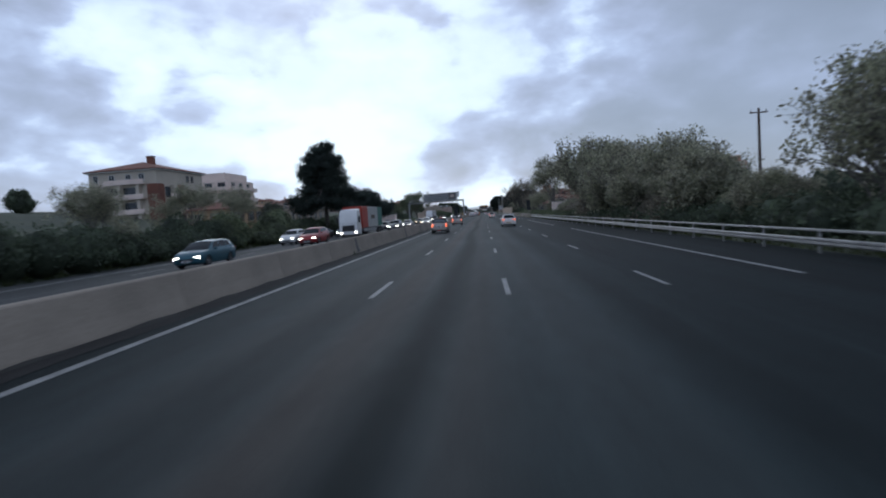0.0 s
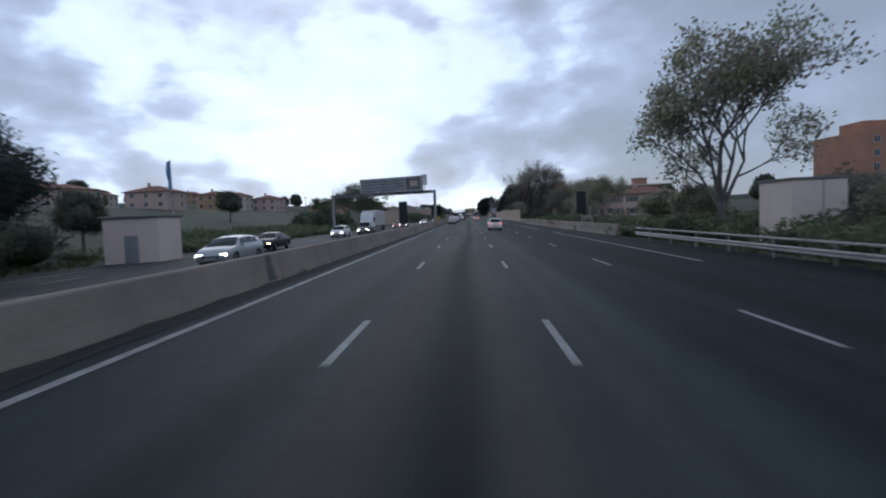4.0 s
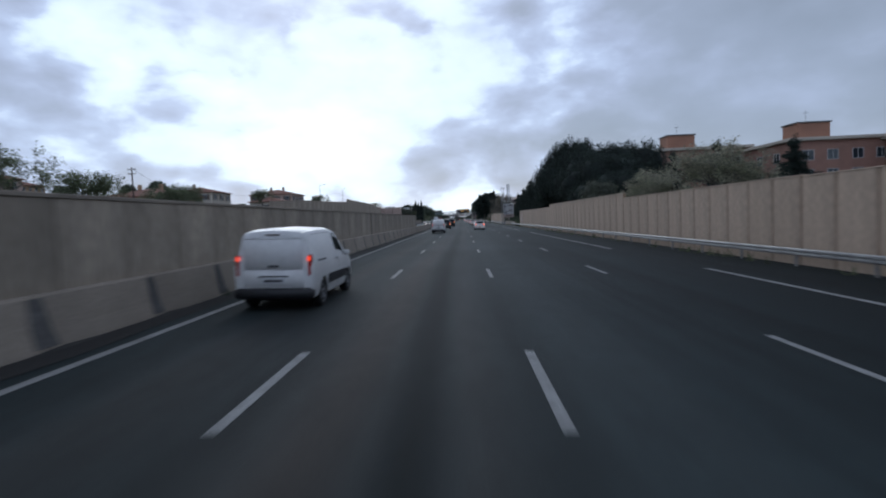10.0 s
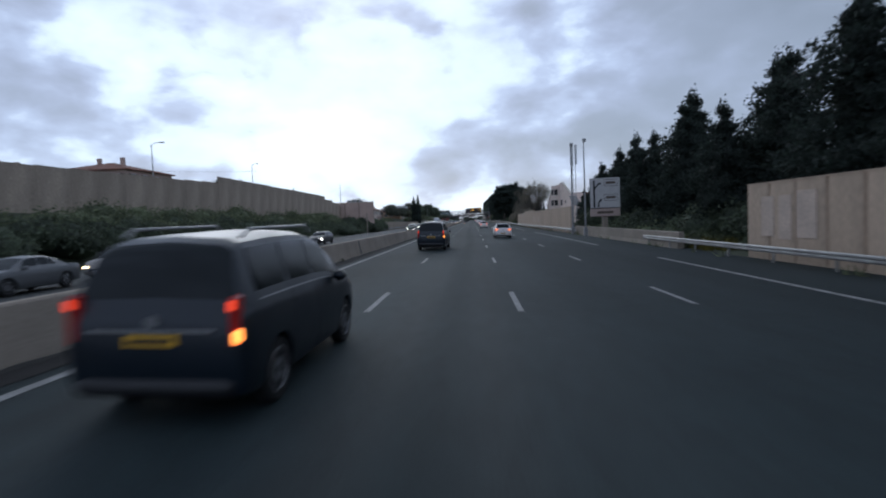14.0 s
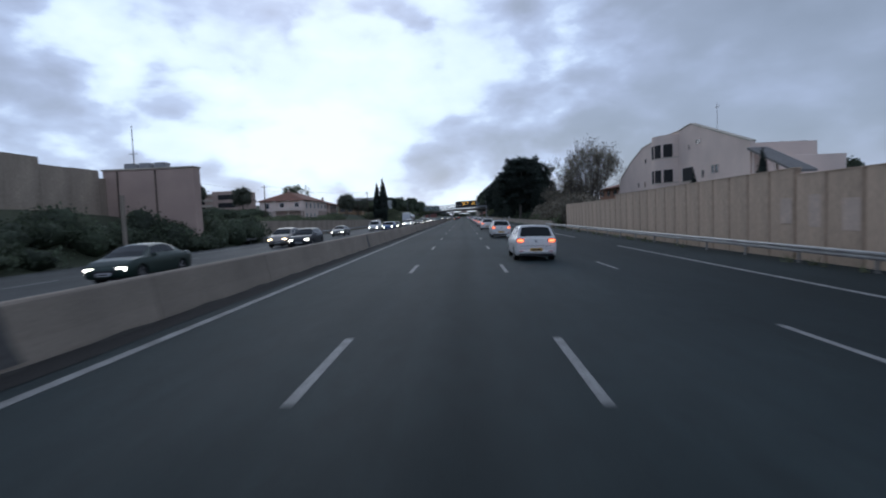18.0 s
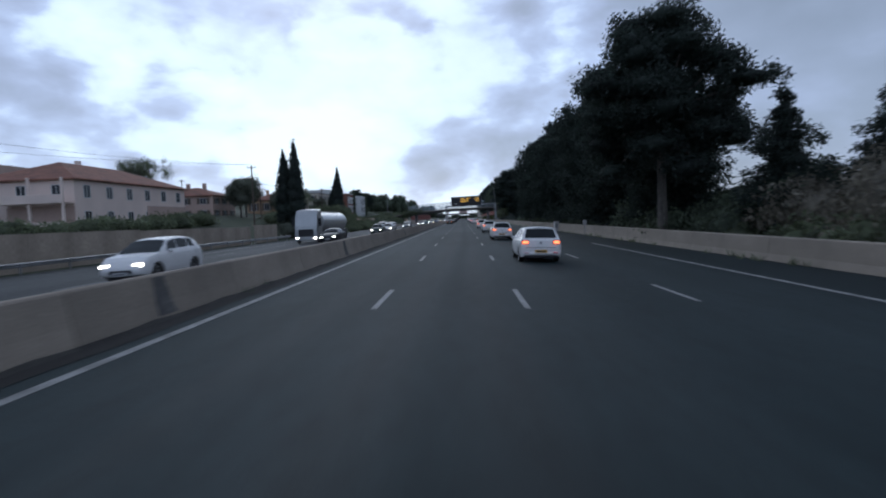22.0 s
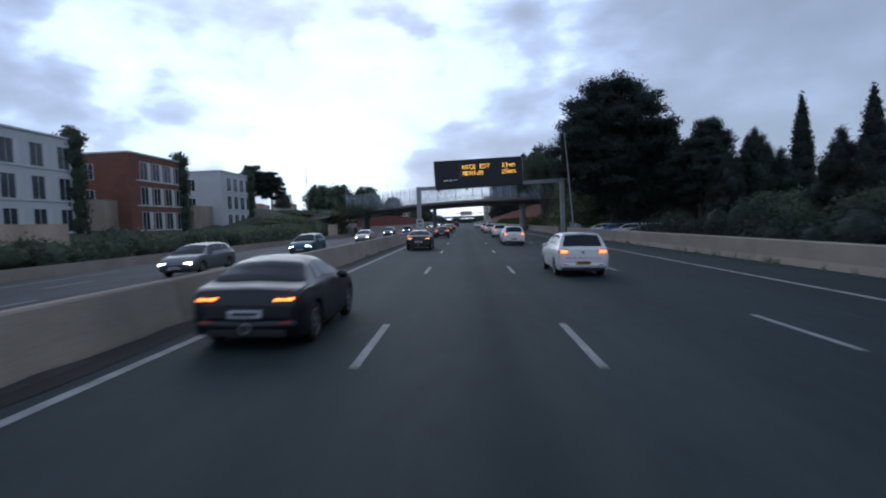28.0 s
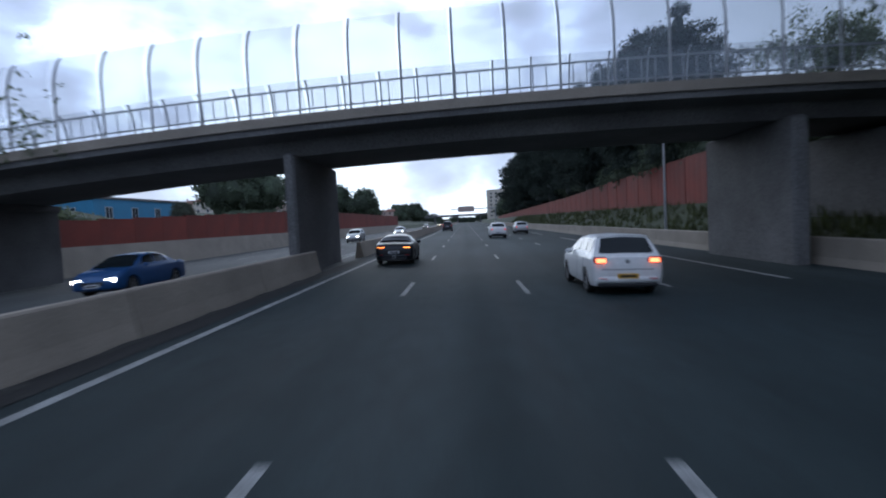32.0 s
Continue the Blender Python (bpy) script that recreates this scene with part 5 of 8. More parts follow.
round_t = dense_tree("round_tree", "rounded grey-green tree with a close crown", [(0, 0, 4.6, 2.6, 2.6, 2.4)] + ring_lobes(random.Random(9), 6, 1.7, 4.2, .7, 1.5, 1.5) + ring_lobes(random.Random(10), 4, 1.2, 6.0, .3, 1.3, 1.1), 3.4, 9, M["leaf_olive"], M["bark"], dens=4, size=0.13, clump=0.35, per=6, core=.74, r=.18, ragged=4)
plant(round_t, [(18.6, 306, .82, 0), (-34, 92, .7, 40), (-30, 140, .7, 80), (-50, 212, .9, 90), (-84, 607, 1.15, 100), (-70, 610, 1.15, 200), (-33, 690, .6, 70), (-34, 642, .85, 10), (-37, 654, .95, 60), (-40, 664, .95, 130), (-36, 677, .75, 200), (-45, 650, 1.15, 260), (-42, 640, 1.0, 320), (-44, 668, .8, 10), (-50, 690, .8, 100), (-75, 846, 1.0, 20), (-34, 846, .5, 80), (-62, 868, 1.1, 10)])
# woods further off
far_spots = []
for k in range(46):
    y = rt.uniform(900, 1500)
    x = rt.choice((-1, 1)) * rt.uniform(0, 60)
    x = x - 34 if x < 0 else x + 26
    far_spots.append((x, y, rt.uniform(1.3, 2.6), rt.uniform(0, 360)))
for k in range(26):
    far_spots.append((rt.uniform(-240, -95), rt.uniform(140, 900), rt.uniform(.9, 1.5), rt.uniform(0, 360)))
for k in range(14):
    far_spots.append((rt.uniform(60, 140), rt.uniform(260, 560), rt.uniform(.9, 1.4), rt.uniform(0, 360)))
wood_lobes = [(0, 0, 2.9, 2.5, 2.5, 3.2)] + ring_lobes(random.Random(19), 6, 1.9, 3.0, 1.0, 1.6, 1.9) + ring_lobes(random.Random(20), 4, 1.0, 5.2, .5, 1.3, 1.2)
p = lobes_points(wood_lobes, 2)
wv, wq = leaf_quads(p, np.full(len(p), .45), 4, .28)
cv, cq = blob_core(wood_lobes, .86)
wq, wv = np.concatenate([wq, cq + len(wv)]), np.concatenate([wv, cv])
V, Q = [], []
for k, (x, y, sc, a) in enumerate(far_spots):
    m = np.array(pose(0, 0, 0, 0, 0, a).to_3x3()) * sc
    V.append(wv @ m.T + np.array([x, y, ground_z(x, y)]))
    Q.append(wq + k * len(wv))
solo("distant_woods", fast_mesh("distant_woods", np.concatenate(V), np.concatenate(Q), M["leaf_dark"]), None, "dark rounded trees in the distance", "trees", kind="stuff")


def thicket(label, mat, x0, y0, x1, y1, h, w, dens=4.2, size=0.165, seed=0, lift=0.0):
    """A strip of shrubs: uneven inner mounds under a skin of leaves."""
    rnd = random.Random(seed)
    ln = math.hypot(x1 - x0, y1 - y0)
    lobes = []
    n = max(2, int(ln / 1.5))
    for k in range(n):
        f = (k + rnd.random()) / n
        cx, cy = x0 + (x1 - x0) * f + rnd.uniform(-w, w) * .4, y0 + (y1 - y0) * f
        hh = h * (0.72 + 0.5 * noise.noise(Vector((cy * .11, cx * .1, seed)))) * rnd.uniform(.75, 1.1)
        gz = ground_z(cx, cy) + lift
        lobes.append((cx, cy, gz + hh * .45, w * rnd.uniform(.4, .6), rnd.uniform(1.0, 1.7), hh * .58))
    pts = []
    for l in lobes:
        a = int(dens * 2.6 * (l[3] * l[4] + l[5] * l[4] + l[3] * l[5]))
        d = RNG.normal(size=(a, 3))
        d /= np.linalg.norm(d, axis=1)[:, None]
        d[:, 2] = np.abs(d[:, 2]) * 1.0 - .25
        pts.append(d * RNG.uniform(.85, 1.12, a)[:, None] * np.array(l[3:]) + np.array(l[:3]))
    pts = np.concatenate(pts)
    v, q = leaf_quads(pts, np.full(len(pts), .42), 5, size)
    v2, q2 = blob_core(lobes, .72)
    me = fast_mesh("thicket", np.concatenate([v, v2]), np.concatenate([q, q2 + len(v)]), mat)
    solo("thicket", me, None, label, "shrubs", kind="stuff", group="shrubs")


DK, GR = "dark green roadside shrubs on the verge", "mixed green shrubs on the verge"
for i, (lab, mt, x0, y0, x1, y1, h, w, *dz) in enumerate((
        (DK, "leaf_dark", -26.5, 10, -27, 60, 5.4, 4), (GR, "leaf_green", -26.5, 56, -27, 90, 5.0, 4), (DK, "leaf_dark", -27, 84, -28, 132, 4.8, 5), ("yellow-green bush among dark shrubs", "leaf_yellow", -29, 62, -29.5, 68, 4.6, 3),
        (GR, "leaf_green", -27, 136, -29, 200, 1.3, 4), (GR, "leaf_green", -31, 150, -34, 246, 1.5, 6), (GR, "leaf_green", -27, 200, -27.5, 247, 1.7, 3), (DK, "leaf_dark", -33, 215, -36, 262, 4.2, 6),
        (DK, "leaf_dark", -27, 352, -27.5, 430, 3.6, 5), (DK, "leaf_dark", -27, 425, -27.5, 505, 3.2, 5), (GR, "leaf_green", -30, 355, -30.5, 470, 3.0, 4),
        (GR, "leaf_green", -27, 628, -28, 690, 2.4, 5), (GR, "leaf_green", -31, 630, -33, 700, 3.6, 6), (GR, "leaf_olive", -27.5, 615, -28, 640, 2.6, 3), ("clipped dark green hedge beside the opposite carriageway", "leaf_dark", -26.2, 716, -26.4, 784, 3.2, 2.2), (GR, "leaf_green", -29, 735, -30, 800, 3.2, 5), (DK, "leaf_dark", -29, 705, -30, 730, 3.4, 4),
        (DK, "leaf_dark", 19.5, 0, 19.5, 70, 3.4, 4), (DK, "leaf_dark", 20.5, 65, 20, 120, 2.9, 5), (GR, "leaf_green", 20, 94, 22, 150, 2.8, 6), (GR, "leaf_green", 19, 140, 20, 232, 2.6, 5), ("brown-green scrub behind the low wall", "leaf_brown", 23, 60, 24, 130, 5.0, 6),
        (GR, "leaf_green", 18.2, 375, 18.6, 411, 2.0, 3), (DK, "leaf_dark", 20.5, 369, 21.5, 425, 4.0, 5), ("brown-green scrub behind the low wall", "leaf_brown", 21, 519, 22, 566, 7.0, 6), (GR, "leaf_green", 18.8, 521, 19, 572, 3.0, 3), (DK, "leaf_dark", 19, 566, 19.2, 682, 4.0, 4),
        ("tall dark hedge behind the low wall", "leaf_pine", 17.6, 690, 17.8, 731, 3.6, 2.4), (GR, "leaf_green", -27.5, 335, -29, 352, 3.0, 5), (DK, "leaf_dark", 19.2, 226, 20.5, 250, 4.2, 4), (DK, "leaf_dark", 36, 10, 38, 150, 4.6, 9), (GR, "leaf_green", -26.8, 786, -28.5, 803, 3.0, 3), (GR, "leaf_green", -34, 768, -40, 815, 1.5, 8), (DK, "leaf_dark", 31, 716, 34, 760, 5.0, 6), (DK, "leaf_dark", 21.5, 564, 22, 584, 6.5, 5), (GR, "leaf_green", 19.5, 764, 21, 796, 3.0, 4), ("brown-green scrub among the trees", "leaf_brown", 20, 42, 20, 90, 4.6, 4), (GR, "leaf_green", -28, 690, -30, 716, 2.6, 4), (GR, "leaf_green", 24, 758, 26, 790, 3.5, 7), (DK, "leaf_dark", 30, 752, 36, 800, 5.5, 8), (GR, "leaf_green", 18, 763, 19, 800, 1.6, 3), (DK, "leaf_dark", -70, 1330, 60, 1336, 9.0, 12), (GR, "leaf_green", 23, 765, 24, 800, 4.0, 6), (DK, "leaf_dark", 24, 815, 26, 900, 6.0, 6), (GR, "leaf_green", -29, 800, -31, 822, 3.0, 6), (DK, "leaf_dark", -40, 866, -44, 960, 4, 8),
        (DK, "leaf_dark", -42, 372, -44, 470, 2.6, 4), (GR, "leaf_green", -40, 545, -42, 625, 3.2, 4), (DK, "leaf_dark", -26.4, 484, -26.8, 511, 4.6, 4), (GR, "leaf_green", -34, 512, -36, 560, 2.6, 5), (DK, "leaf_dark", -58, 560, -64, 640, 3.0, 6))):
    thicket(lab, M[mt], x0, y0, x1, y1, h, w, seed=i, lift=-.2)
# creepers on the bridge screens
for x, z, n in ((-27, 3.2, 320), (-25.2, 3.6, 340), (-23.4, 4.0, 340), (-21.6, 4.2, 260), (-19.8, 4.6, 170), (-18.2, 5.0, 90), (-15.4, 5.4, 40)):
    pts = np.array([[x + RNG.normal() * .7, deck_y(x) - .2 - abs(RNG.normal()) * .2, z + abs(RNG.normal()) * 1.3] for _ in range(n)])
    v, q = leaf_quads(pts, np.full(len(pts), .22), 7, .1)
    solo("creeper", fast_mesh("creeper", v, q, M["leaf_green"]), None, "green creeper climbing the bridge screen", "creeper", kind="stuff")


def tufts(label, x0, x1, y0, y1, n, h, mat):
    p = np.stack([RNG.uniform(x0, x1, n), RNG.uniform(y0, y1, n), np.zeros(n)], 1)
    p[:, 2] = [(ground_z(a, b) if a > X_RIGHT or a < X_FAR else road_z(a)) for a, b, _ in p]
    base = np.repeat(p, 9, 0) + RNG.normal(size=(n * 9, 3)) * np.array([.09, .09, 0])
    tip = base + RNG.normal(size=(n * 9, 3)) * np.array([.12, .12, .03]) + np.array([0, 0, 1]) * h * RNG.uniform(.5, 1.2, (n * 9, 1))
    w = RNG.normal(size=(n * 9, 3)) * np.array([.02, .02, 0])
    v = np.stack([base - w, base + w, tip + w * .2, tip - w * .2], 1).reshape(-1, 3)
    solo("grass", fast_mesh("grass", v, np.arange(len(v)).reshape(-1, 4), mat), None, label, "grass", kind="stuff")


tufts("tufts of grass on the verge", 15.9, 19, 0, 240, 1500, .4, M["grass"])
tufts("tall dry grass behind the low wall", 16.2, 21, 372, 412, 900, .7, M["leaf_yellow"])
tufts("grass on the bridge bank", 16.2, 22, 762, 820, 2200, .5, M["grass"])
tufts("grass on the bank beyond the bridge", 16.2, 20, 820, 960, 1600, .5, M["grass"])
tufts("grass beside the opposite carriageway", -27, -24.5, 0, 250, 1200, .4, M["grass"])
tufts("weeds along the foot of the outer wall", 14.6, 15.0, 250, 760, 260, .3, M["leaf_green"])
tufts("weeds along the foot of the median", -3.95, -3.8, 20, 780, 70, .2, M["leaf_dark"])


# ---------- buildings ----------
def window(b, face, a, z, w, h, mat_frame="frame_white", shutters=None, lit=False, depth=0.12, name="window"):
    """A framed window set on a facade. face: (axis, position, outward sign); a: place along the facade."""
    ax, pos, s = face

    def bx(g, a0, a1, z0, z1, d0, d1):
        lo, hi = sorted((pos + s * d0, pos + s * d1))
        return g.box(a0, a1, lo, hi, z0, z1) if ax == "y" else g.box(lo, hi, a0, a1, z0, z1)

    t = 0.07
    g = Geo()
    for q in ((a - w / 2, a + w / 2, z + h - t, z + h), (a - w / 2, a + w / 2, z, z + t), (a - w / 2, a - w / 2 + t, z + t, z + h - t), (a + w / 2 - t, a + w / 2, z + t, z + h - t), (a - t * .4, a + t * .4, z + t, z + h - t)):
        bx(g, *q, -0.02, depth * .5)
    wn = part(name, g, M[mat_frame], b)
    part("pane", bx(Geo(), a - w / 2 + t, a + w / 2 - t, z + t, z + h - t, -0.02, 0.015), M["lit" if lit else "glass"], wn)
    if shutters:
        for sg in (-1, 1):
            c = a + sg * (w * .75 + .02)
            part("shutter", bx(Geo(), c - w * .25, c + w * .25, z, z + h, 0.0, 0.05), M[shutters], wn)
    return wn


def roof_hip(b, x0, x1, y0, y1, z, h, over=0.5, mat="roof"):
    x0, x1, y0, y1 = x0 - over, x1 + over, y0 - over, y1 + over
    w, d = x1 - x0, y1 - y0
    i = min(w, d) / 2
    r0, r1 = ((x0 + i, (y0 + y1) / 2), (x1 - i, (y0 + y1) / 2)) if w >= d else (((x0 + x1) / 2, y0 + i), ((x0 + x1) / 2, y1 - i))
    g = Geo()
    vs = [(x0, y0, z), (x1, y0, z), (x1, y1, z), (x0, y1, z), (*r0, z + h), (*r1, z + h), (x0, y0, z - .18), (x1, y0, z - .18), (x1, y1, z - .18), (x0, y1, z - .18)]
    fs = [(0, 1, 5, 4), (1, 2, 5), (2, 3, 4, 5), (3, 0, 4)] if w >= d else [(0, 1, 4), (1, 2, 5, 4), (2, 3, 5), (3, 0, 4, 5)]
    g.add(vs, fs + [(0, 6, 7, 1), (1, 7, 8, 2), (2, 8, 9, 3), (3, 9, 6, 0), (6, 9, 8, 7)])
    return part("roof", g, M[mat], b)


def house(label, x0, x1, y0, y1, base, eave, ridge, wall="render_cream", roof="hip", rows=2, cols=3, faces=("y", "x"), shut="shutter", chimneys=1, category="house", side=1, name="house", lit=(), group="houses"):
    """A plain house: walls, roof, windows on the sides that face the road."""
    cx, cy = (x0 + x1) / 2, (y0 + y1) / 2
    b = thing(name, pose(cx, cy, base), label, category, group)
    X0, X1, Yy0, Yy1, E = x0 - cx, x1 - cx, y0 - cy, y1 - cy, eave - base
    part("wall", Geo().box(X0, X1, Yy0, Yy1, -1.5, E, 0.03), M[wall], b)
    if roof == "hip":
        rf = roof_hip(b, X0, X1, Yy0, Yy1, E, ridge - eave)
    else:
        rf = part("roof", Geo().box(X0 - .15, X1 + .15, Yy0 - .15, Yy1 + .15, E, E + .3, .04), M["roof_flat"], b)
    for k in range(chimneys):
        c = X0 + (X1 - X0) * (.35 + .3 * k)
        part("chimney", Geo().box(c - .35, c + .35, -.3, .3, E, ridge - base + .9, .03), M[wall], rf)
    n = 0
    for f in faces:
        face = ("y", Yy0, -1) if f == "y" else ("x", X1 if side > 0 else X0, side)
        lo, hi = (X0, X1) if f == "y" else (Yy0, Yy1)
        m = max(1, int(cols if f == "y" else cols * (Yy1 - Yy0) / (X1 - X0) + .5))
        for r in range(rows):
            for c in range(m):
                a = lo + (hi - lo) * (c + .5) / m
                z = E * (r + .28) / rows
                window(b, face, a, z, min(1.3, (hi - lo) / m * .4), E / rows * .5, shutters=shut, lit=n in lit)
                n += 1
    return b


def balcony(b, x0, x1, y0, y1, z, mat="render_white", rail=True):
    bl = part("balcony", Geo().box(x0, x1, y0, y1, z, z + .16, .02), M[mat], b)
    if rail:
        part("parapet", Geo().box(x0, x1, y0, y0 + .1, z + .16, z + 1.1, .02) if abs(y1 - y0) < abs(x1 - x0) else Geo().box(x1 - .1, x1, y0, y1, z + .16, z + 1.1, .02), M[mat], bl)
    return bl


# apartment house with loggias and a red roof
A = thing("apartment_building", pose(-78, 123, 2.8), "cream four-storey apartment building with red-brick bays and balconies", "apartment building")
part("wall", Geo().box(-4.5, 11, -11, 8, -2, 13.4, .05), M["render_cream"], A)
roof_hip(A, -4.5, 11, -11, 8, 13.4, 2.4, .7)
part("eave_band", Geo().box(-5.0, 11.5, -11.5, 8.5, 12.95, 13.2, .03), M["frame_white"], A, "pale eave moulding")
chim = part("chimney", Geo().box(4.0, 5.4, -3, -1.8, 13.4, 17.0, .03), M["brick_red"], A)
part("chimney_cap", Geo().box(3.85, 5.55, -3.15, -1.65, 17.0, 17.15, .02), M["roof_flat"], chim)
part("brick_bay", Geo().box(8.7, 11.14, -11.14, -8.6, -1.5, 10.0, .03), M["brick_red"], A, "red brick corner bay")
part("brick_bay", Geo().box(11.0, 11.12, -3.2, -.6, -1.5, 10.0, .03), M["brick_red"], A, "red brick bay")
part("brick_bay", Geo().box(11.0, 11.12, 4.2, 7.6, -1.5, 6.8, .03), M["brick_red"], A, "red brick bay")
for f in range(4):
    z = .3 + f * 3.25
    window(A, ("y", -11, -1), -2.9, z + .8, 1.1, 1.6)
    if f < 3:
        # dark glass sheets on the wall stand for the shade inside the loggias
        for x in (-.9, 3.3):
            part("loggia_opening", Geo().box(x, x + 3.5, -11.06, -10.9, z + .2, z + 2.65, .02), M["glass"], A, "dark glass sheet standing for a loggia's shade")
            part("loggia_column", Geo().box(x + 3.5, x + 4.2, -12.2, -11.02, z + .16, z + 3.1, .03), M["render_cream"], A)
        balcony(A, -1.6, 8.5, -12.4, -11.02, z)
        part("loggia_opening", Geo().box(10.9, 11.06, -8.2, -3.6, z + .2, z + 2.65, .02), M["glass"], A, "dark glass sheet standing for a loggia's shade")
        part("loggia_column", Geo().box(11.02, 12.1, -6.2, -5.6, z + .16, z + 3.1, .03), M["render_cream"], A)
        balcony(A, 11.02, 12.4, -8.3, -3.4, z)
    else:
        for x in (.8, 4.6, 7.6):
            window(A, ("y", -11, -1), x, z + .8, 1.3, 1.5)
        balcony(A, -1.6, 8.5, -12.0, -11.02, z)
    for y in (1.2, 3.2):
        window(A, ("x", 11, 1), y, z + .7, 1.2, 1.6, "shutter")
B = thing("apartment_building", pose(-77.5, 158, 6.6), "pale stepped apartment building with long white balconies", "apartment building")
part("wall", Geo().box(-9, 8, -8, 9, -2, 9.4, .05).box(-7.5, 6.5, -6.5, 8, 9.4, 11.6, .05), M["render_white"], B)
for f in range(3):
    z = .3 + f * 3.0
    for x in (-6.5, -2.2, 2.1, 6.0):
        window(B, ("y", -8, -1), x, z + .5, 2.2, 1.9, "shutter")
    balcony(B, -9, 8, -9.3, -8.02, z)
    for y in (-5, 0, 5):
        window(B, ("x", 8, 1), y, z + .5, 2.0, 1.9, "shutter")
    balcony(B, 8.02, 9.2, -8, 9, z)
house("low ochre house with a red tiled hip roof behind shrubs", -50, -39, 93, 103, 2.2, 5.6, 7.3, "render_ochre", rows=1, cols=3, chimneys=0)
house("long low grey warehouse with a flat roof", -52, -36, 106, 132, 2.0, 5.2, 5.6, "wall_grey", roof="flat", rows=1, cols=4, shut=None, chimneys=0, category="warehouse", name="warehouse")
s = thing("shed", pose(-21.1, 134, -0.6), "small white rendered shed beside the opposite carriageway", "shed")
part("wall", Geo().box(-2, 2, -1.4, 1.4, 0, 3.3, .03), M["render_white"], s)
part("roof", Geo().box(-2.15, 2.15, -1.55, 1.55, 3.3, 3.45, .03), M["roof_flat"], s)
part("door", Geo().box(-.5, .5, -1.44, -1.4, .1, 2.1, .01), M["steel_grey"], s)
s = thing("flag_pole", pose(-20.2, 136.5, -0.6), "thin pole with a small limp dark flag", "flag pole")
part("pole", Geo().tube([(0, 0, 0), (0, 0, 7.6)], .05, 6), M["steel_grey"], s)
part("flag", Geo().loft([[(-.05, 0, z), (-.3 - .08 * math.sin(z * 3), .06, z), (-.32 - .08 * math.sin(z * 3), .05, z), (-.05, -.02, z)] for z in (5.4, 6.0, 6.6, 7.2, 7.5)]), M["blue"], s)
s = thing("white_hut", pose(20.6, 128, -0.6), "small white utility hut behind the guard rail", "hut")
part("wall", Geo().box(-1.5, 1.4, -1.6, 1.6, 0, 3.7, .03), M["render_white"], s)
part("roof", Geo().box(-1.6, 1.5, -1.7, 1.7, 3.7, 3.82, .02), M["roof_flat"], s)
part("panel_joint", Geo().box(0.1, 0.16, -1.62, -1.6, 0, 3.7), M["steel_grey"], s)
# orange apartment tower, brick blocks
T = thing("apartment_tower", pose(99, 230, 1.5), "orange rendered apartment tower with corner balconies", "apartment building")
part("wall", Geo().box(-9, 6, -9, 9, -2, 15.8, .05).box(6, 9.5, -6, 9, -2, 13.8, .05), M["brick_orange"], T)
part("stair_head", Geo().box(-6, 0, -4, 4, 15.8, 18.4, .05), M["brick_orange"], T)
for f in range(5):
    for x in (-6.5, -2.5, 1.5):
        window(T, ("y", -9, -1), x, .9 + f * 3.0, 1.4, 1.5)
    balcony(T, 3.2, 6.8, -10.2, -9.02, .3 + f * 3.0)
    balcony(T, 6.3, 10.2, -7.2, -6.02, .1 + f * 2.7)
for lab, x0, x1, y0, y1, bs, e, r, wl in (("pinkish house with a tiled roof behind bare trees", 26, 34, 243, 252, 0, 4.6, 6.0, "render_pink"), ("pink two-storey house among trees", 33, 44, 250, 262, 0, 6.2, 7.8, "render_pink"), ("cream house among trees", 26, 33, 226, 234, 0, 3.4, 4.6, "render_cream"), ("brown-tiled house behind trees", 38, 50, 224, 234, 0, 5.5, 7.2, "render_pink")):
    house(lab, x0, x1, y0, y1, bs, e, r, wl, rows=2 if e > 4 else 1, cols=3, side=-1)
for x0, y0, top in ((46, 344, 12.7), (60, 328, 11.6), (74, 318, 11.2)):
    K = thing("brick_building", pose(x0, y0, 1), "terracotta brick apartment block with a raised stair tower", "apartment building", "brick blocks")
    part("wall", Geo().box(-6, 10, 0, 14, -2, top - 1, .05), M["brick_pale"], K)
    part("roof_edge", Geo().box(-6.6, 10.6, -.6, 14.6, top - 1, top - .5, .05), M["render_cream"], K)
    part("stair_tower", Geo().box(-4.5, .5, 1, 5, top - .5, top + 1.9, .05), M["brick_orange"], K)
    part("tower_cap", Geo().box(-4.7, .7, .8, 5.2, top + 1.9, top + 2.1, .03), M["roof_flat"], K)
    for f in range(3):
        for x in (-3.5, 0.2, 4, 7.6):
            window(K, ("y", 0, -1), x, top - 4 - f * 3, 1.7, 1.6)
        window(K, ("x", -6, -1), 4, top - 4 - f * 3, 1.6, 1.6)
        window(K, ("x", -6, -1), 9, top - 4 - f * 3, 1.6, 1.6)
    part("aerial", Geo().tube([(-2, 3, top + 2), (-2, 3, top + 4.2)], .03, 5).box(-2.5, -1.5, 2.98, 3.02, top + 3.7, top + 3.74), M["steel"], K)

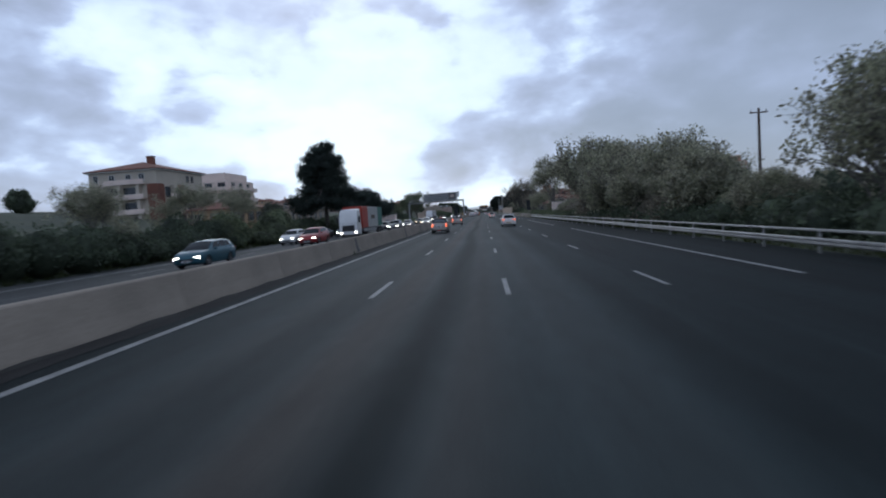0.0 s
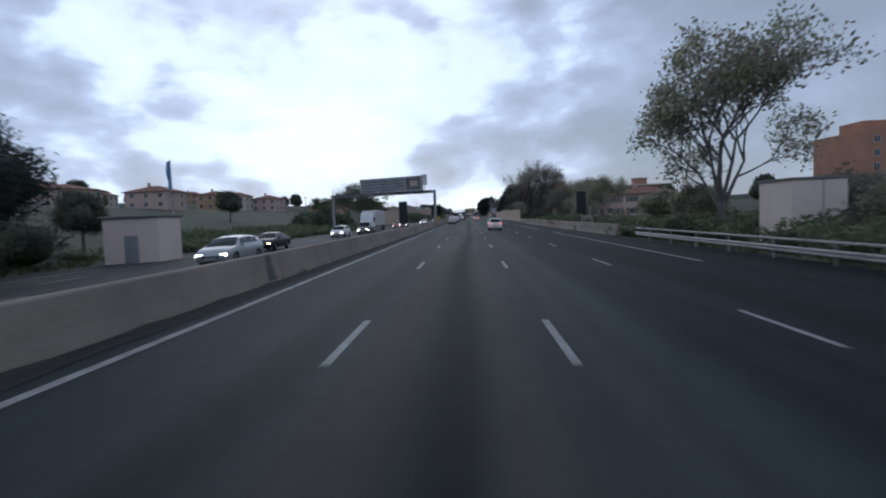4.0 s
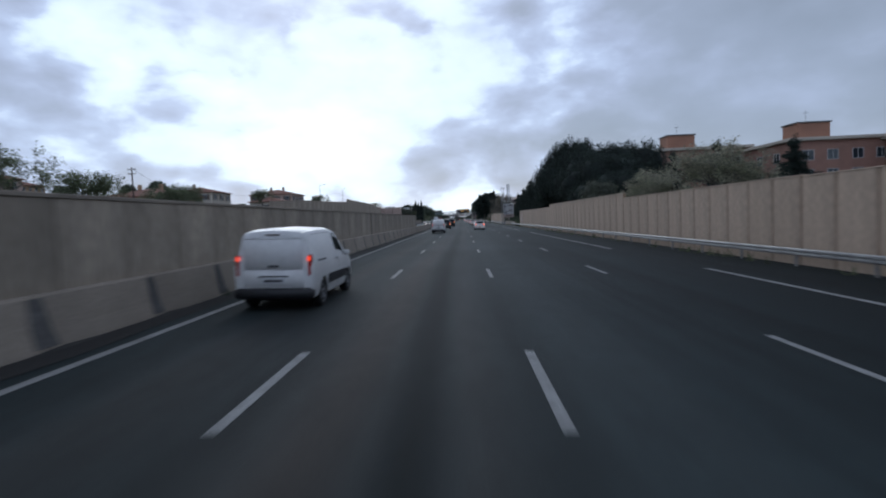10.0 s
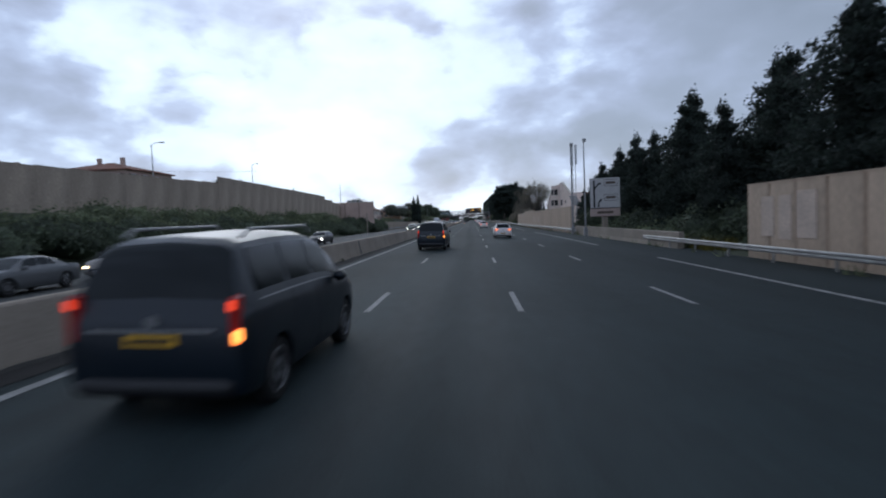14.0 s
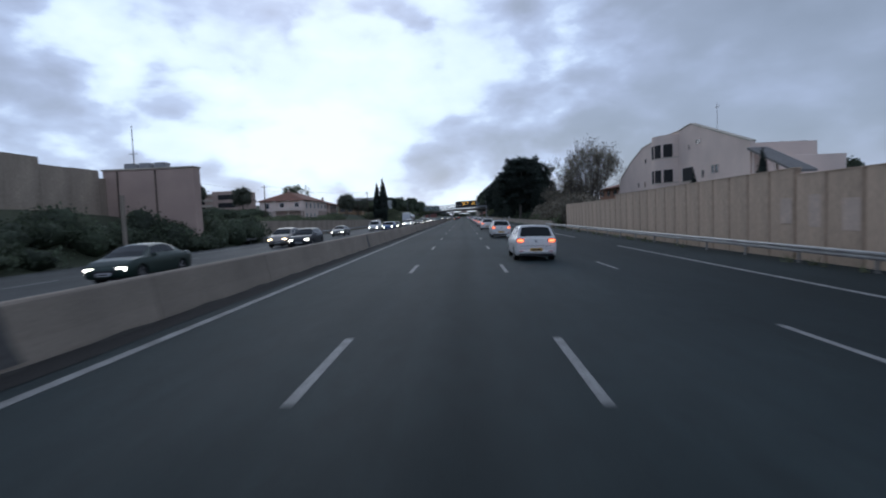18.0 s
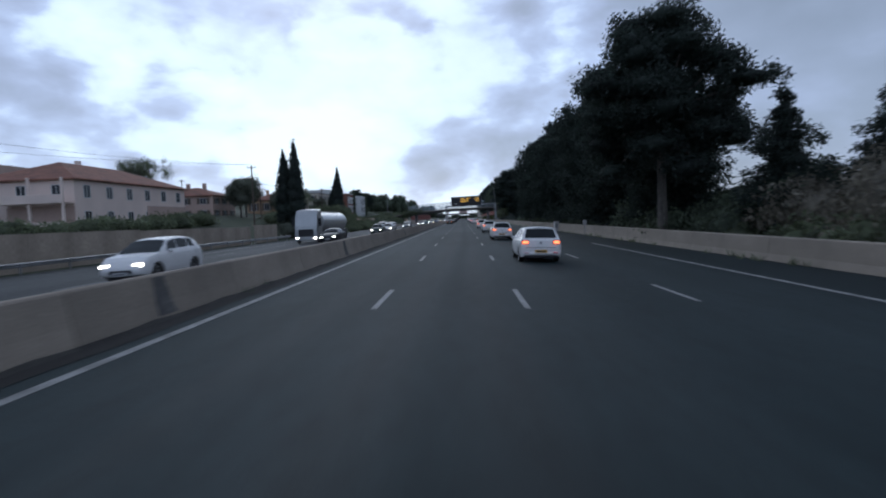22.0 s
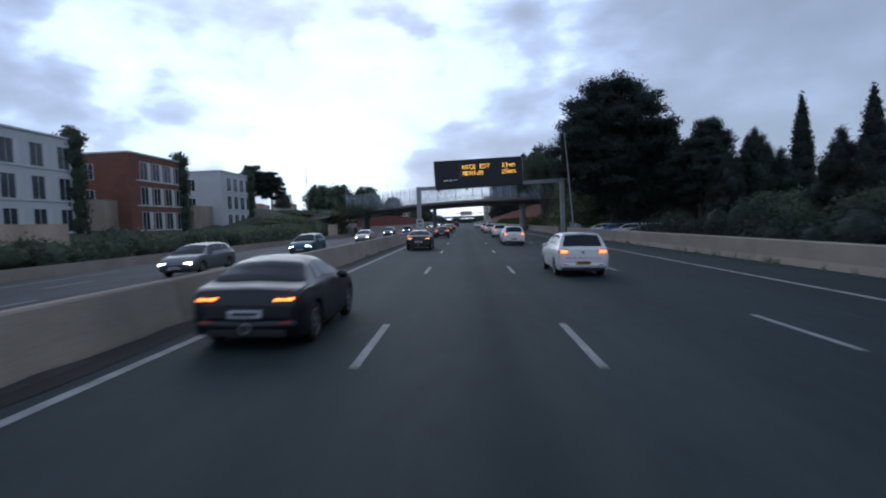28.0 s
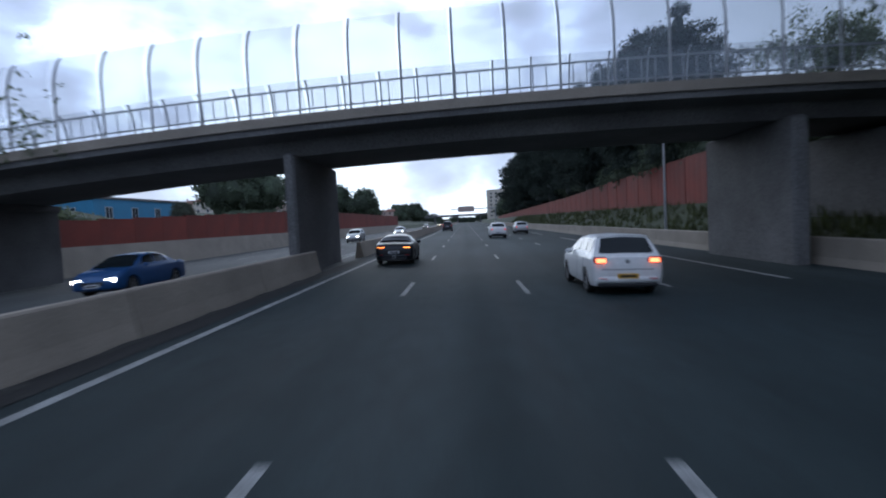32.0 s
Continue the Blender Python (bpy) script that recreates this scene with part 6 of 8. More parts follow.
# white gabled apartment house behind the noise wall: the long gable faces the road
# matt dark sheets paint the shade of openings onto solid walls
M["shade_sheet"] = material("dark_recess", (0.028, 0.028, 0.03), 0.9, vary=0.2, grain=8, stain=1, bump=0)
G = thing("gabled_building", pose(29.5, 0, 0), "pale pinkish-white building with a sweeping gable and a rounded loggia bay", "apartment building")
outline = [(533, -0.5), (533, 4.6), (531.4, 7.2), (525.6, 9.4), (520, 11.0), (513, 11.5), (506.4, 11.45), (502.6, 11.75), (489.3, 7.9), (489.3, -0.5)]
part("wall", Geo().loft([[(0, y, z) for y, z in outline], [(0.5, y, z) for y, z in outline]]), M["render_white"], G)
part("coping", Geo().loft([[(q, y, z + e) for q, e in ((-.08, -.02), (.58, -.02), (.58, .1), (-.08, .1))] for y, z in outline[1:-1]]), M["render_cream"], G, "thin pale coping")
part("side_wall", Geo().box(0.5, 9, 489.35, 489.9, -1, 6.4, .03), M["render_white"], G)
part("rear_body", Geo().box(0.5, 9, 490, 531, -1, 4.6, .03).box(.5, 8, 492, 522, 4.6, 8.0, .03), M["render_white"], G)
part("roof", Geo().box(0.55, 8.4, 494, 521, 8.0, 8.25, .03), M["roof"], G, "red tiled roof")
part("terrace_wing", Geo().box(0.2, 7, 482.4, 489.2, -1, 4.3, .04), M["render_white"], G)
part("terrace_roof", Geo().add([(-.3, 489.28, 7.1), (-.3, 482, 4.4), (1.6, 482, 4.4), (1.6, 489.28, 7.1), (-.3, 489.28, 7.3), (-.3, 482, 4.6), (1.6, 482, 4.6), (1.6, 489.28, 7.3)], [(0, 1, 2, 3), (4, 7, 6, 5), (0, 4, 5, 1), (1, 5, 6, 2), (2, 6, 7, 3), (3, 7, 4, 0)]), M["roof_flat"], G, "sloping grey terrace roof")
for y in (488.6, 486.9, 485.0):
    part("terrace_post", Geo().box(-.1, .15, y - .12, y + .12, 4.3, 4.4 + (y - 482) * .36, .02), M["render_white"], G)
cb = (0.9, 509.3)


def curved(r0, r1, a0, a1, z0, z1, n=8):
    an = [radians(a0 + (a1 - a0) * k / n) for k in range(n + 1)]
    return Geo().loft([[(cb[0] + r * math.cos(t), cb[1] + r * math.sin(t), z) for r, z in ((r1, z0), (r1, z1), (r0, z1), (r0, z0))] for t in an])


bay = part("loggia_bay", curved(2.6, 3.05, 100, 260, 3.4, 11.2, 20), M["render_white"], G, "rounded bay", smooth=40)
part("bay_slab", curved(0.0, 2.9, 100, 260, 10.9, 11.1, 12), M["render_white"], bay)
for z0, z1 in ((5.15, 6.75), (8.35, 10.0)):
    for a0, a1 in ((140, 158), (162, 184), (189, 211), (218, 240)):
        part("loggia_opening", curved(2.95, 3.075, a0, a1, z0, z1, 4), M["shade_sheet"], bay, "dark sheet painted as the shade of a loggia")
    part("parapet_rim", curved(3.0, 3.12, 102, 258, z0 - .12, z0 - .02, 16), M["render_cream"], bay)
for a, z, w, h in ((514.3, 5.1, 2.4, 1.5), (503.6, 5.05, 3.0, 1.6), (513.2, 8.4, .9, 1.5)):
    part("loggia_opening", Geo().box(-.03, .1, a - w / 2, a + w / 2, z, z + h, .01), M["shade_sheet"], G, "dark sheet painted as the shade of a loggia")
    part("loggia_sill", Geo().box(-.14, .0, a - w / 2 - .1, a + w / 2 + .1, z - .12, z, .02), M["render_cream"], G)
for a, z, w, h in ((518.5, 8.6, 1.0, .7), (515.4, 8.5, .6, .7), (522, 5.1, .9, .8), (519, 5.05, .6, .9), (503.1, 8.7, .7, .7), (500.6, 9.1, 1.3, .6), (496.5, 5.4, 1.8, 1.0), (499.4, 5.1, .8, 1.0)):
    window(G, ("x", 0, -1), a, z, w, h, "render_white")
part("aerial", Geo().tube([(2, 500.2, 9.5), (2, 500.2, 13.6)], .03, 5).box(1.98, 2.02, 499.6, 500.8, 13.2, 13.24), M["steel"], G)
house("terracotta house with a tiled roof above the trees", 33, 47, 545, 560, 2, 6.4, 8.4, "brick_orange", rows=2, cols=3, side=-1)
house("terracotta house with a tiled roof above the trees", 47, 60, 560, 574, 2, 7.6, 9.8, "brick_orange", rows=2, cols=3, side=-1)
OB_ = thing("apartment_block", pose(26.4, 705, -0.6), "narrow orange-brown brick block beside dark trees", "apartment building")
part("wall", Geo().box(0, 10, 0, 8, -1, 13.9, .04), M["brick_orange"], OB_)
part("roof_edge", Geo().box(-.2, 10.2, -.2, 8.2, 13.9, 14.3, .04), M["render_ochre"], OB_)
for f in range(4):
    for a in (2.2, 5.8):
        window(OB_, ("x", 0, -1), a, 1.2 + f * 3.0, 1.3, 1.5, "shutter")
    window(OB_, ("y", 0, -1), 3.5, 1.2 + f * 3.0, 1.3, 1.5, "shutter")
# hillside houses beyond the noise walls
house("pinkish house with a brown tiled roof above the noise wall", -72, -57, 430, 444, 6, 13.2, 15.2, "render_pink", rows=2, cols=4, chimneys=2)
house("low house with a tiled roof above the noise wall", -62, -52, 404, 414, 5, 9.6, 11.2, "render_cream", rows=1, cols=3)
house("cream house with a tiled roof above the noise wall", -78, -66, 388, 400, 6, 12.2, 14.0, "render_cream", rows=2, cols=3)
house("ochre house with a brown tiled roof", -74, -58, 352, 366, 5, 9.4, 11.4, "render_ochre", rows=2, cols=3, chimneys=2)
house("long low tiled house", -86, -72, 470, 486, 6, 11, 12.6, "render_cream", rows=1, cols=3)
rv = random.Random(8)
for k in range(22):
    x, y = rv.uniform(-190, -85), rv.uniform(215, 430)
    z = ground_z(x, y)
    w, d, h = rv.uniform(9, 15), rv.uniform(8, 13), rv.uniform(4.5, 7.5)
    house("distant pinkish house with a tiled roof on the hillside", x, x + w, y, y + d, z - .3, z + h, z + h + 1.8, rv.choice(("render_pink", "render_cream", "render_ochre")), rows=2, cols=3, shut=None, group="hillside houses", lit=(1,) if k % 7 == 0 else ())
Q = thing("hall_building", pose(-30.2, 491, 1.3), "beige windowless gable wall with rooftop vents and downpipes", "building")
part("wall", Geo().box(-5, 4.6, 0, 1.4, -1, 6.7, .05), M["render_pink"], Q)
part("roof_edge", Geo().box(-5.1, 4.7, -.1, 1.5, 6.7, 6.85, .03), M["render_cream"], Q)
for x in (-2.2, -.6, 1.0):
    part("roof_vent", Geo().box(x - .6, x + .6, .2, 1.2, 6.85, 7.4, .05), M["steel_grey"], Q)
for x in (-3.4, 0.6):
    part("downpipe", Geo().tube([(x, -.08, 0), (x, -.08, 6.6)], .07, 6), M["wood"], Q)
s = thing("marker_post", pose(-24.9, 478, -0.6), "grey concrete post standing in shrubs", "post")
part("post", Geo().box(-.13, .13, -.13, .13, 0, 5.2, .02), M["concrete"], s)
# pale two-storey house beside the low wall
H = house("pale two-storey house with pink sides, balconies and broad tiled roof", -61, -47, 601, 628, 2.0, 8.8, 11.8, "render_white", rows=2, cols=3, shut=None, chimneys=1)
part("pink_panel", Geo().box(7.02, 7.1, 2, 13.3, 0, 3.6), M["render_pink"], H)
part("pink_panel", Geo().box(-2, 6.9, -13.6, -13.52, 0, 3.3), M["render_pink"], H)
for z in (0.2, 3.6):
    bl = balcony(H, -2, 6.9, -15.5, -13.62, z, "render_white")
for x in (-1.8, 2.4, 6.7):
    part("column", Geo().box(x - .15, x + .15, -15.4, -15.1, -.5, 6.8, .02), M["render_white"], H)
house("pinkish villa with a tiled roof behind gardens", -62, -50, 645, 656, 3.5, 8.6, 10.6, "render_pink", rows=2, cols=3, chimneys=2)
house("small house with a tiled roof on the slope", -52, -42, 668, 678, 4.5, 8.2, 10.0, "render_ochre", rows=1, cols=3)
house("pale flat-roofed house on the slope", -60, -44, 706, 720, 5.5, 11.4, 11.6, "render_cream", roof="flat", rows=2, cols=4, chimneys=0)
P = thing("terraced_building", pose(-100, 622, 7.4), "long pale building with stepped car-park ramps and terraces", "building")
part("wall", Geo().box(-26, 24, 0, 14, -3, 5.6, .05), M["render_pink"], P)
part("end_block", Geo().box(15, 25, -1.5, 12, -3, 6.3, .05), M["render_pink"], P)
# dark sheets on the solid wall paint in the shade of car-park bays
for f in range(3):
    z = .4 + f * 1.9
    part("slab", Geo().box(-26.4, 14.8, -.7, -.02, z + .7, z + 1.3, .03), M["render_cream"], P, "pale parapet band")
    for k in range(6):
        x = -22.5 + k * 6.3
        part("opening", Geo().box(x - 2.6, x + 2.6, -.06, 0.0, z - .35, z + .65), M["shade_sheet"], P)
part("ramp", Geo().add([(-20, -.9, 1.2), (8, -.9, 4.6), (8, -.9, 5.5), (-20, -.9, 2.1), (-20, -.72, 1.2), (8, -.72, 4.6), (8, -.72, 5.5), (-20, -.72, 2.1)], [(0, 1, 2, 3), (4, 7, 6, 5), (0, 4, 5, 1), (1, 5, 6, 2), (2, 6, 7, 3), (3, 7, 4, 0)]), M["render_cream"], P, "sloping ramp parapet")
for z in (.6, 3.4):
    part("opening", Geo().box(17, 23, -1.56, -1.5, z, z + 1.7), M["shade_sheet"], P)
M["blue_pale"] = material("pale_blue_cladding", (0.24, 0.34, 0.38), 0.6, vary=0.1, grain=8, stain=0.5, bump=0)
house("long flat-roofed hall with pale blue cladding on the slope", -133, -117, 596, 612, 8.4, 12.8, 13, "blue_pale", roof="flat", rows=1, cols=5, shut=None, chimneys=0, category="hall", name="hall")
house("low pinkish flat-roofed house on the slope", -118, -106, 575, 588, 7.4, 11.6, 11.8, "render_pink", roof="flat", rows=1, cols=3, shut=None, chimneys=0)
# modern apartments beyond the low wall
for i, (y0, y1, wl, lab) in enumerate(((728, 747.5, "render_grey", "pale grey three-storey modern apartment block with shutters"), (757, 772.5, "brick_red", "brick-red three-storey modern apartment block with white shutters"), (786, 801, "render_grey", "pale grey three-storey modern apartment block with shutters"))):
    D = thing("modern_apartments", pose(-46, y0, 1.6), lab, "apartment building", "modern apartments")
    d = y1 - y0
    part("wall", Geo().box(-16, 0, 0, d, -1.5, 12.0, .04), M[wl], D)
    part("roof_edge", Geo().box(-16.15, .15, -.15, d + .15, 12.0, 12.25, .03), M["frame_white"], D)
    part("plinth", Geo().box(-22, -2, -7.5, 0, -1.5, 5.2, .04), M["wall_grey"], D)
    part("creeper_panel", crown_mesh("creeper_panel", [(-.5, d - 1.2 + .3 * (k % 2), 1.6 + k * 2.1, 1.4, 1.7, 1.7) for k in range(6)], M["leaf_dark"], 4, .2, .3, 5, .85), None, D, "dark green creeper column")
    for f in range(3):
        z = .9 + f * 3.7
        n = 4
        for k in range(n):
            a = d * (.22 + .62 * k / (n - 1))
            window(D, ("x", 0, 1), a, z, 1.9, 2.7, "frame_white" if wl == "brick_red" else "render_grey")
            part("sliding_shutter", Geo().box(0.0, .07, a + 1.0, a + 1.75, z, z + 2.7), M["frame_white"], D)
        part("sill_band", Geo().box(0.0, .1, d * .1, d * .95, z - .18, z - .02), M["frame_white"], D)
        window(D, ("y", 0, -1), -6, z, 1.5, 2.3)
        window(D, ("y", 0, -1), -11, z, 1.5, 2.3)
house("long low blue and white hall with a flat roof", -68, -40, 838, 858, 2.5, 6.6, 6.8, "blue", roof="flat", rows=1, cols=5, shut=None, chimneys=0, category="hall", name="hall")
# distant houses and blocks beyond the bridge
for k in range(10):
    x, y = rv.uniform(-180, -60), rv.uniform(880, 1300)
    z = ground_z(x, y)
    house("distant house with a tiled roof", x, x + 13, y, y + 10, z - .3, z + 6, z + 8, rv.choice(("render_pink", "render_cream")), rows=2, cols=3, shut=None, group="hillside houses")
V = thing("apartment_tower", pose(30, 1220, 2), "distant pale apartment tower above trees", "apartment building")
part("wall", Geo().box(-9, 9, 0, 16, -2, 24, .05), M["render_cream"], V)
for f in range(7):
    for x in (-6, -2, 2, 6):
        window(V, ("y", 0, -1), x, 2 + f * 3, 1.6, 1.6)
fs = thing("overhead_sign", pose(-1, 1010, 0), "distant overhead sign with a reddish panel", "road sign")
part("post", Geo().box(15.9, 16.3, 0, .4, -.6, 7), M["steel_grey"], fs)
part("beam", Geo().box(-3, 16.3, 0, .4, 6.6, 7), M["steel_grey"], fs)
part("panel", Geo().box(0, 7, -.1, 0, 5.6, 8.0, .05), M["sign_pink"], fs)

M["fence_dark"] = material("dark_green_mesh", (0.012, 0.018, 0.014), 0.9, vary=0.3, grain=30, stain=0.6, bump=0.2)
# fence and boxes beside the road
f = thing("gate_frame", pose(17.0, 163.5, -0.5), "pale posts and rails of a low gate behind the barrier", "gate")
for k in range(4):
    part("post", Geo().box(-.12, .12, k * 1.7 - .12, k * 1.7 + .12, 0, 1.7, .02), M["concrete"], f)
part("rail", Geo().box(-.08, .08, -.1, 5.2, 1.55, 1.75, .02), M["concrete"], f)
s = thing("emergency_phone", pose(15.1, 610.4, -0.45), "small white emergency call box set against the barrier", "call box")
part("body", Geo().box(-.28, .28, -.45, .45, 0, 1.25, .05), M["sign_white"], s)
part("panel", Geo().box(-.3, .1, -.47, -.45, .4, 1.0, .01), M["steel_grey"], s)
part("hood", Geo().box(-.33, .33, -.5, .5, 1.25, 1.33, .02), M["sign_white"], s)
s = thing("marker_plate", pose(15.15, 593, -0.45), "small white marker plate above the barrier", "marker")
part("plate", Geo().box(-.2, .2, -.02, .02, 1.05, 1.6, .03), M["sign_white"], s)
part("stem", Geo().box(-.03, .03, -.02, .02, 0, 1.05), M["steel_grey"], s)
for y, h in ((757.2, 1.7), (755.6, 1.5), (753.9, 1.45)):
    s = thing("roadside_cabinet", pose(16.5, y, -0.55), "pale grey roadside cabinet beside the gantry", "cabinet", "cabinets")
    part("body", Geo().box(-.35, .35, -.3, .3, 0, h, .03), M["steel_grey"], s)
    part("roof", Geo().box(-.4, .4, -.35, .35, h, h + .06, .02), M["steel"], s)
    part("door", Geo().box(-.3, .3, -.315, -.3, .15, h - .1, .005), M["steel_grey"], s)
for k in range(5):
    s = thing("mesh_fence", pose(16.05, 712 + k * 4.4, -0.5), "low dark green mesh fence panel above the low wall", "fence", "mesh fences")
    mesh_ = part("mesh", Geo().box(-.015, .015, 0.05, 4.35, .9, .94).box(-.015, .015, 0.05, 4.35, 1.86, 1.9), M["fence_dark"], s)
    for j in range(28):
        part("wire", Geo().box(-.008, .008, .12 + j * .15, .136 + j * .15, .94, 1.86), M["fence_dark"], mesh_)
    part("post", Geo().box(-.04, .04, -.04, .04, 0, 1.95), M["steel_dark"], s)


# ---------- vehicles ----------
def row_at(rows, u):
    """A cross-section between the given rows, on a smooth curve through them."""
    i = min(len(rows) - 2, max(0, int(u)))
    t = u - i
    p1, p2 = rows[i], rows[i + 1]
    p0, p3 = rows[max(0, i - 1)], rows[min(len(rows) - 1, i + 2)]
    h1, h2 = 2 * t ** 3 - 3 * t ** 2 + 1, -2 * t ** 3 + 3 * t ** 2
    h3, h4 = t ** 3 - 2 * t ** 2 + t, t ** 3 - t ** 2
    out = [h1 * b + h2 * c + .36 * (h3 * (c - a) + h4 * (d - b)) for a, b, c, d in zip(p0, p1, p2, p3)]
    out[0] = p1[0] + (p2[0] - p1[0]) * t
    return out


def half_ring(row, tumble, arch=None):
    """Half of a cross-section, from the keel over sill, flank, shoulder and window to the roof: 13 points (x, z)."""
    y, zb, belt, top, w = row
    k, h = max(0.0, top - belt), belt - zb
    wt = .945 * w - tumble * k
    half = [(0, zb), (.80 * w, zb), (.93 * w, zb + .02), (.972 * w, zb + .10 * min(1, h / .5)), (.993 * w, zb + .36 * h), (w, zb + .62 * h), (.987 * w, zb + .9 * h), (.955 * w, belt), (.94 * w - .1 * tumble * k, belt + .12 * k), (wt + .14 * tumble * k, top - .2 * k), (wt * .96, top - .09 * k), (wt * .78, top - .02 * k - .004), (0, top + .014)]
    if arch and arch > zb:
        out = []
        for i, (x, z) in enumerate(half):
            if i < 7 and z < arch:
                if i > 1:
                    for (xa, za), (xb, zc) in zip(half[i:], half[i + 1:]):
                        if za <= arch <= zc and zc > za:
                            x = xa + (xb - xa) * (arch - za) / (zc - za)
                            break
                z = arch
            out.append((x, z))
        half = out
    return half


class Shell:
    """A car's skin: rows along its length, each a closed ring of 24 points."""

    def __init__(self, rows, tumble, wheels, r):
        self.rows, self.tumble, self.wheels, self.r = rows, tumble, wheels, r

    def ring(self, u):
        row = row_at(self.rows, u)
        R = self.r + .055
        arch = max([self.r + math.sqrt(R * R - (row[0] - yw) ** 2) for yw in self.wheels if abs(row[0] - yw) < R] + [0])
        half = half_ring(row, self.tumble, arch)
        return [(x, row[0], z) for x, z in half] + [(-x, row[0], z) for x, z in reversed(half[1:-1])]

    def at(self, u, s):
        q = self.ring(u)
        i, t = int(s) % 24, s - int(s)
        return Vector(q[i]).lerp(Vector(q[(i + 1) % 24]), t)

    def u_of(self, y):
        for i, (a, b) in enumerate(zip(self.rows, self.rows[1:])):
            if a[0] <= y <= b[0] and b[0] > a[0]:
                return i + (y - a[0]) / (b[0] - a[0])
        return float(len(self.rows) - 1)

    def body(self):
        us = {round(i + k / 3, 3) for i in range(len(self.rows) - 1) for k in range(3)} | {float(len(self.rows) - 1)}
        R = self.r + .055
        for yw in self.wheels:
            for c in (-1.0, -.999, -.97, -.88, -.7, -.45, -.2, .0, .2, .45, .7, .88, .97, .999, 1.0):
                us.add(round(self.u_of(yw + R * c), 4))
        return Geo().loft([self.ring(u) for u in sorted(us)])

    def patch(self, low, high, s0, s1, off=.008, nu=7, ns=5, flip=False, soft=.10):
        """A pane or panel that follows the skin. low, high: ends along the car at s0 and at s1."""
        grid = []
        for j in range(ns + 1):
            b = j / ns
            a0, a1 = low[0] + (high[0] - low[0]) * b, low[1] + (high[1] - low[1]) * b
            m = soft * abs(2 * b - 1) ** 5 * (a1 - a0) * .5
            grid.append([(a0 + m + (a1 - a0 - 2 * m) * i / nu, s0 + (s1 - s0) * b) for i in range(nu + 1)])
        pts = [[self.at(u, 24 - s if flip else s) for u, s in line] for line in grid]
        mid = Vector((0, sum(p.y for p in pts[0]) / len(pts[0]), .75))
        norm = []
        for j in range(ns + 1):
            for i in range(nu + 1):
                du = pts[j][min(nu, i + 1)] - pts[j][max(0, i - 1)]
                ds = pts[min(ns, j + 1)][i] - pts[max(0, j - 1)][i]
                n = du.cross(ds)
                n = n.normalized() if n.length > 1e-9 else Vector((0, 0, 1))
                norm.append(-n if n.dot(pts[j][i] - mid) < 0 else n)
        n1 = nu + 1
        flat = [p for line in pts for p in line]
        vs = [p + q * off for p, q in zip(flat, norm)] + [p - q * .02 for p, q in zip(flat, norm)]
        o = len(flat)
        fs = [(j * n1 + i, j * n1 + i + 1, (j + 1) * n1 + i + 1, (j + 1) * n1 + i) for j in range(ns) for i in range(nu)]
        rim = [i for i in range(n1)] + [j * n1 + nu for j in range(1, ns + 1)] + [ns * n1 + i for i in range(nu - 1, -1, -1)] + [j * n1 for j in range(ns - 1, 0, -1)]
        fs += [(a, b, b + o, a + o) for a, b in zip(rim, rim[1:] + rim[:1])]
        return Geo().add(vs, fs)


WHEELS = {}


def add_wheels(car, W, ys, r, rim="rim", spokes=5):
    key = (round(r, 2), spokes)
    if key not in WHEELS:
        ty = Geo()
        n = 24
        ty.loft([[(x, q * math.cos(6.2832 * k / n), q * math.sin(6.2832 * k / n)) for k in range(n)] for x, q in ((-.1, r * .66), (-.1, r * .93), (-.08, r * .985), (-.05, r), (.05, r), (.08, r * .985), (.1, r * .93), (.102, r * .8), (.09, r * .68))])
        rm = Geo()
        rm.loft([[(x, q * math.cos(6.2832 * k / n), q * math.sin(6.2832 * k / n)) for k in range(n)] for x, q in ((-.085, r * .67), (.092, r * .67), (.098, r * .63), (.06, r * .58), (.05, r * .2), (.085, r * .14))])
        for k in range(spokes):
            a = 6.2832 * k / spokes
            u, v = Vector((0, math.cos(a), math.sin(a))), Vector((0, -math.sin(a), math.cos(a)))
            rm.add([Vector((c, 0, 0)) + u * r * d + v * e for c, d, e in ((.05, .15, .05), (.05, .6, .04), (.05, .6, -.04), (.05, .15, -.05), (.092, .15, .035), (.088, .6, .026), (.088, .6, -.026), (.092, .15, -.035))], [(0, 1, 2, 3), (4, 7, 6, 5), (0, 4, 5, 1), (1, 5, 6, 2), (2, 6, 7, 3), (3, 7, 4, 0)])
        WHEELS[key] = (ty.mesh("wheel", M["rubber"], 40), rm.mesh("rim", M["rim"], 40))
    tyre, rimm = WHEELS[key]
    for y in ys:
        for s in (-1, 1):
            wh = part("wheel", tyre, None, car)
            wh.matrix_basis = pose(s * (W / 2 - .125), y, r, 0, 0, 0 if s > 0 else 180)
            part("rim", rimm, None, wh)


def lamp_pair(car, name, x, y, z, w, h, d, mat, label="", bev=.03):
    for s in (-1, 1):
        a, b = sorted((s * (x - w / 2), s * (x + w / 2)))
        part(name, Geo().box(a, b, y - d, y + d, z, z + h, bev), M[mat], car, label)


def plate(car, y, z, kind="plate_white", d=-1, w=.52):
    p = part("number_plate", Geo().box(-w / 2, w / 2, y - .01, y + .01, z, z + .12, .004), M[kind], car)
    part("plate_bar", Geo().box(-w / 2 + .06, w / 2 - .06, y + d * .015, y + d * .009, z + .035, z + .085), M["plastic"], p)


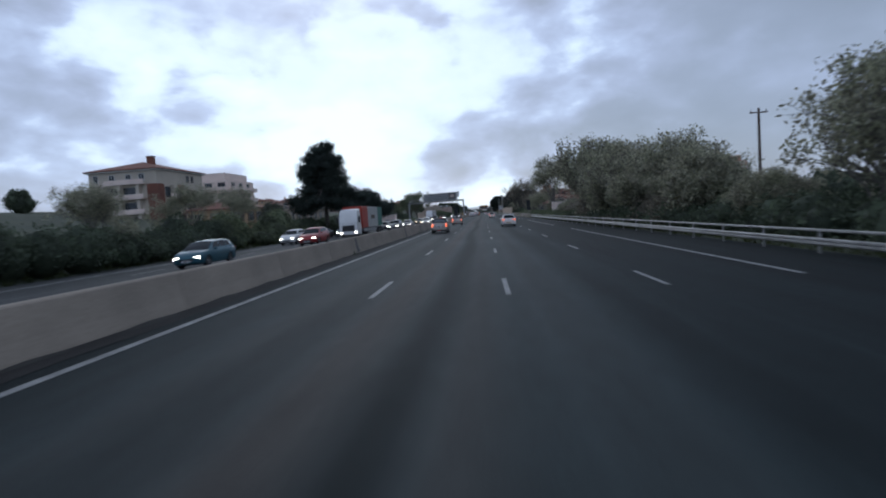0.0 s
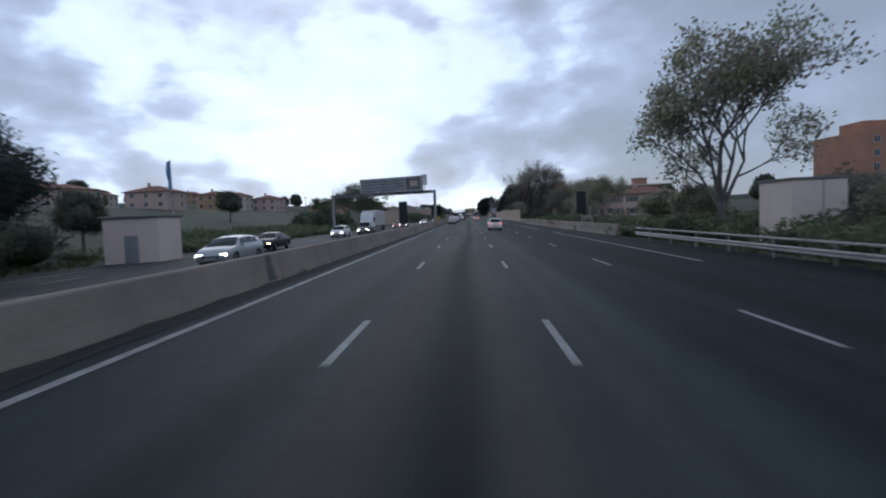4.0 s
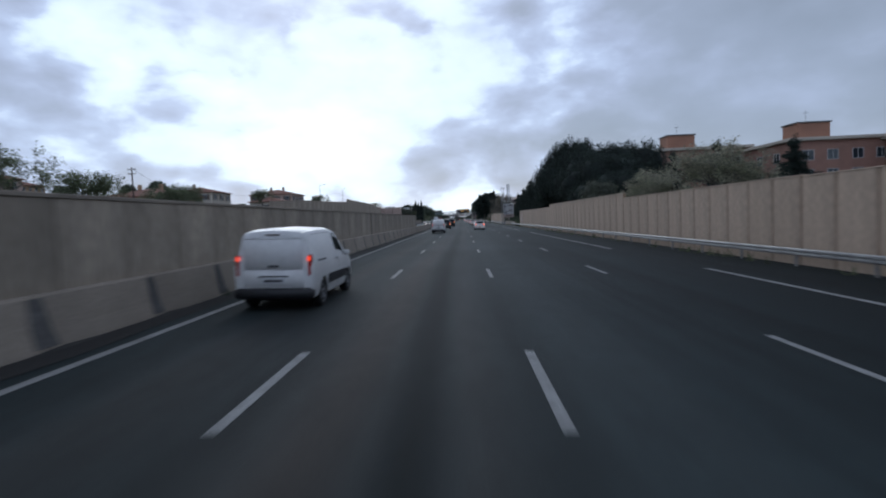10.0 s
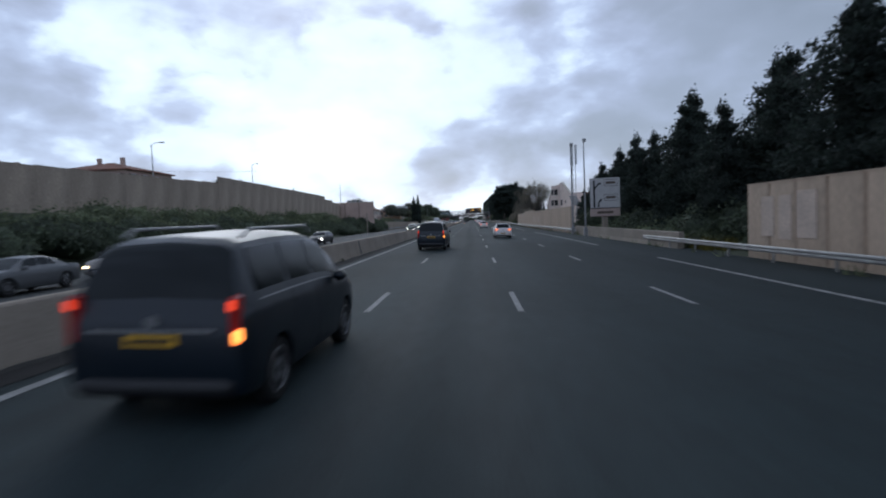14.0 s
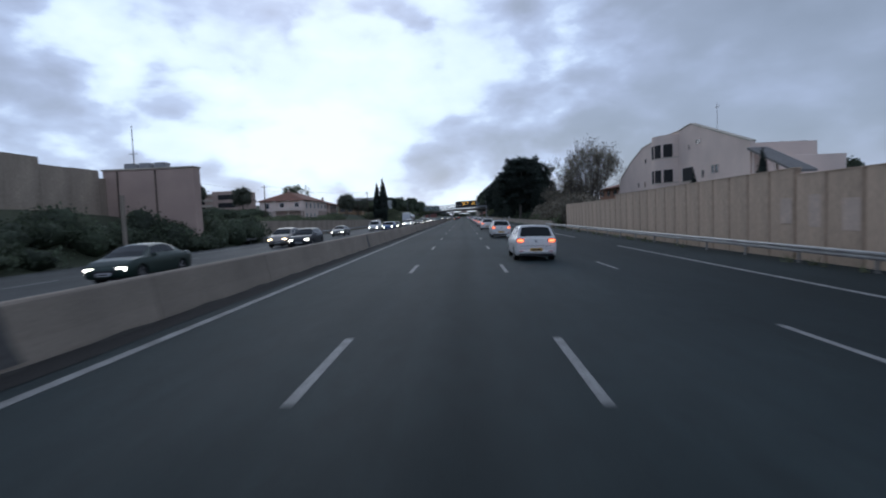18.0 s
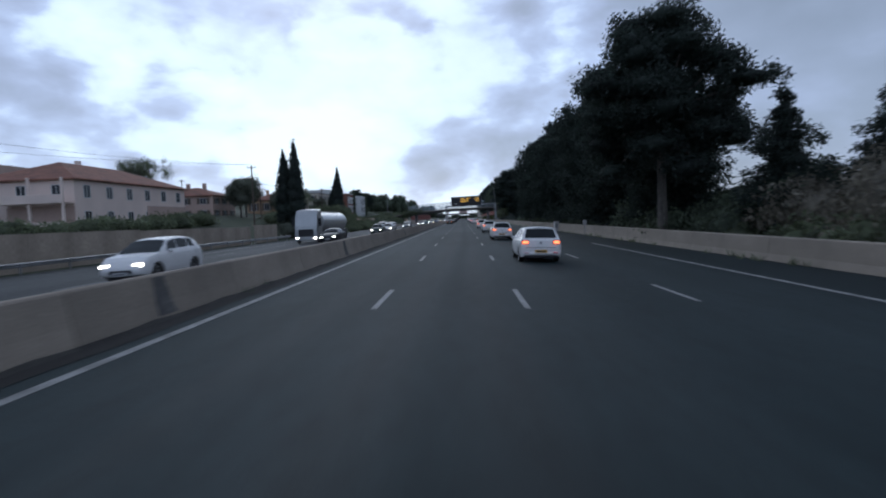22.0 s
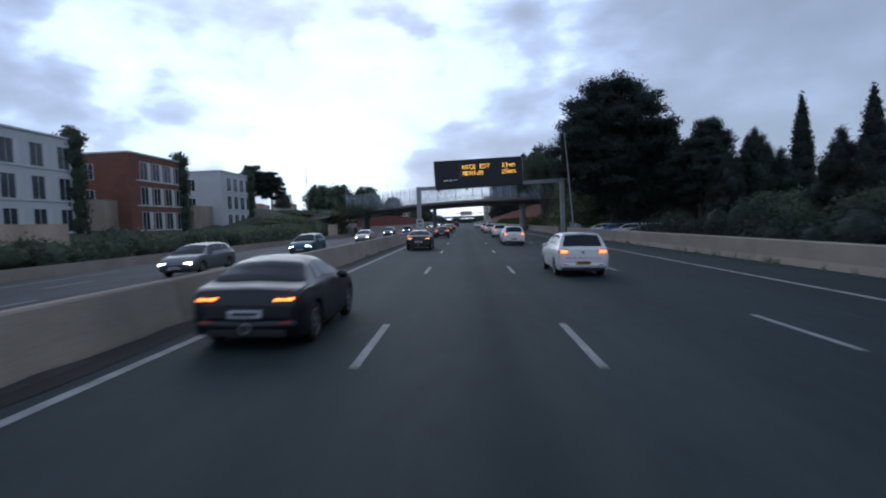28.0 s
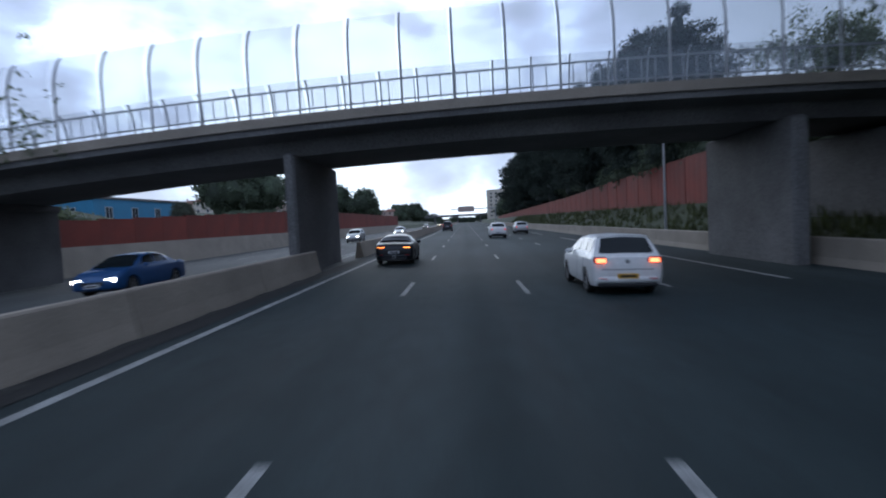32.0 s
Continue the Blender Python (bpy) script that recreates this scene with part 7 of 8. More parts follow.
def mirrors(car, x, y, z, paint):
    for s in (-1, 1):
        part("mirror", Geo().box(min(s * x, s * (x + .2)), max(s * x, s * (x + .2)), y - .06, y + .08, z, z + .15, .05), paint, car, smooth=60)


# length, width, tumblehome, wheel radius, rows from the rear bumper to the nose (y, underside, belt, top, half width),
# side windows (ends along the car, in rows, at the sill and at the top), rear window and windscreen (rows), their side edge
SHAPES = {
    "hatch": (4.26, 1.80, .36, .32, [(0, .40, .60, .63, .72), (.025, .30, .76, .79, .82), (.06, .25, .92, .95, .865), (.13, .23, .965, 1.03, .885), (.40, .22, .97, 1.41, .895), (.54, .22, .97, 1.485, .90), (1.0, .22, .965, 1.515, .90), (1.75, .22, .95, 1.52, .90), (2.35, .22, .94, 1.45, .90), (2.75, .22, .935, 1.25, .90), (3.2, .22, .93, .985, .90), (3.75, .23, .85, .90, .88), (4.08, .25, .70, .74, .82), (4.22, .30, .58, .61, .72), (4.26, .38, .52, .54, .64)],
              (((5.05, 5.95), (5.35, 6.0)), ((6.05, 7.05), (6.1, 7.0)), ((7.15, 9.0), (7.1, 8.05))), (3.1, 4.3, 10.6), (8.05, 9.95, 10.1)),
    "suv": (4.4, 1.84, .32, .36, [(0, .48, .74, .77, .72), (.03, .36, .92, .95, .83), (.08, .32, 1.06, 1.1, .88), (.18, .30, 1.1, 1.2, .905), (.42, .29, 1.1, 1.52, .915), (.6, .28, 1.1, 1.61, .92), (1.1, .28, 1.09, 1.66, .92), (1.9, .28, 1.07, 1.66, .92), (2.45, .28, 1.06, 1.57, .92), (2.8, .28, 1.05, 1.36, .92), (3.25, .28, 1.04, 1.1, .92), (3.85, .30, .96, 1.01, .90), (4.2, .33, .80, .84, .84), (4.36, .38, .66, .69, .74), (4.4, .46, .58, .6, .66)],
            (((5.0, 5.95), (5.25, 6.0)), ((6.05, 7.05), (6.1, 7.0)), ((7.15, 9.0), (7.1, 8.05))), (3.1, 4.3, 10.6), (8.05, 9.95, 10.1)),
    "estate": (4.6, 1.80, .40, .32, [(0, .40, .60, .63, .70), (.03, .30, .76, .79, .80), (.07, .25, .90, .93, .86), (.17, .23, .95, 1.02, .88), (.5, .22, .95, 1.34, .89), (.68, .22, .95, 1.40, .895), (1.2, .22, .945, 1.45, .90), (2.1, .22, .93, 1.455, .90), (2.65, .22, .92, 1.38, .90), (3.05, .22, .915, 1.2, .90), (3.5, .22, .91, .965, .90), (4.05, .23, .83, .88, .88), (4.4, .25, .68, .72, .82), (4.56, .30, .57, .6, .72), (4.6, .38, .52, .54, .64)],
               (((4.7, 5.95), (5.15, 6.0)), ((6.05, 7.0), (6.1, 6.95)), ((7.1, 9.0), (7.05, 8.05))), (3.1, 4.3, 10.6), (8.05, 9.95, 10.1)),
    "saloon": (4.6, 1.80, .45, .32, [(0, .40, .62, .65, .70), (.03, .30, .78, .82, .80), (.07, .26, .92, .95, .86), (.3, .24, .96, 1.0, .885), (.75, .22, .96, 1.03, .895), (1.25, .22, .95, 1.28, .90), (1.6, .22, .945, 1.40, .90), (2.1, .22, .93, 1.435, .90), (2.65, .22, .92, 1.37, .90), (3.05, .22, .915, 1.19, .90), (3.5, .22, .91, .965, .90), (4.05, .23, .83, .88, .88), (4.4, .25, .68, .72, .82), (4.56, .30, .57, .6, .72), (4.6, .38, .52, .54, .64)],
               (((5.1, 5.9), (5.6, 6.0)), ((6.0, 7.0), (6.1, 6.95)), ((7.1, 9.0), (7.05, 8.05))), (4.15, 5.75, 10.25), (8.05, 9.95, 10.2)),
    "coupe": (4.18, 1.80, .66, .33, [(0, .40, .66, .69, .68), (.03, .28, .78, .82, .79), (.08, .23, .87, .92, .855), (.22, .19, .92, .965, .885), (.42, .17, .94, 1.0, .90), (.75, .16, .94, 1.14, .905), (1.15, .15, .93, 1.31, .90), (1.6, .15, .915, 1.385, .89), (2.05, .15, .90, 1.355, .885), (2.5, .15, .885, 1.16, .885), (3.0, .15, .865, .925, .89), (3.5, .16, .80, .865, .89), (3.88, .18, .68, .74, .83), (4.1, .23, .56, .60, .73), (4.18, .32, .48, .50, .62)],
              (((5.9, 6.9), (6.35, 7.0)), ((7.0, 9.0), (7.1, 8.2))), (4.3, 6.35, 9.9), (8.15, 9.9, 10.1)),
    "mini": (3.72, 1.70, .42, .31, [(0, .40, .58, .61, .68), (.025, .28, .76, .79, .77), (.06, .24, .92, .95, .815), (.16, .22, .965, 1.0, .84), (.42, .21, .97, 1.05, .85), (.62, .20, .965, 1.36, .85), (.80, .20, .96, 1.45, .85), (1.35, .20, .95, 1.475, .85), (1.85, .20, .945, 1.42, .85), (2.15, .20, .94, 1.22, .85), (2.42, .20, .935, .985, .85), (3.0, .21, .90, .95, .845), (3.45, .23, .80, .84, .80), (3.66, .28, .64, .67, .70), (3.72, .36, .56, .58, .62)],
             (((5.9, 6.9), (6.2, 6.95)), ((7.0, 8.9), (7.0, 8.1))), (4.12, 5.45, 10.15), (8.1, 9.95, 10.1)),
    "van": (4.38, 1.82, .24, .32, [(0, .42, 1.0, 1.58, .80), (.02, .33, 1.04, 1.68, .86), (.07, .29, 1.06, 1.76, .89), (.25, .26, 1.08, 1.80, .905), (.9, .24, 1.08, 1.825, .91), (1.7, .24, 1.08, 1.83, .91), (2.3, .24, 1.06, 1.81, .91), (2.7, .24, 1.05, 1.72, .91), (3.05, .24, 1.04, 1.44, .91), (3.4, .24, 1.03, 1.12, .905), (3.85, .25, .94, 1.0, .885), (4.18, .28, .76, .81, .82), (4.34, .33, .60, .64, .73), (4.38, .40, .54, .56, .66)],
            (((5.95, 8.25), (5.95, 6.9)),), None, (7.05, 8.95, 9.9)),
    "mpv": (4.75, 1.88, .30, .36, [(0, .45, .84, .90, .80), (.03, .34, 1.0, 1.04, .87), (.08, .29, 1.1, 1.18, .915), (.24, .27, 1.12, 1.62, .935), (.33, .26, 1.12, 1.76, .94), (.55, .25, 1.12, 1.84, .945), (1.4, .24, 1.12, 1.875, .945), (2.3, .24, 1.11, 1.875, .945), (2.85, .24, 1.1, 1.80, .945), (3.3, .24, 1.08, 1.56, .945), (3.8, .24, 1.06, 1.16, .94), (4.25, .26, .95, 1.01, .91), (4.56, .29, .77, .81, .84), (4.72, .34, .62, .66, .75), (4.75, .42, .56, .58, .68)],
            (((4.6, 5.95), (4.9, 5.95)), ((6.02, 7.0), (6.02, 6.95)), ((7.07, 9.3), (7.02, 8.1))), (2.2, 4.1, 9.75), (8.1, 9.95, 10.0)),
}
SKINS = {}


def vehicle(kind, label, paint, x, y, toward, group="", tail="tail", head="head", extras=None, plate_kind="plate_white", z=None, turn=0.0, category="car"):
    """toward: True for a car that comes towards us. y is the end that is nearer to us."""
    L, W, tum, r, rows, sides, rear, front = SHAPES[kind]
    zz = road_z(x) if z is None else z
    lean = -math.degrees(math.atan(FALL)) * (-1 if x > X_MED else 1)
    m = pose(x, y, zz, 0, lean, turn) if not toward else pose(x, y + L, zz, 0, -lean, turn + 180)
    name = {"hatch": "hatchback_car", "suv": "suv_car", "estate": "estate_car", "saloon": "saloon_car", "coupe": "sports_car", "mini": "cabriolet_car", "van": "panel_van", "mpv": "people_carrier"}[kind]
    car = thing(name, m, label, category, group)
    wy = (L * .185, L * .795)
    if kind not in SKINS:
        sh = Shell(rows, tum, wy, r)
        panes = []
        for low, high in sides:
            for flip in (False, True):
                panes.append(("side_window", sh.patch(low, high, 8.15, 9.25, flip=flip).mesh("side_window", M["glass_car"], 50)))
        if rear:
            panes.append(("rear_window", sh.patch((rear[0], rear[1]), (rear[0], rear[1]), rear[2], 24 - rear[2], ns=8, soft=.16).mesh("rear_window", M["glass_car"], 50)))
        if front:
            panes.append(("windscreen", sh.patch((front[0], front[1]), (front[0], front[1]), front[2], 24 - front[2], ns=8, soft=.1).mesh("windscreen", M["glass_car"], 50)))
        seams = [sh.patch((low[0] - .07, low[0] - .05), (low[0] - .07, low[0] - .05), 3.2, 7.6, off=.003, nu=1, ns=6, flip=flip, soft=0).mesh("door_seam", M["plastic"]) for low, high in sides[-2:] for flip in (False, True)]
        under = Geo().box(-W * .36, W * .36, .28, L - .3, .19, .62, .05)
        SKINS[kind] = (sh, panes, seams, under.mesh("underbody", M["plastic"]), {})
    sh, panes, seams, under, skins = SKINS[kind]
    if paint.name not in skins:
        skins[paint.name] = sh.body().mesh("body", paint, 32)
    part("body", skins[paint.name], None, car)
    for nm, me in panes:
        if not (kind == "mini" and nm == "rear_window"):
            part(nm, me, None, car)
    for me in (() if toward else seams):
        part("door_seam", me, None, car)
    part("underbody", under, None, car)
    add_wheels(car, W, wy, r, spokes=9 if kind in ("van", "mpv") else 5)
    hz = rows[-3][2] - .10
    lamp_pair(car, "headlight", W * .33 if toward else W * .29, L - .15, hz - .08, .34 if toward else .26, .15, .09, head)
    part("grille", Geo().box(-.42, .42, L - .03, L + .015, .42, .56, .02), M["plastic"], car)
    tz = rows[2][2] - .20
    lens = "lens" if not toward else "tail_dim"
    if kind in ("van", "mpv"):
        lamp_pair(car, "tail_light", W * .432, .07, tz - .10, .11, .50, .075, lens, "red tail light lens", .035)
        bulb = (W * .43, -.005, tz + .25, .075, .10, .018)
    elif kind == "mini":
        lamp_pair(car, "lamp_surround", W * .405, .075, .60, .22, .35, .07, "rim", bev=.05)
        lamp_pair(car, "tail_light", W * .405, .07, .625, .18, .30, .08, lens, "red tail light lens", .04)
        bulb = (W * .405, -.012, .80, .13, .10, .012)
    elif kind == "coupe":
        lamp_pair(car, "tail_light", W * .335, .06, .765, .34, .075, .065, lens, "thin red tail light lens", .03)
        bulb = (W * .335, -.006, .785, .29, .03, .012)
    elif kind == "hatch":
        lamp_pair(car, "tail_light", W * .375, .11, .80, .34, .18, .12, lens, "red tail light lens", .045)
        bulb = (W * .37, -.012, .835, .25, .105, .016)
    else:
        lamp_pair(car, "tail_light", W * .385, .10, tz - .01, .29, .16, .10, lens, "red tail light lens", .045)
        bulb = (W * .375, -.004, tz + .03, .18, .09, .014)
    if kind == "mini":
        lamp_pair(car, "lit_bulb", W * .405, -.012, .66, .13, .09, .012, tail, "glowing part of the tail light", .01)
    if not toward:
        bx, by, bz, bw, bh, bd = bulb
        lamp_pair(car, "lit_bulb", bx, by, bz, bw, bh, bd, tail, "glowing part of the tail light", .01)
    part("rear_bumper", Geo().box(-W * .43, W * .43, -.045, .14, .30, .50, .06), M["plastic"] if kind in ("van", "mpv", "suv") else paint, car, smooth=60)
    if not toward:
        plate(car, -.05 if kind != "mpv" else -.012, (.44 if kind == "hatch" else .52) if kind not in ("mpv", "van", "mini") else (.80 if kind == "mpv" else .62), plate_kind)
    if toward:
        plate(car, L + .01, .36, "plate_white", 1)
    k = next(i for i in range(len(rows)) if rows[i][0] >= rows[int(sides[-1][0][1])][0])
    mirrors(car, W * .47, rows[k][0] - .12, rows[k][2] + .0, paint)
    if extras:
        extras(car, L, W, sh)
    return car


M["glass_pale"] = material("pale_glass", (0.16, 0.17, 0.18), 0.12, vary=0.15, grain=2, stain=1.5, bump=0)
PAINT = {k: paint_material("car_paint_" + k, c, mtl) for k, c, mtl in (("white", (.74, .73, .71), 0), ("silver", (.42, .43, .43), .5), ("grey", (.14, .145, .15), .4), ("dark", (.02, .022, .026), .3), ("black", (.008, .010, .014), .0), ("red", (.30, .02, .02), .1), ("teal", (.03, .10, .13), .3), ("blue", (.02, .08, .22), .2), ("bronze", (.34, .31, .28), .4), ("navy", (.006, .012, .020), .0), ("green", (.02, .04, .032), .3))}


def mini_roof(car, L, W, sh):
    part("soft_top", sh.patch((4.05, 8.05), (4.05, 8.05), 7.7, 16.3, off=.012, nu=14, ns=16, soft=.03), M["rubber"], car, "black folding soft top", smooth=50)
    part("rear_window", sh.patch((4.3, 4.95), (4.3, 4.95), 10.75, 13.25, off=.022, ns=8, soft=.2), M["glass_pale"], car, "pale rear window in the soft top", smooth=50)
    for low, high in SHAPES["mini"][5]:
        for flip in (False, True):
            part("side_window", sh.patch(low, high, 8.25, 9.2, off=.02, flip=flip), M["glass_car"], car, smooth=50)
    part("boot_handle", Geo().box(-.34, .34, -.02, .04, .80, .87, .025), M["frame_white"], car, "bright boot handle strip")
    part("rear_reflector", Geo().box(-.14, .14, -.06, .0, .26, .34, .02), M["lens"], car)
    part("belt_trim", sh.patch((4.0, 10.2), (4.0, 10.2), 7.45, 7.75, off=.008, nu=12, ns=1, soft=0), M["rim"], car, "bright strip below the soft top")
    part("belt_trim", sh.patch((4.0, 10.2), (4.0, 10.2), 7.45, 7.75, off=.008, nu=12, ns=1, soft=0, flip=True), M["rim"], car, "bright strip below the soft top")
    part("lower_valance", Geo().box(-.62, .62, -.05, .1, .22, .31, .03), M["plastic"], car)


def van_extras(car, L, W, sh):
    part("tailgate_panel", Geo().box(-.66, .66, -.02, .05, .94, 1.60, .05), PAINT["white"], car, smooth=60)
    part("lower_tailgate", Geo().box(-.68, .68, -.02, .05, .52, .925, .04), PAINT["white"], car, smooth=60)
    part("plate_strip", Geo().box(-.33, .33, -.035, .03, .76, .79, .005), M["plastic"], car)
    part("lower_bumper", Geo().box(-.88, .88, -.075, .16, .27, .52, .06), M["plastic"], car, "black plastic rear bumper", smooth=60)
    part("door_handle", Geo().box(-.12, .12, -.035, .0, .97, 1.02, .01), M["plastic"], car)
    part("brake_light", Geo().box(-.15, .15, .0, .05, 1.67, 1.70, .005), M["shutter"], car)
    for flip in (False, True):
        part("rub_strip", sh.patch((4.35, 8.3), (4.35, 8.3), 3.75, 4.75, off=.022, nu=8, ns=2, flip=flip, soft=.02), M["plastic"], car, "black side strip")
        part("slide_rail", sh.patch((3.35, 4.25), (3.35, 4.25), 6.85, 7.25, off=.014, nu=3, ns=1, flip=flip, soft=0), M["plastic"], car)
        part("door_handle", sh.patch((5.55, 5.8), (5.55, 5.8), 6.3, 6.6, off=.02, nu=1, ns=1, flip=flip, soft=0), M["plastic"], car)
        part("panel_groove", sh.patch((3.3, 5.5), (3.3, 5.5), 9.0, 9.12, off=.003, nu=6, ns=1, flip=flip, soft=0), M["steel_grey"], car)


def mpv_extras(car, L, W, sh):
    for s in (-1, 1):
        part("roof_rail", Geo().tube([(s * .64, .6, 1.83), (s * .65, .8, 1.915), (s * .65, 2.6, 1.93), (s * .64, 2.8, 1.84)], .02, 6), M["steel"], car, smooth=40)
    part("rear_trim", Geo().box(-.62, .62, -.02, .06, .94, .965), M["steel"], car, "chrome strip")
    part("indicator_light", Geo().box(.80, .90, -.02, .03, .84, .97, .02), M["indicator"], car, "lit orange indicator")
    part("brake_light", Geo().box(-.12, .12, .29, .36, 1.70, 1.73), M["tail_dim"], car)
    part("badge", Geo().tube([(0, -.0, 1.04), (0, .06, 1.04)], .06, 12), M["steel"], car)
    for flip in (False, True):
        part("belt_trim", sh.patch((4.9, 9.2), (4.9, 9.2), 7.75, 7.95, off=.008, nu=8, ns=1, flip=flip, soft=0), M["steel"], car, "bright strip under the windows")


def coupe_extras(car, L, W, sh):
    part("exhaust", Geo().tube([(0, -.07, .36), (0, .1, .36)], .085, 14), M["steel"], car, "round centre exhaust", smooth=40)
    part("exhaust_bore", Geo().tube([(0, -.075, .36), (0, .05, .36)], .06, 12), M["plastic"], car)
    part("diffuser", Geo().box(-.62, .62, -.05, .08, .22, .34, .02), M["plastic"], car)
    lamp_pair(car, "reflector", .60, -.02, .43, .20, .03, .03, "lens")
    for s in (-1, 1):
        a, b = sorted((s * .45, s * .75))
        part("light_blade", Geo().add([(a, -.012, .775), (b, -.012, .815), (b, -.012, .83), (a, -.012, .79), (a, .04, .775), (b, .04, .815), (b, .04, .83), (a, .04, .79)], [(0, 1, 2, 3), (4, 7, 6, 5), (0, 4, 5, 1), (1, 5, 6, 2), (2, 6, 7, 3), (3, 7, 4, 0)]), M["indicator"], car, "glowing slanted light blade")
    part("tail_edge", sh.patch((2.0, 2.5), (2.0, 2.5), 10.5, 13.5, off=.016, nu=2, ns=8, soft=.1), PAINT["black"], car, smooth=50)
    part("tail_recess", Geo().box(-.66, .66, -.022, .02, .50, .70, .03), M["plastic"], car)


def golf_extras(car, L, W, sh):
    part("tailgate_seam", Geo().box(-.64, .64, -.004, .05, .655, .668), M["plastic"], car)
    part("badge", Geo().tube([(0, .02, .86), (0, .09, .86)], .055, 14), M["steel"], car)
    part("rear_valance", Geo().box(-.74, .74, -.055, .1, .22, .33, .03), M["plastic"], car, "black lower bumper trim")
    part("roof_spoiler", sh.patch((4.55, 5.25), (4.55, 5.25), 10.1, 13.9, off=.035, nu=4, ns=8, soft=.08), PAINT["white"], car, smooth=50)
    part("brake_light", Geo().box(-.16, .16, .42, .5, 1.405, 1.42), M["lens"], car)
    part("rear_wiper", Geo().tube([(0, .14, 1.07), (.28, .15, 1.09)], .008, 5), M["plastic"], car)
    lamp_pair(car, "reflector", .62, -.02, .42, .22, .03, .04, "lens")
    for flip in (False, True):
        for u in (6.0, 7.05):
            part("door_handle", sh.patch((u, u + .25), (u, u + .25), 6.35, 6.6, off=.02, nu=1, ns=1, flip=flip, soft=0), PAINT["white"], car)


vehicle("mini", "silver-brown cabriolet with a black soft top in the fast lane", PAINT["bronze"], -1.45, 86.2, False, tail="tail_hot", extras=mini_roof)
vehicle("van", "white panel van with black side strips in the fast lane", PAINT["white"], -1.75, 253.7, False, extras=van_extras, category="van", tail="tail")
vehicle("mpv", "black people carrier with roof rails and a lit indicator", PAINT["navy"], -0.35, 374.0, False, extras=mpv_extras, plate_kind="plate_yellow", turn=-2.0)
vehicle("mini", "silver-brown cabriolet with a black soft top beside the median", PAINT["bronze"], -1.62, 53.55, False, tail="tail_hot", extras=mini_roof)
vehicle("van", "white panel van with black side strips beside the median", PAINT["white"], -1.97, 222.75, False, extras=van_extras, category="van", tail="tail")
vehicle("van", "white panel van seen from behind further along", PAINT["white"], -0.85, 315.0, False, extras=van_extras, category="van", tail="tail")
vehicle("mpv", "black people carrier with a yellow plate and lit indicator", PAINT["navy"], -0.77, 344.45, False, extras=mpv_extras, plate_kind="plate_yellow", turn=-1.0)
vehicle("coupe", "black two-seat sports coupe following the median", PAINT["black"], -1.7, 718.8, False, tail="indicator", extras=coupe_extras)
vehicle("coupe", "black two-seat sports coupe with thin glowing tail lights", PAINT["black"], -1.85, 689.9, False, tail="indicator", extras=coupe_extras)
for x, y in ((-1.3, 746.5), (-1.5, 775.2), (-1.6, 803.5)):
    vehicle("coupe", "black two-seat sports coupe with thin glowing tail lights", PAINT["black"], x, y, False, tail="indicator", extras=coupe_extras, group="sports coupes ahead")
vehicle("hatch", "white five-door hatchback with lit tail lights", PAINT["white"], 5.75, 792.4, False, tail="tail_hot", plate_kind="plate_yellow", extras=golf_extras)
vehicle("suv", "white compact car with a dark tailgate window", PAINT["white"], 5.3, 837, False, tail="tail", group="cars ahead")
vehicle("suv", "pale compact car with lit tail lights", PAINT["silver"], 9.4, 852, False, tail="tail", group="cars ahead")
vehicle("mpv", "dark people carrier far ahead", PAINT["dark"], -1.6, 880, False, tail="tail", group="cars ahead")
for x, y in ((6.0, 68.6), (5.4, 167.5), (5.4, 333.6), (5.5, 395.4), (4.95, 459.5), (5.2, 484.2), (5.1, 508.6), (5.2, 531.4), (5.3, 557.6), (5.35, 581.1), (5.4, 603.9), (5.4, 629.6), (5.6, 700.6), (5.5, 725.8), (5.75, 746.6), (5.6, 768.4)):
    vehicle("hatch", "white five-door hatchback with lit tail lights in the next lane", PAINT["white"], x, y, False, tail="tail_hot", plate_kind="plate_yellow", extras=golf_extras, group="white hatchbacks ahead")

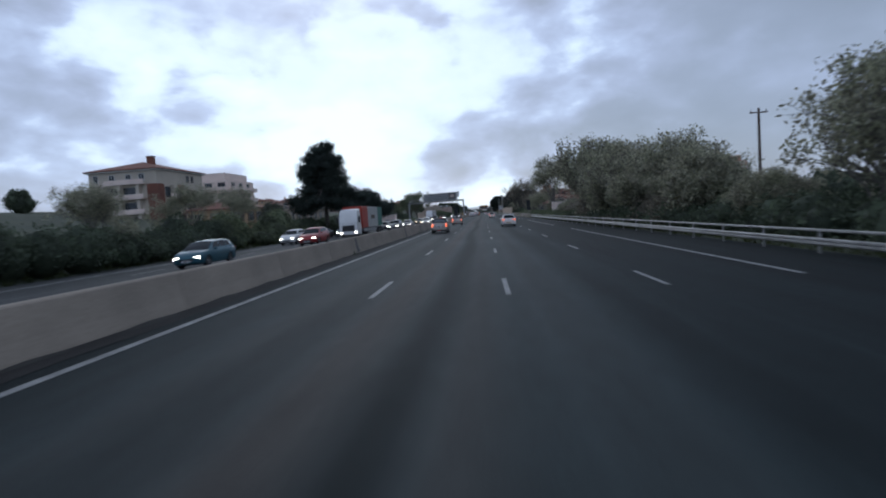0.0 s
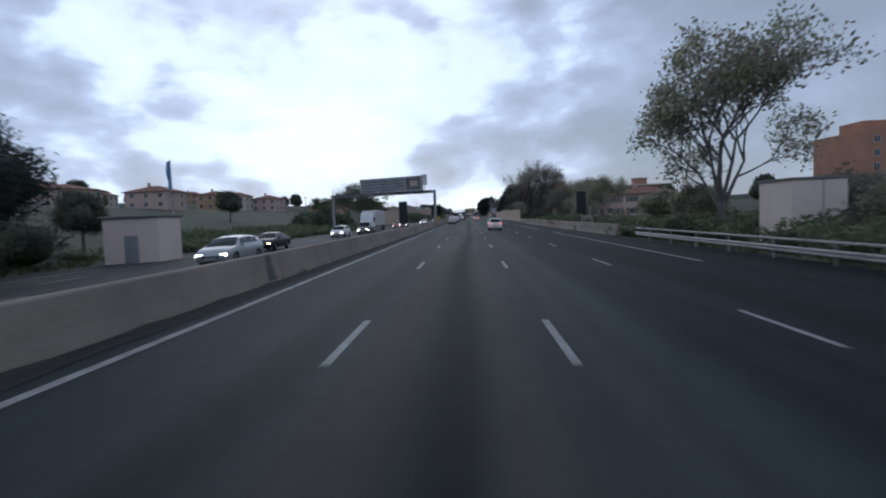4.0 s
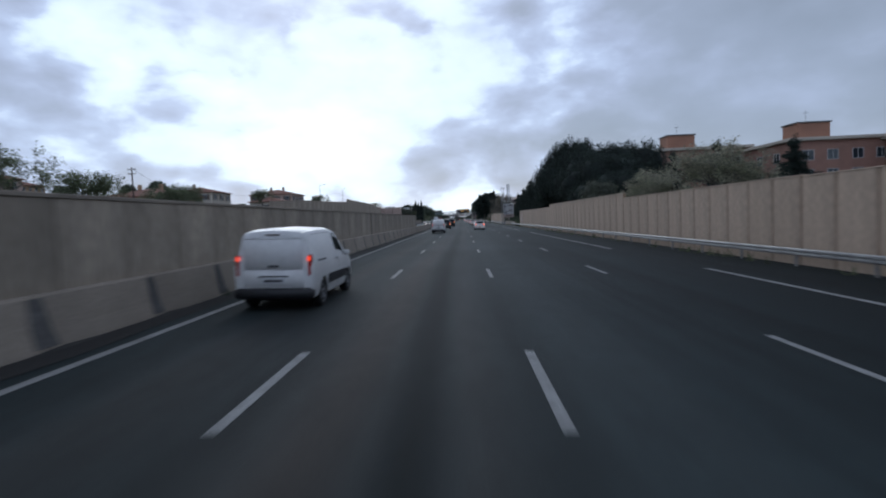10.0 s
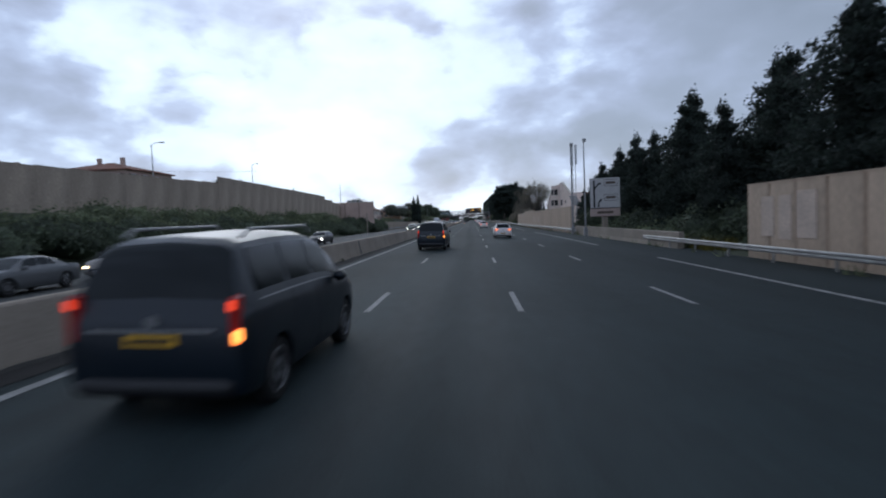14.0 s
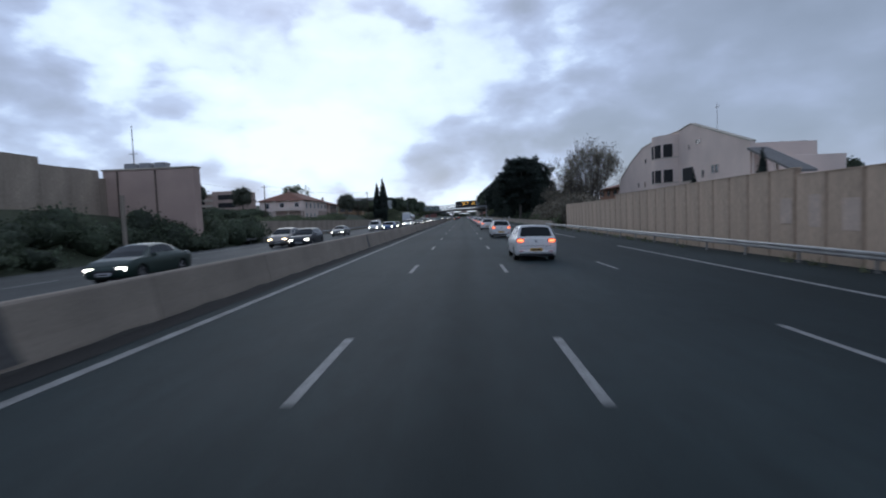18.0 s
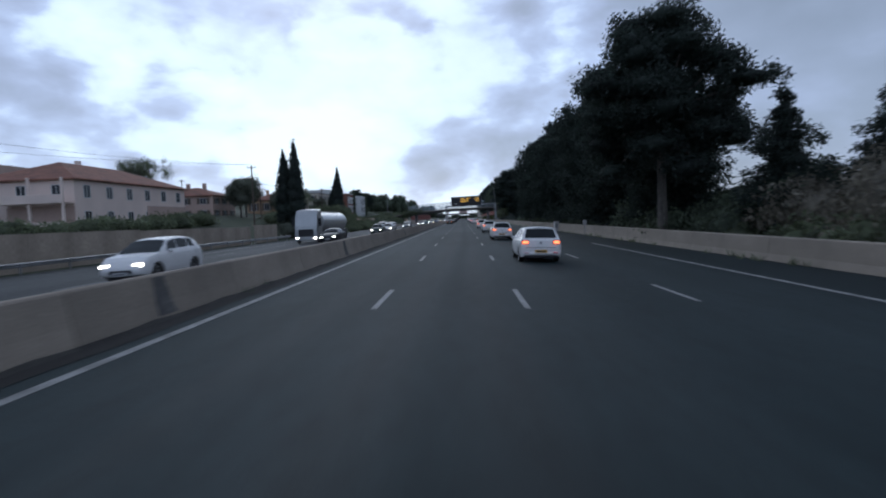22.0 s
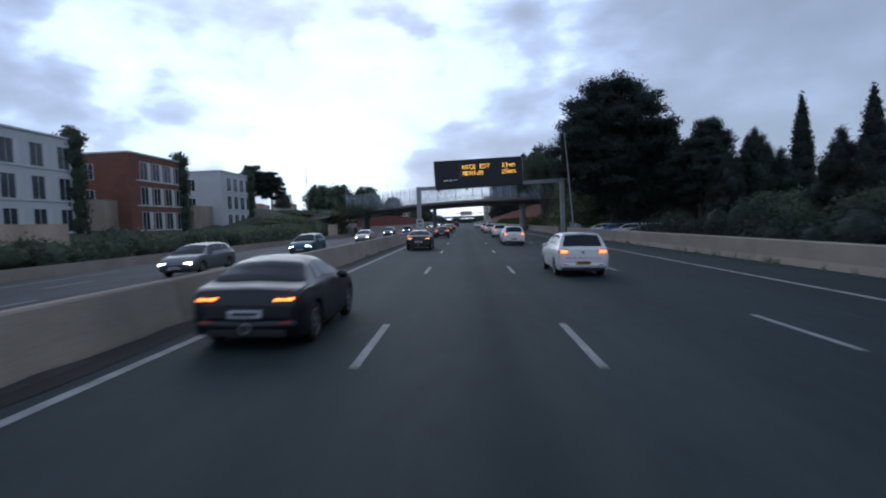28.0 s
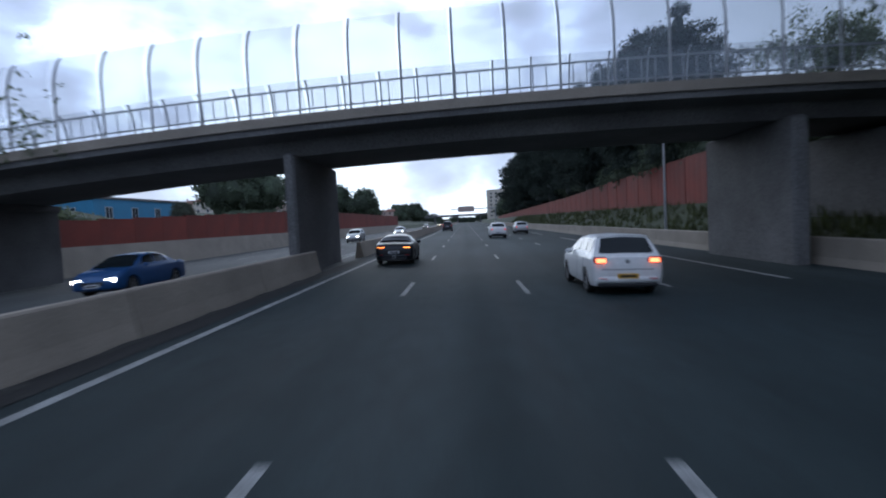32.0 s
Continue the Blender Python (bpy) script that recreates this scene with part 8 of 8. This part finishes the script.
ONC = "oncoming {} with dipped headlights on"
for kind, pk, words, x, y, hd in (
        ("hatch", "teal", "teal hatchback", -13.6, 28.5, "head"), ("suv", "white", "white family car", -18.6, 57, "head"), ("saloon", "dark", "dark saloon", -20.6, 75, "head"), ("estate", "silver", "silver estate", -17.9, 77, "head"),
        ("suv", "red", "red compact SUV", -13.3, 48, "head"), ("suv", "grey", "grey off-roader", -11.0, 81.4, "head"), ("saloon", "grey", "grey saloon", -12.0, 102.6, "head"), ("hatch", "navy", "dark blue hatchback", -14.6, 92, "head"),
        ("estate", "silver", "silver estate", -10.4, 122, "head"), ("saloon", "dark", "dark saloon", -13.9, 137, "head_warm"), ("hatch", "white", "white hatchback", -14.6, 163.5, "head"), ("van", "grey", "grey van", -13.0, 172.1, "head"), ("saloon", "red", "red saloon", -13.9, 214, "head"), ("estate", "dark", "dark estate", -14.2, 228, "head"),
        ("saloon", "silver", "silver saloon", -11.1, 248, "head"), ("estate", "silver", "silver estate", -14.0, 290, "head"), ("saloon", "navy", "dark blue saloon", -11.9, 336.6, "head"), ("saloon", "grey", "grey saloon", -15.3, 357, "head"), ("hatch", "bronze", "bronze hatchback", -15.2, 363.6, "head_warm"), ("suv", "dark", "dark SUV", -15.0, 373, "head"),
        ("estate", "dark", "dark estate", -15.0, 398, "head"), ("saloon", "green", "dark green saloon", -10.9, 455, "head"), ("suv", "bronze", "beige off-roader", -13.8, 481, "head_warm"), ("hatch", "navy", "dark blue hatchback", -10.9, 477.6, "head"), ("saloon", "grey", "grey saloon", -15.1, 508, "head"),
        ("van", "white", "white van", -13.9, 530, "head"), ("estate", "silver", "silver estate", -13.4, 541, "head"), ("suv", "white", "white family car", -10.2, 553, "head"), ("hatch", "blue", "blue hatchback", -10.3, 523, "head"), ("saloon", "green", "grey-green saloon", -10.8, 534, "head"), ("saloon", "dark", "dark saloon", -11.2, 586.2, "head"),
        ("hatch", "green", "dark green hatchback", -10.8, 613, "head"), ("estate", "silver", "silver estate", -10.9, 625, "head"), ("suv", "silver", "silver family car", -12.8, 643, "head_warm"), ("van", "silver", "pale grey van", -13.6, 636, "head"), ("estate", "grey", "grey estate", -10.3, 650, "head"), ("suv", "dark", "dark SUV", -11.9, 668, "head"),
        ("estate", "grey", "grey estate", -11.5, 705.3, "head"), ("hatch", "teal", "teal hatchback", -10.4, 720, "head"), ("saloon", "silver", "silver saloon", -10.3, 742.8, "head_warm"), ("hatch", "teal", "teal hatchback", -12.0, 775.6, "head"), ("saloon", "blue", "blue saloon", -11.0, 796.5, "head"),
        ("suv", "silver", "silver family car", -12.5, 846, "head"), ("saloon", "white", "white saloon", -9.8, 872, "head"), ("hatch", "grey", "grey hatchback", -13.5, 901, "head_warm"), ("estate", "dark", "dark estate", -10.2, 940, "head"), ("suv", "white", "white family car", -13.4, 985, "head"), ("saloon", "grey", "grey saloon", -10.4, 1030, "head_warm")):
    vehicle(kind, ONC.format(words), PAINT[pk], x, y, True, "oncoming cars", head=hd)

# parked cars behind the trees
for k, (x, y, pk, w) in enumerate(((22.0, 731.5, "grey", "grey"), (21.4, 735.5, "silver", "silver"), (20.9, 739.5, "white", "white"), (20.4, 743.5, "blue", "blue"), (20.0, 748, "silver", "silver"))):
    vehicle("hatch", w + " hatchback parked behind the low wall", PAINT[pk], x, y, False, "parked cars", tail="tail_dim", head="glass", z=ground_z(x, y + 2) + .05, turn=75)


def ring_of(row, tumble):
    x, zb, belt, top, w = row
    k = max(0.0, top - belt)
    wt = w * .97 - tumble * k
    mid = zb + (belt - zb) * .45
    half = [(0, zb), (w * .9, zb), (w * .985, zb + .07), (w, mid), (w * .97, belt), (wt + .02, top - min(.07, k * .3)), (wt * .84, top - .005), (0, top + .015)]
    return [(y, x, z) for y, z in half] + [(-y, x, z) for y, z in reversed(half[1:-1])]


def lorry(label, x, y, length, body, cab_paint, name="lorry", cab_h=3.5, height=3.9):
    t = thing(name, pose(x, y, road_z(x)), label, "lorry", "oncoming lorries")
    rows = [(0, .45, 1.3, 1.35, 1.12), (.05, .35, 1.6, 1.9, 1.2), (.35, .32, 1.75, cab_h - .5, 1.23), (.75, .3, 1.8, cab_h, 1.24), (2.1, .3, 1.8, cab_h + .1, 1.24)]
    part("cab", Geo().loft([ring_of(r, .06) for r in rows]), cab_paint, t, smooth=38)
    part("windscreen", Geo().add([(-1.08, .03, 1.72), (1.08, .03, 1.72), (1.02, .33, 2.65), (-1.02, .33, 2.65), (-1.08, .13, 1.72), (1.08, .13, 1.72), (1.02, .43, 2.65), (-1.02, .43, 2.65)], [(0, 1, 2, 3), (4, 7, 6, 5), (0, 4, 5, 1), (2, 6, 7, 3), (1, 5, 6, 2), (0, 3, 7, 4)]), M["glass_car"], t)
    for s in (-1, 1):
        a, b = sorted((s * 1.2, s * 1.26))
        part("side_window", Geo().box(a, b, .7, 1.5, 1.8, 2.6, .02), M["glass_car"], t)
        part("mirror", Geo().box(min(s * 1.27, s * 1.5), max(s * 1.27, s * 1.5), .25, .4, 1.8, 2.6, .03), M["plastic"], t)
    part("grille", Geo().box(-.8, .8, -.03, .03, .75, 1.5, .03), M["plastic"], t)
    part("bumper", Geo().box(-1.2, 1.2, -.06, .2, .32, .72, .05), cab_paint, t)
    lamp_pair(t, "headlight", .95, -.03, .5, .3, .16, .06, "head")
    part("chassis", Geo().box(-.5, .5, 1.0, length, .6, 1.0, .03), M["plastic"], t)
    for k in range(2):
        part("side_guard", Geo().box((-1.15, 1.1)[k], (-1.1, 1.15)[k], 3.8, length - 4.2, .5, .95, .02), M["steel_grey"], t)
    add_wheels(t, 2.45, (1.1, length - 3.6, length - 2.3, length - 1.0), .5)
    body(t, length, height)
    return t


def curtain_body(t, ln, h):
    y = 2.7
    for k, (c, a, b) in enumerate((("red", y, y + 3.6), ("white", y + 3.6, ln - 3.4), ("greenish", ln - 3.4, ln))):
        m = {"red": M["curtain_red"], "white": M["curtain_grey"], "greenish": M["curtain_green"]}[c]
        part("curtain", Geo().box(-1.26, 1.26, a + .004, b - .004, 1.05, h, .03), m, t, {"red": "red curtain side", "white": "pale grey curtain side", "greenish": "green curtain side"}[c])
    for a in (1.27, -1.27):
        part("lettering_bar", Geo().box(a - .005, a + .005, y + 5.6, y + 8.2, 2.2, 2.75), M["shutter"], t)


def plain_body(t, ln, h):
    part("box_body", Geo().box(-1.26, 1.26, 2.6, ln, 1.05, h, .05), PAINT["white"], t, "white box body")
    for k in range(6):
        part("seam", Geo().box(1.262, 1.27, 3.6 + k * 2, 3.66 + k * 2, 1.1, h - .05), M["steel_grey"], t)


def tank_body(t, ln, h):
    part("tank", Geo().tube([(0, 2.8, 2.2), (0, 3.1, 2.2), (0, ln - .4, 2.2), (0, ln, 2.2)], [.7, 1.15, 1.15, .8], 24), PAINT["silver"], t, "pale grey steel tank", smooth=40)
    part("tank_band", Geo().box(-1.2, 1.2, 2.9, ln - .3, 1.0, 1.25, .04), M["plastic"], t)
    part("walkway", Geo().box(-.3, .3, 3.4, ln - .8, 3.34, 3.42, .02), M["steel_grey"], t)
    part("mudguard", Geo().box(-1.22, 1.22, ln - 4.3, ln - .2, 1.0, 1.08, .03), M["plastic"], t)


M["curtain_red"] = material("red_tarpaulin", (.38, .05, .03), .6, vary=.1, grain=6, stain=.5, bump=.1)
M["curtain_grey"] = material("grey_tarpaulin", (.40, .40, .38), .6, vary=.1, grain=6, stain=.5, bump=.1)
M["curtain_green"] = material("green_tarpaulin", (.02, .14, .10), .6, vary=.1, grain=6, stain=.5, bump=.1)
lorry("oncoming articulated lorry with a red, grey and green curtain-side trailer", -14.3, 67.2, 16.5, curtain_body, PAINT["white"])
lorry("oncoming white box lorry with headlights on", -16.8, 195, 14, plain_body, PAINT["white"])
lorry("oncoming tanker lorry with a pale steel tank", -14.4, 590, 15, tank_body, PAINT["silver"], name="tanker_lorry")

gv = []
for k in range(1200):
    e = -3.5 + .16 * noise.noise(Vector((k * .31, 2, 0)))
    gv += [(-3.995, k, road_z(-3.995) + .03), (e, k, road_z(e) + .007)]
solo("gutter", fast_mesh("gutter", gv, [(2 * k, 2 * k + 1, 2 * k + 3, 2 * k + 2) for k in range(1199)], M["gutter"]), None, "dark dirty gutter strip along the median barrier", "gutter", kind="structure")

w = thing("wall_stub", pose(-24.7, 785.2, -0.7), "pale concrete wall end beside the opposite carriageway", "wall")
part("wall", Geo().box(-.35, .35, 0, 4.9, 0, 3.0, .04), M["wall_tan"], w)
part("coping", Geo().box(-.42, .42, -.06, 4.96, 3.0, 3.1, .02), M["concrete"], w)
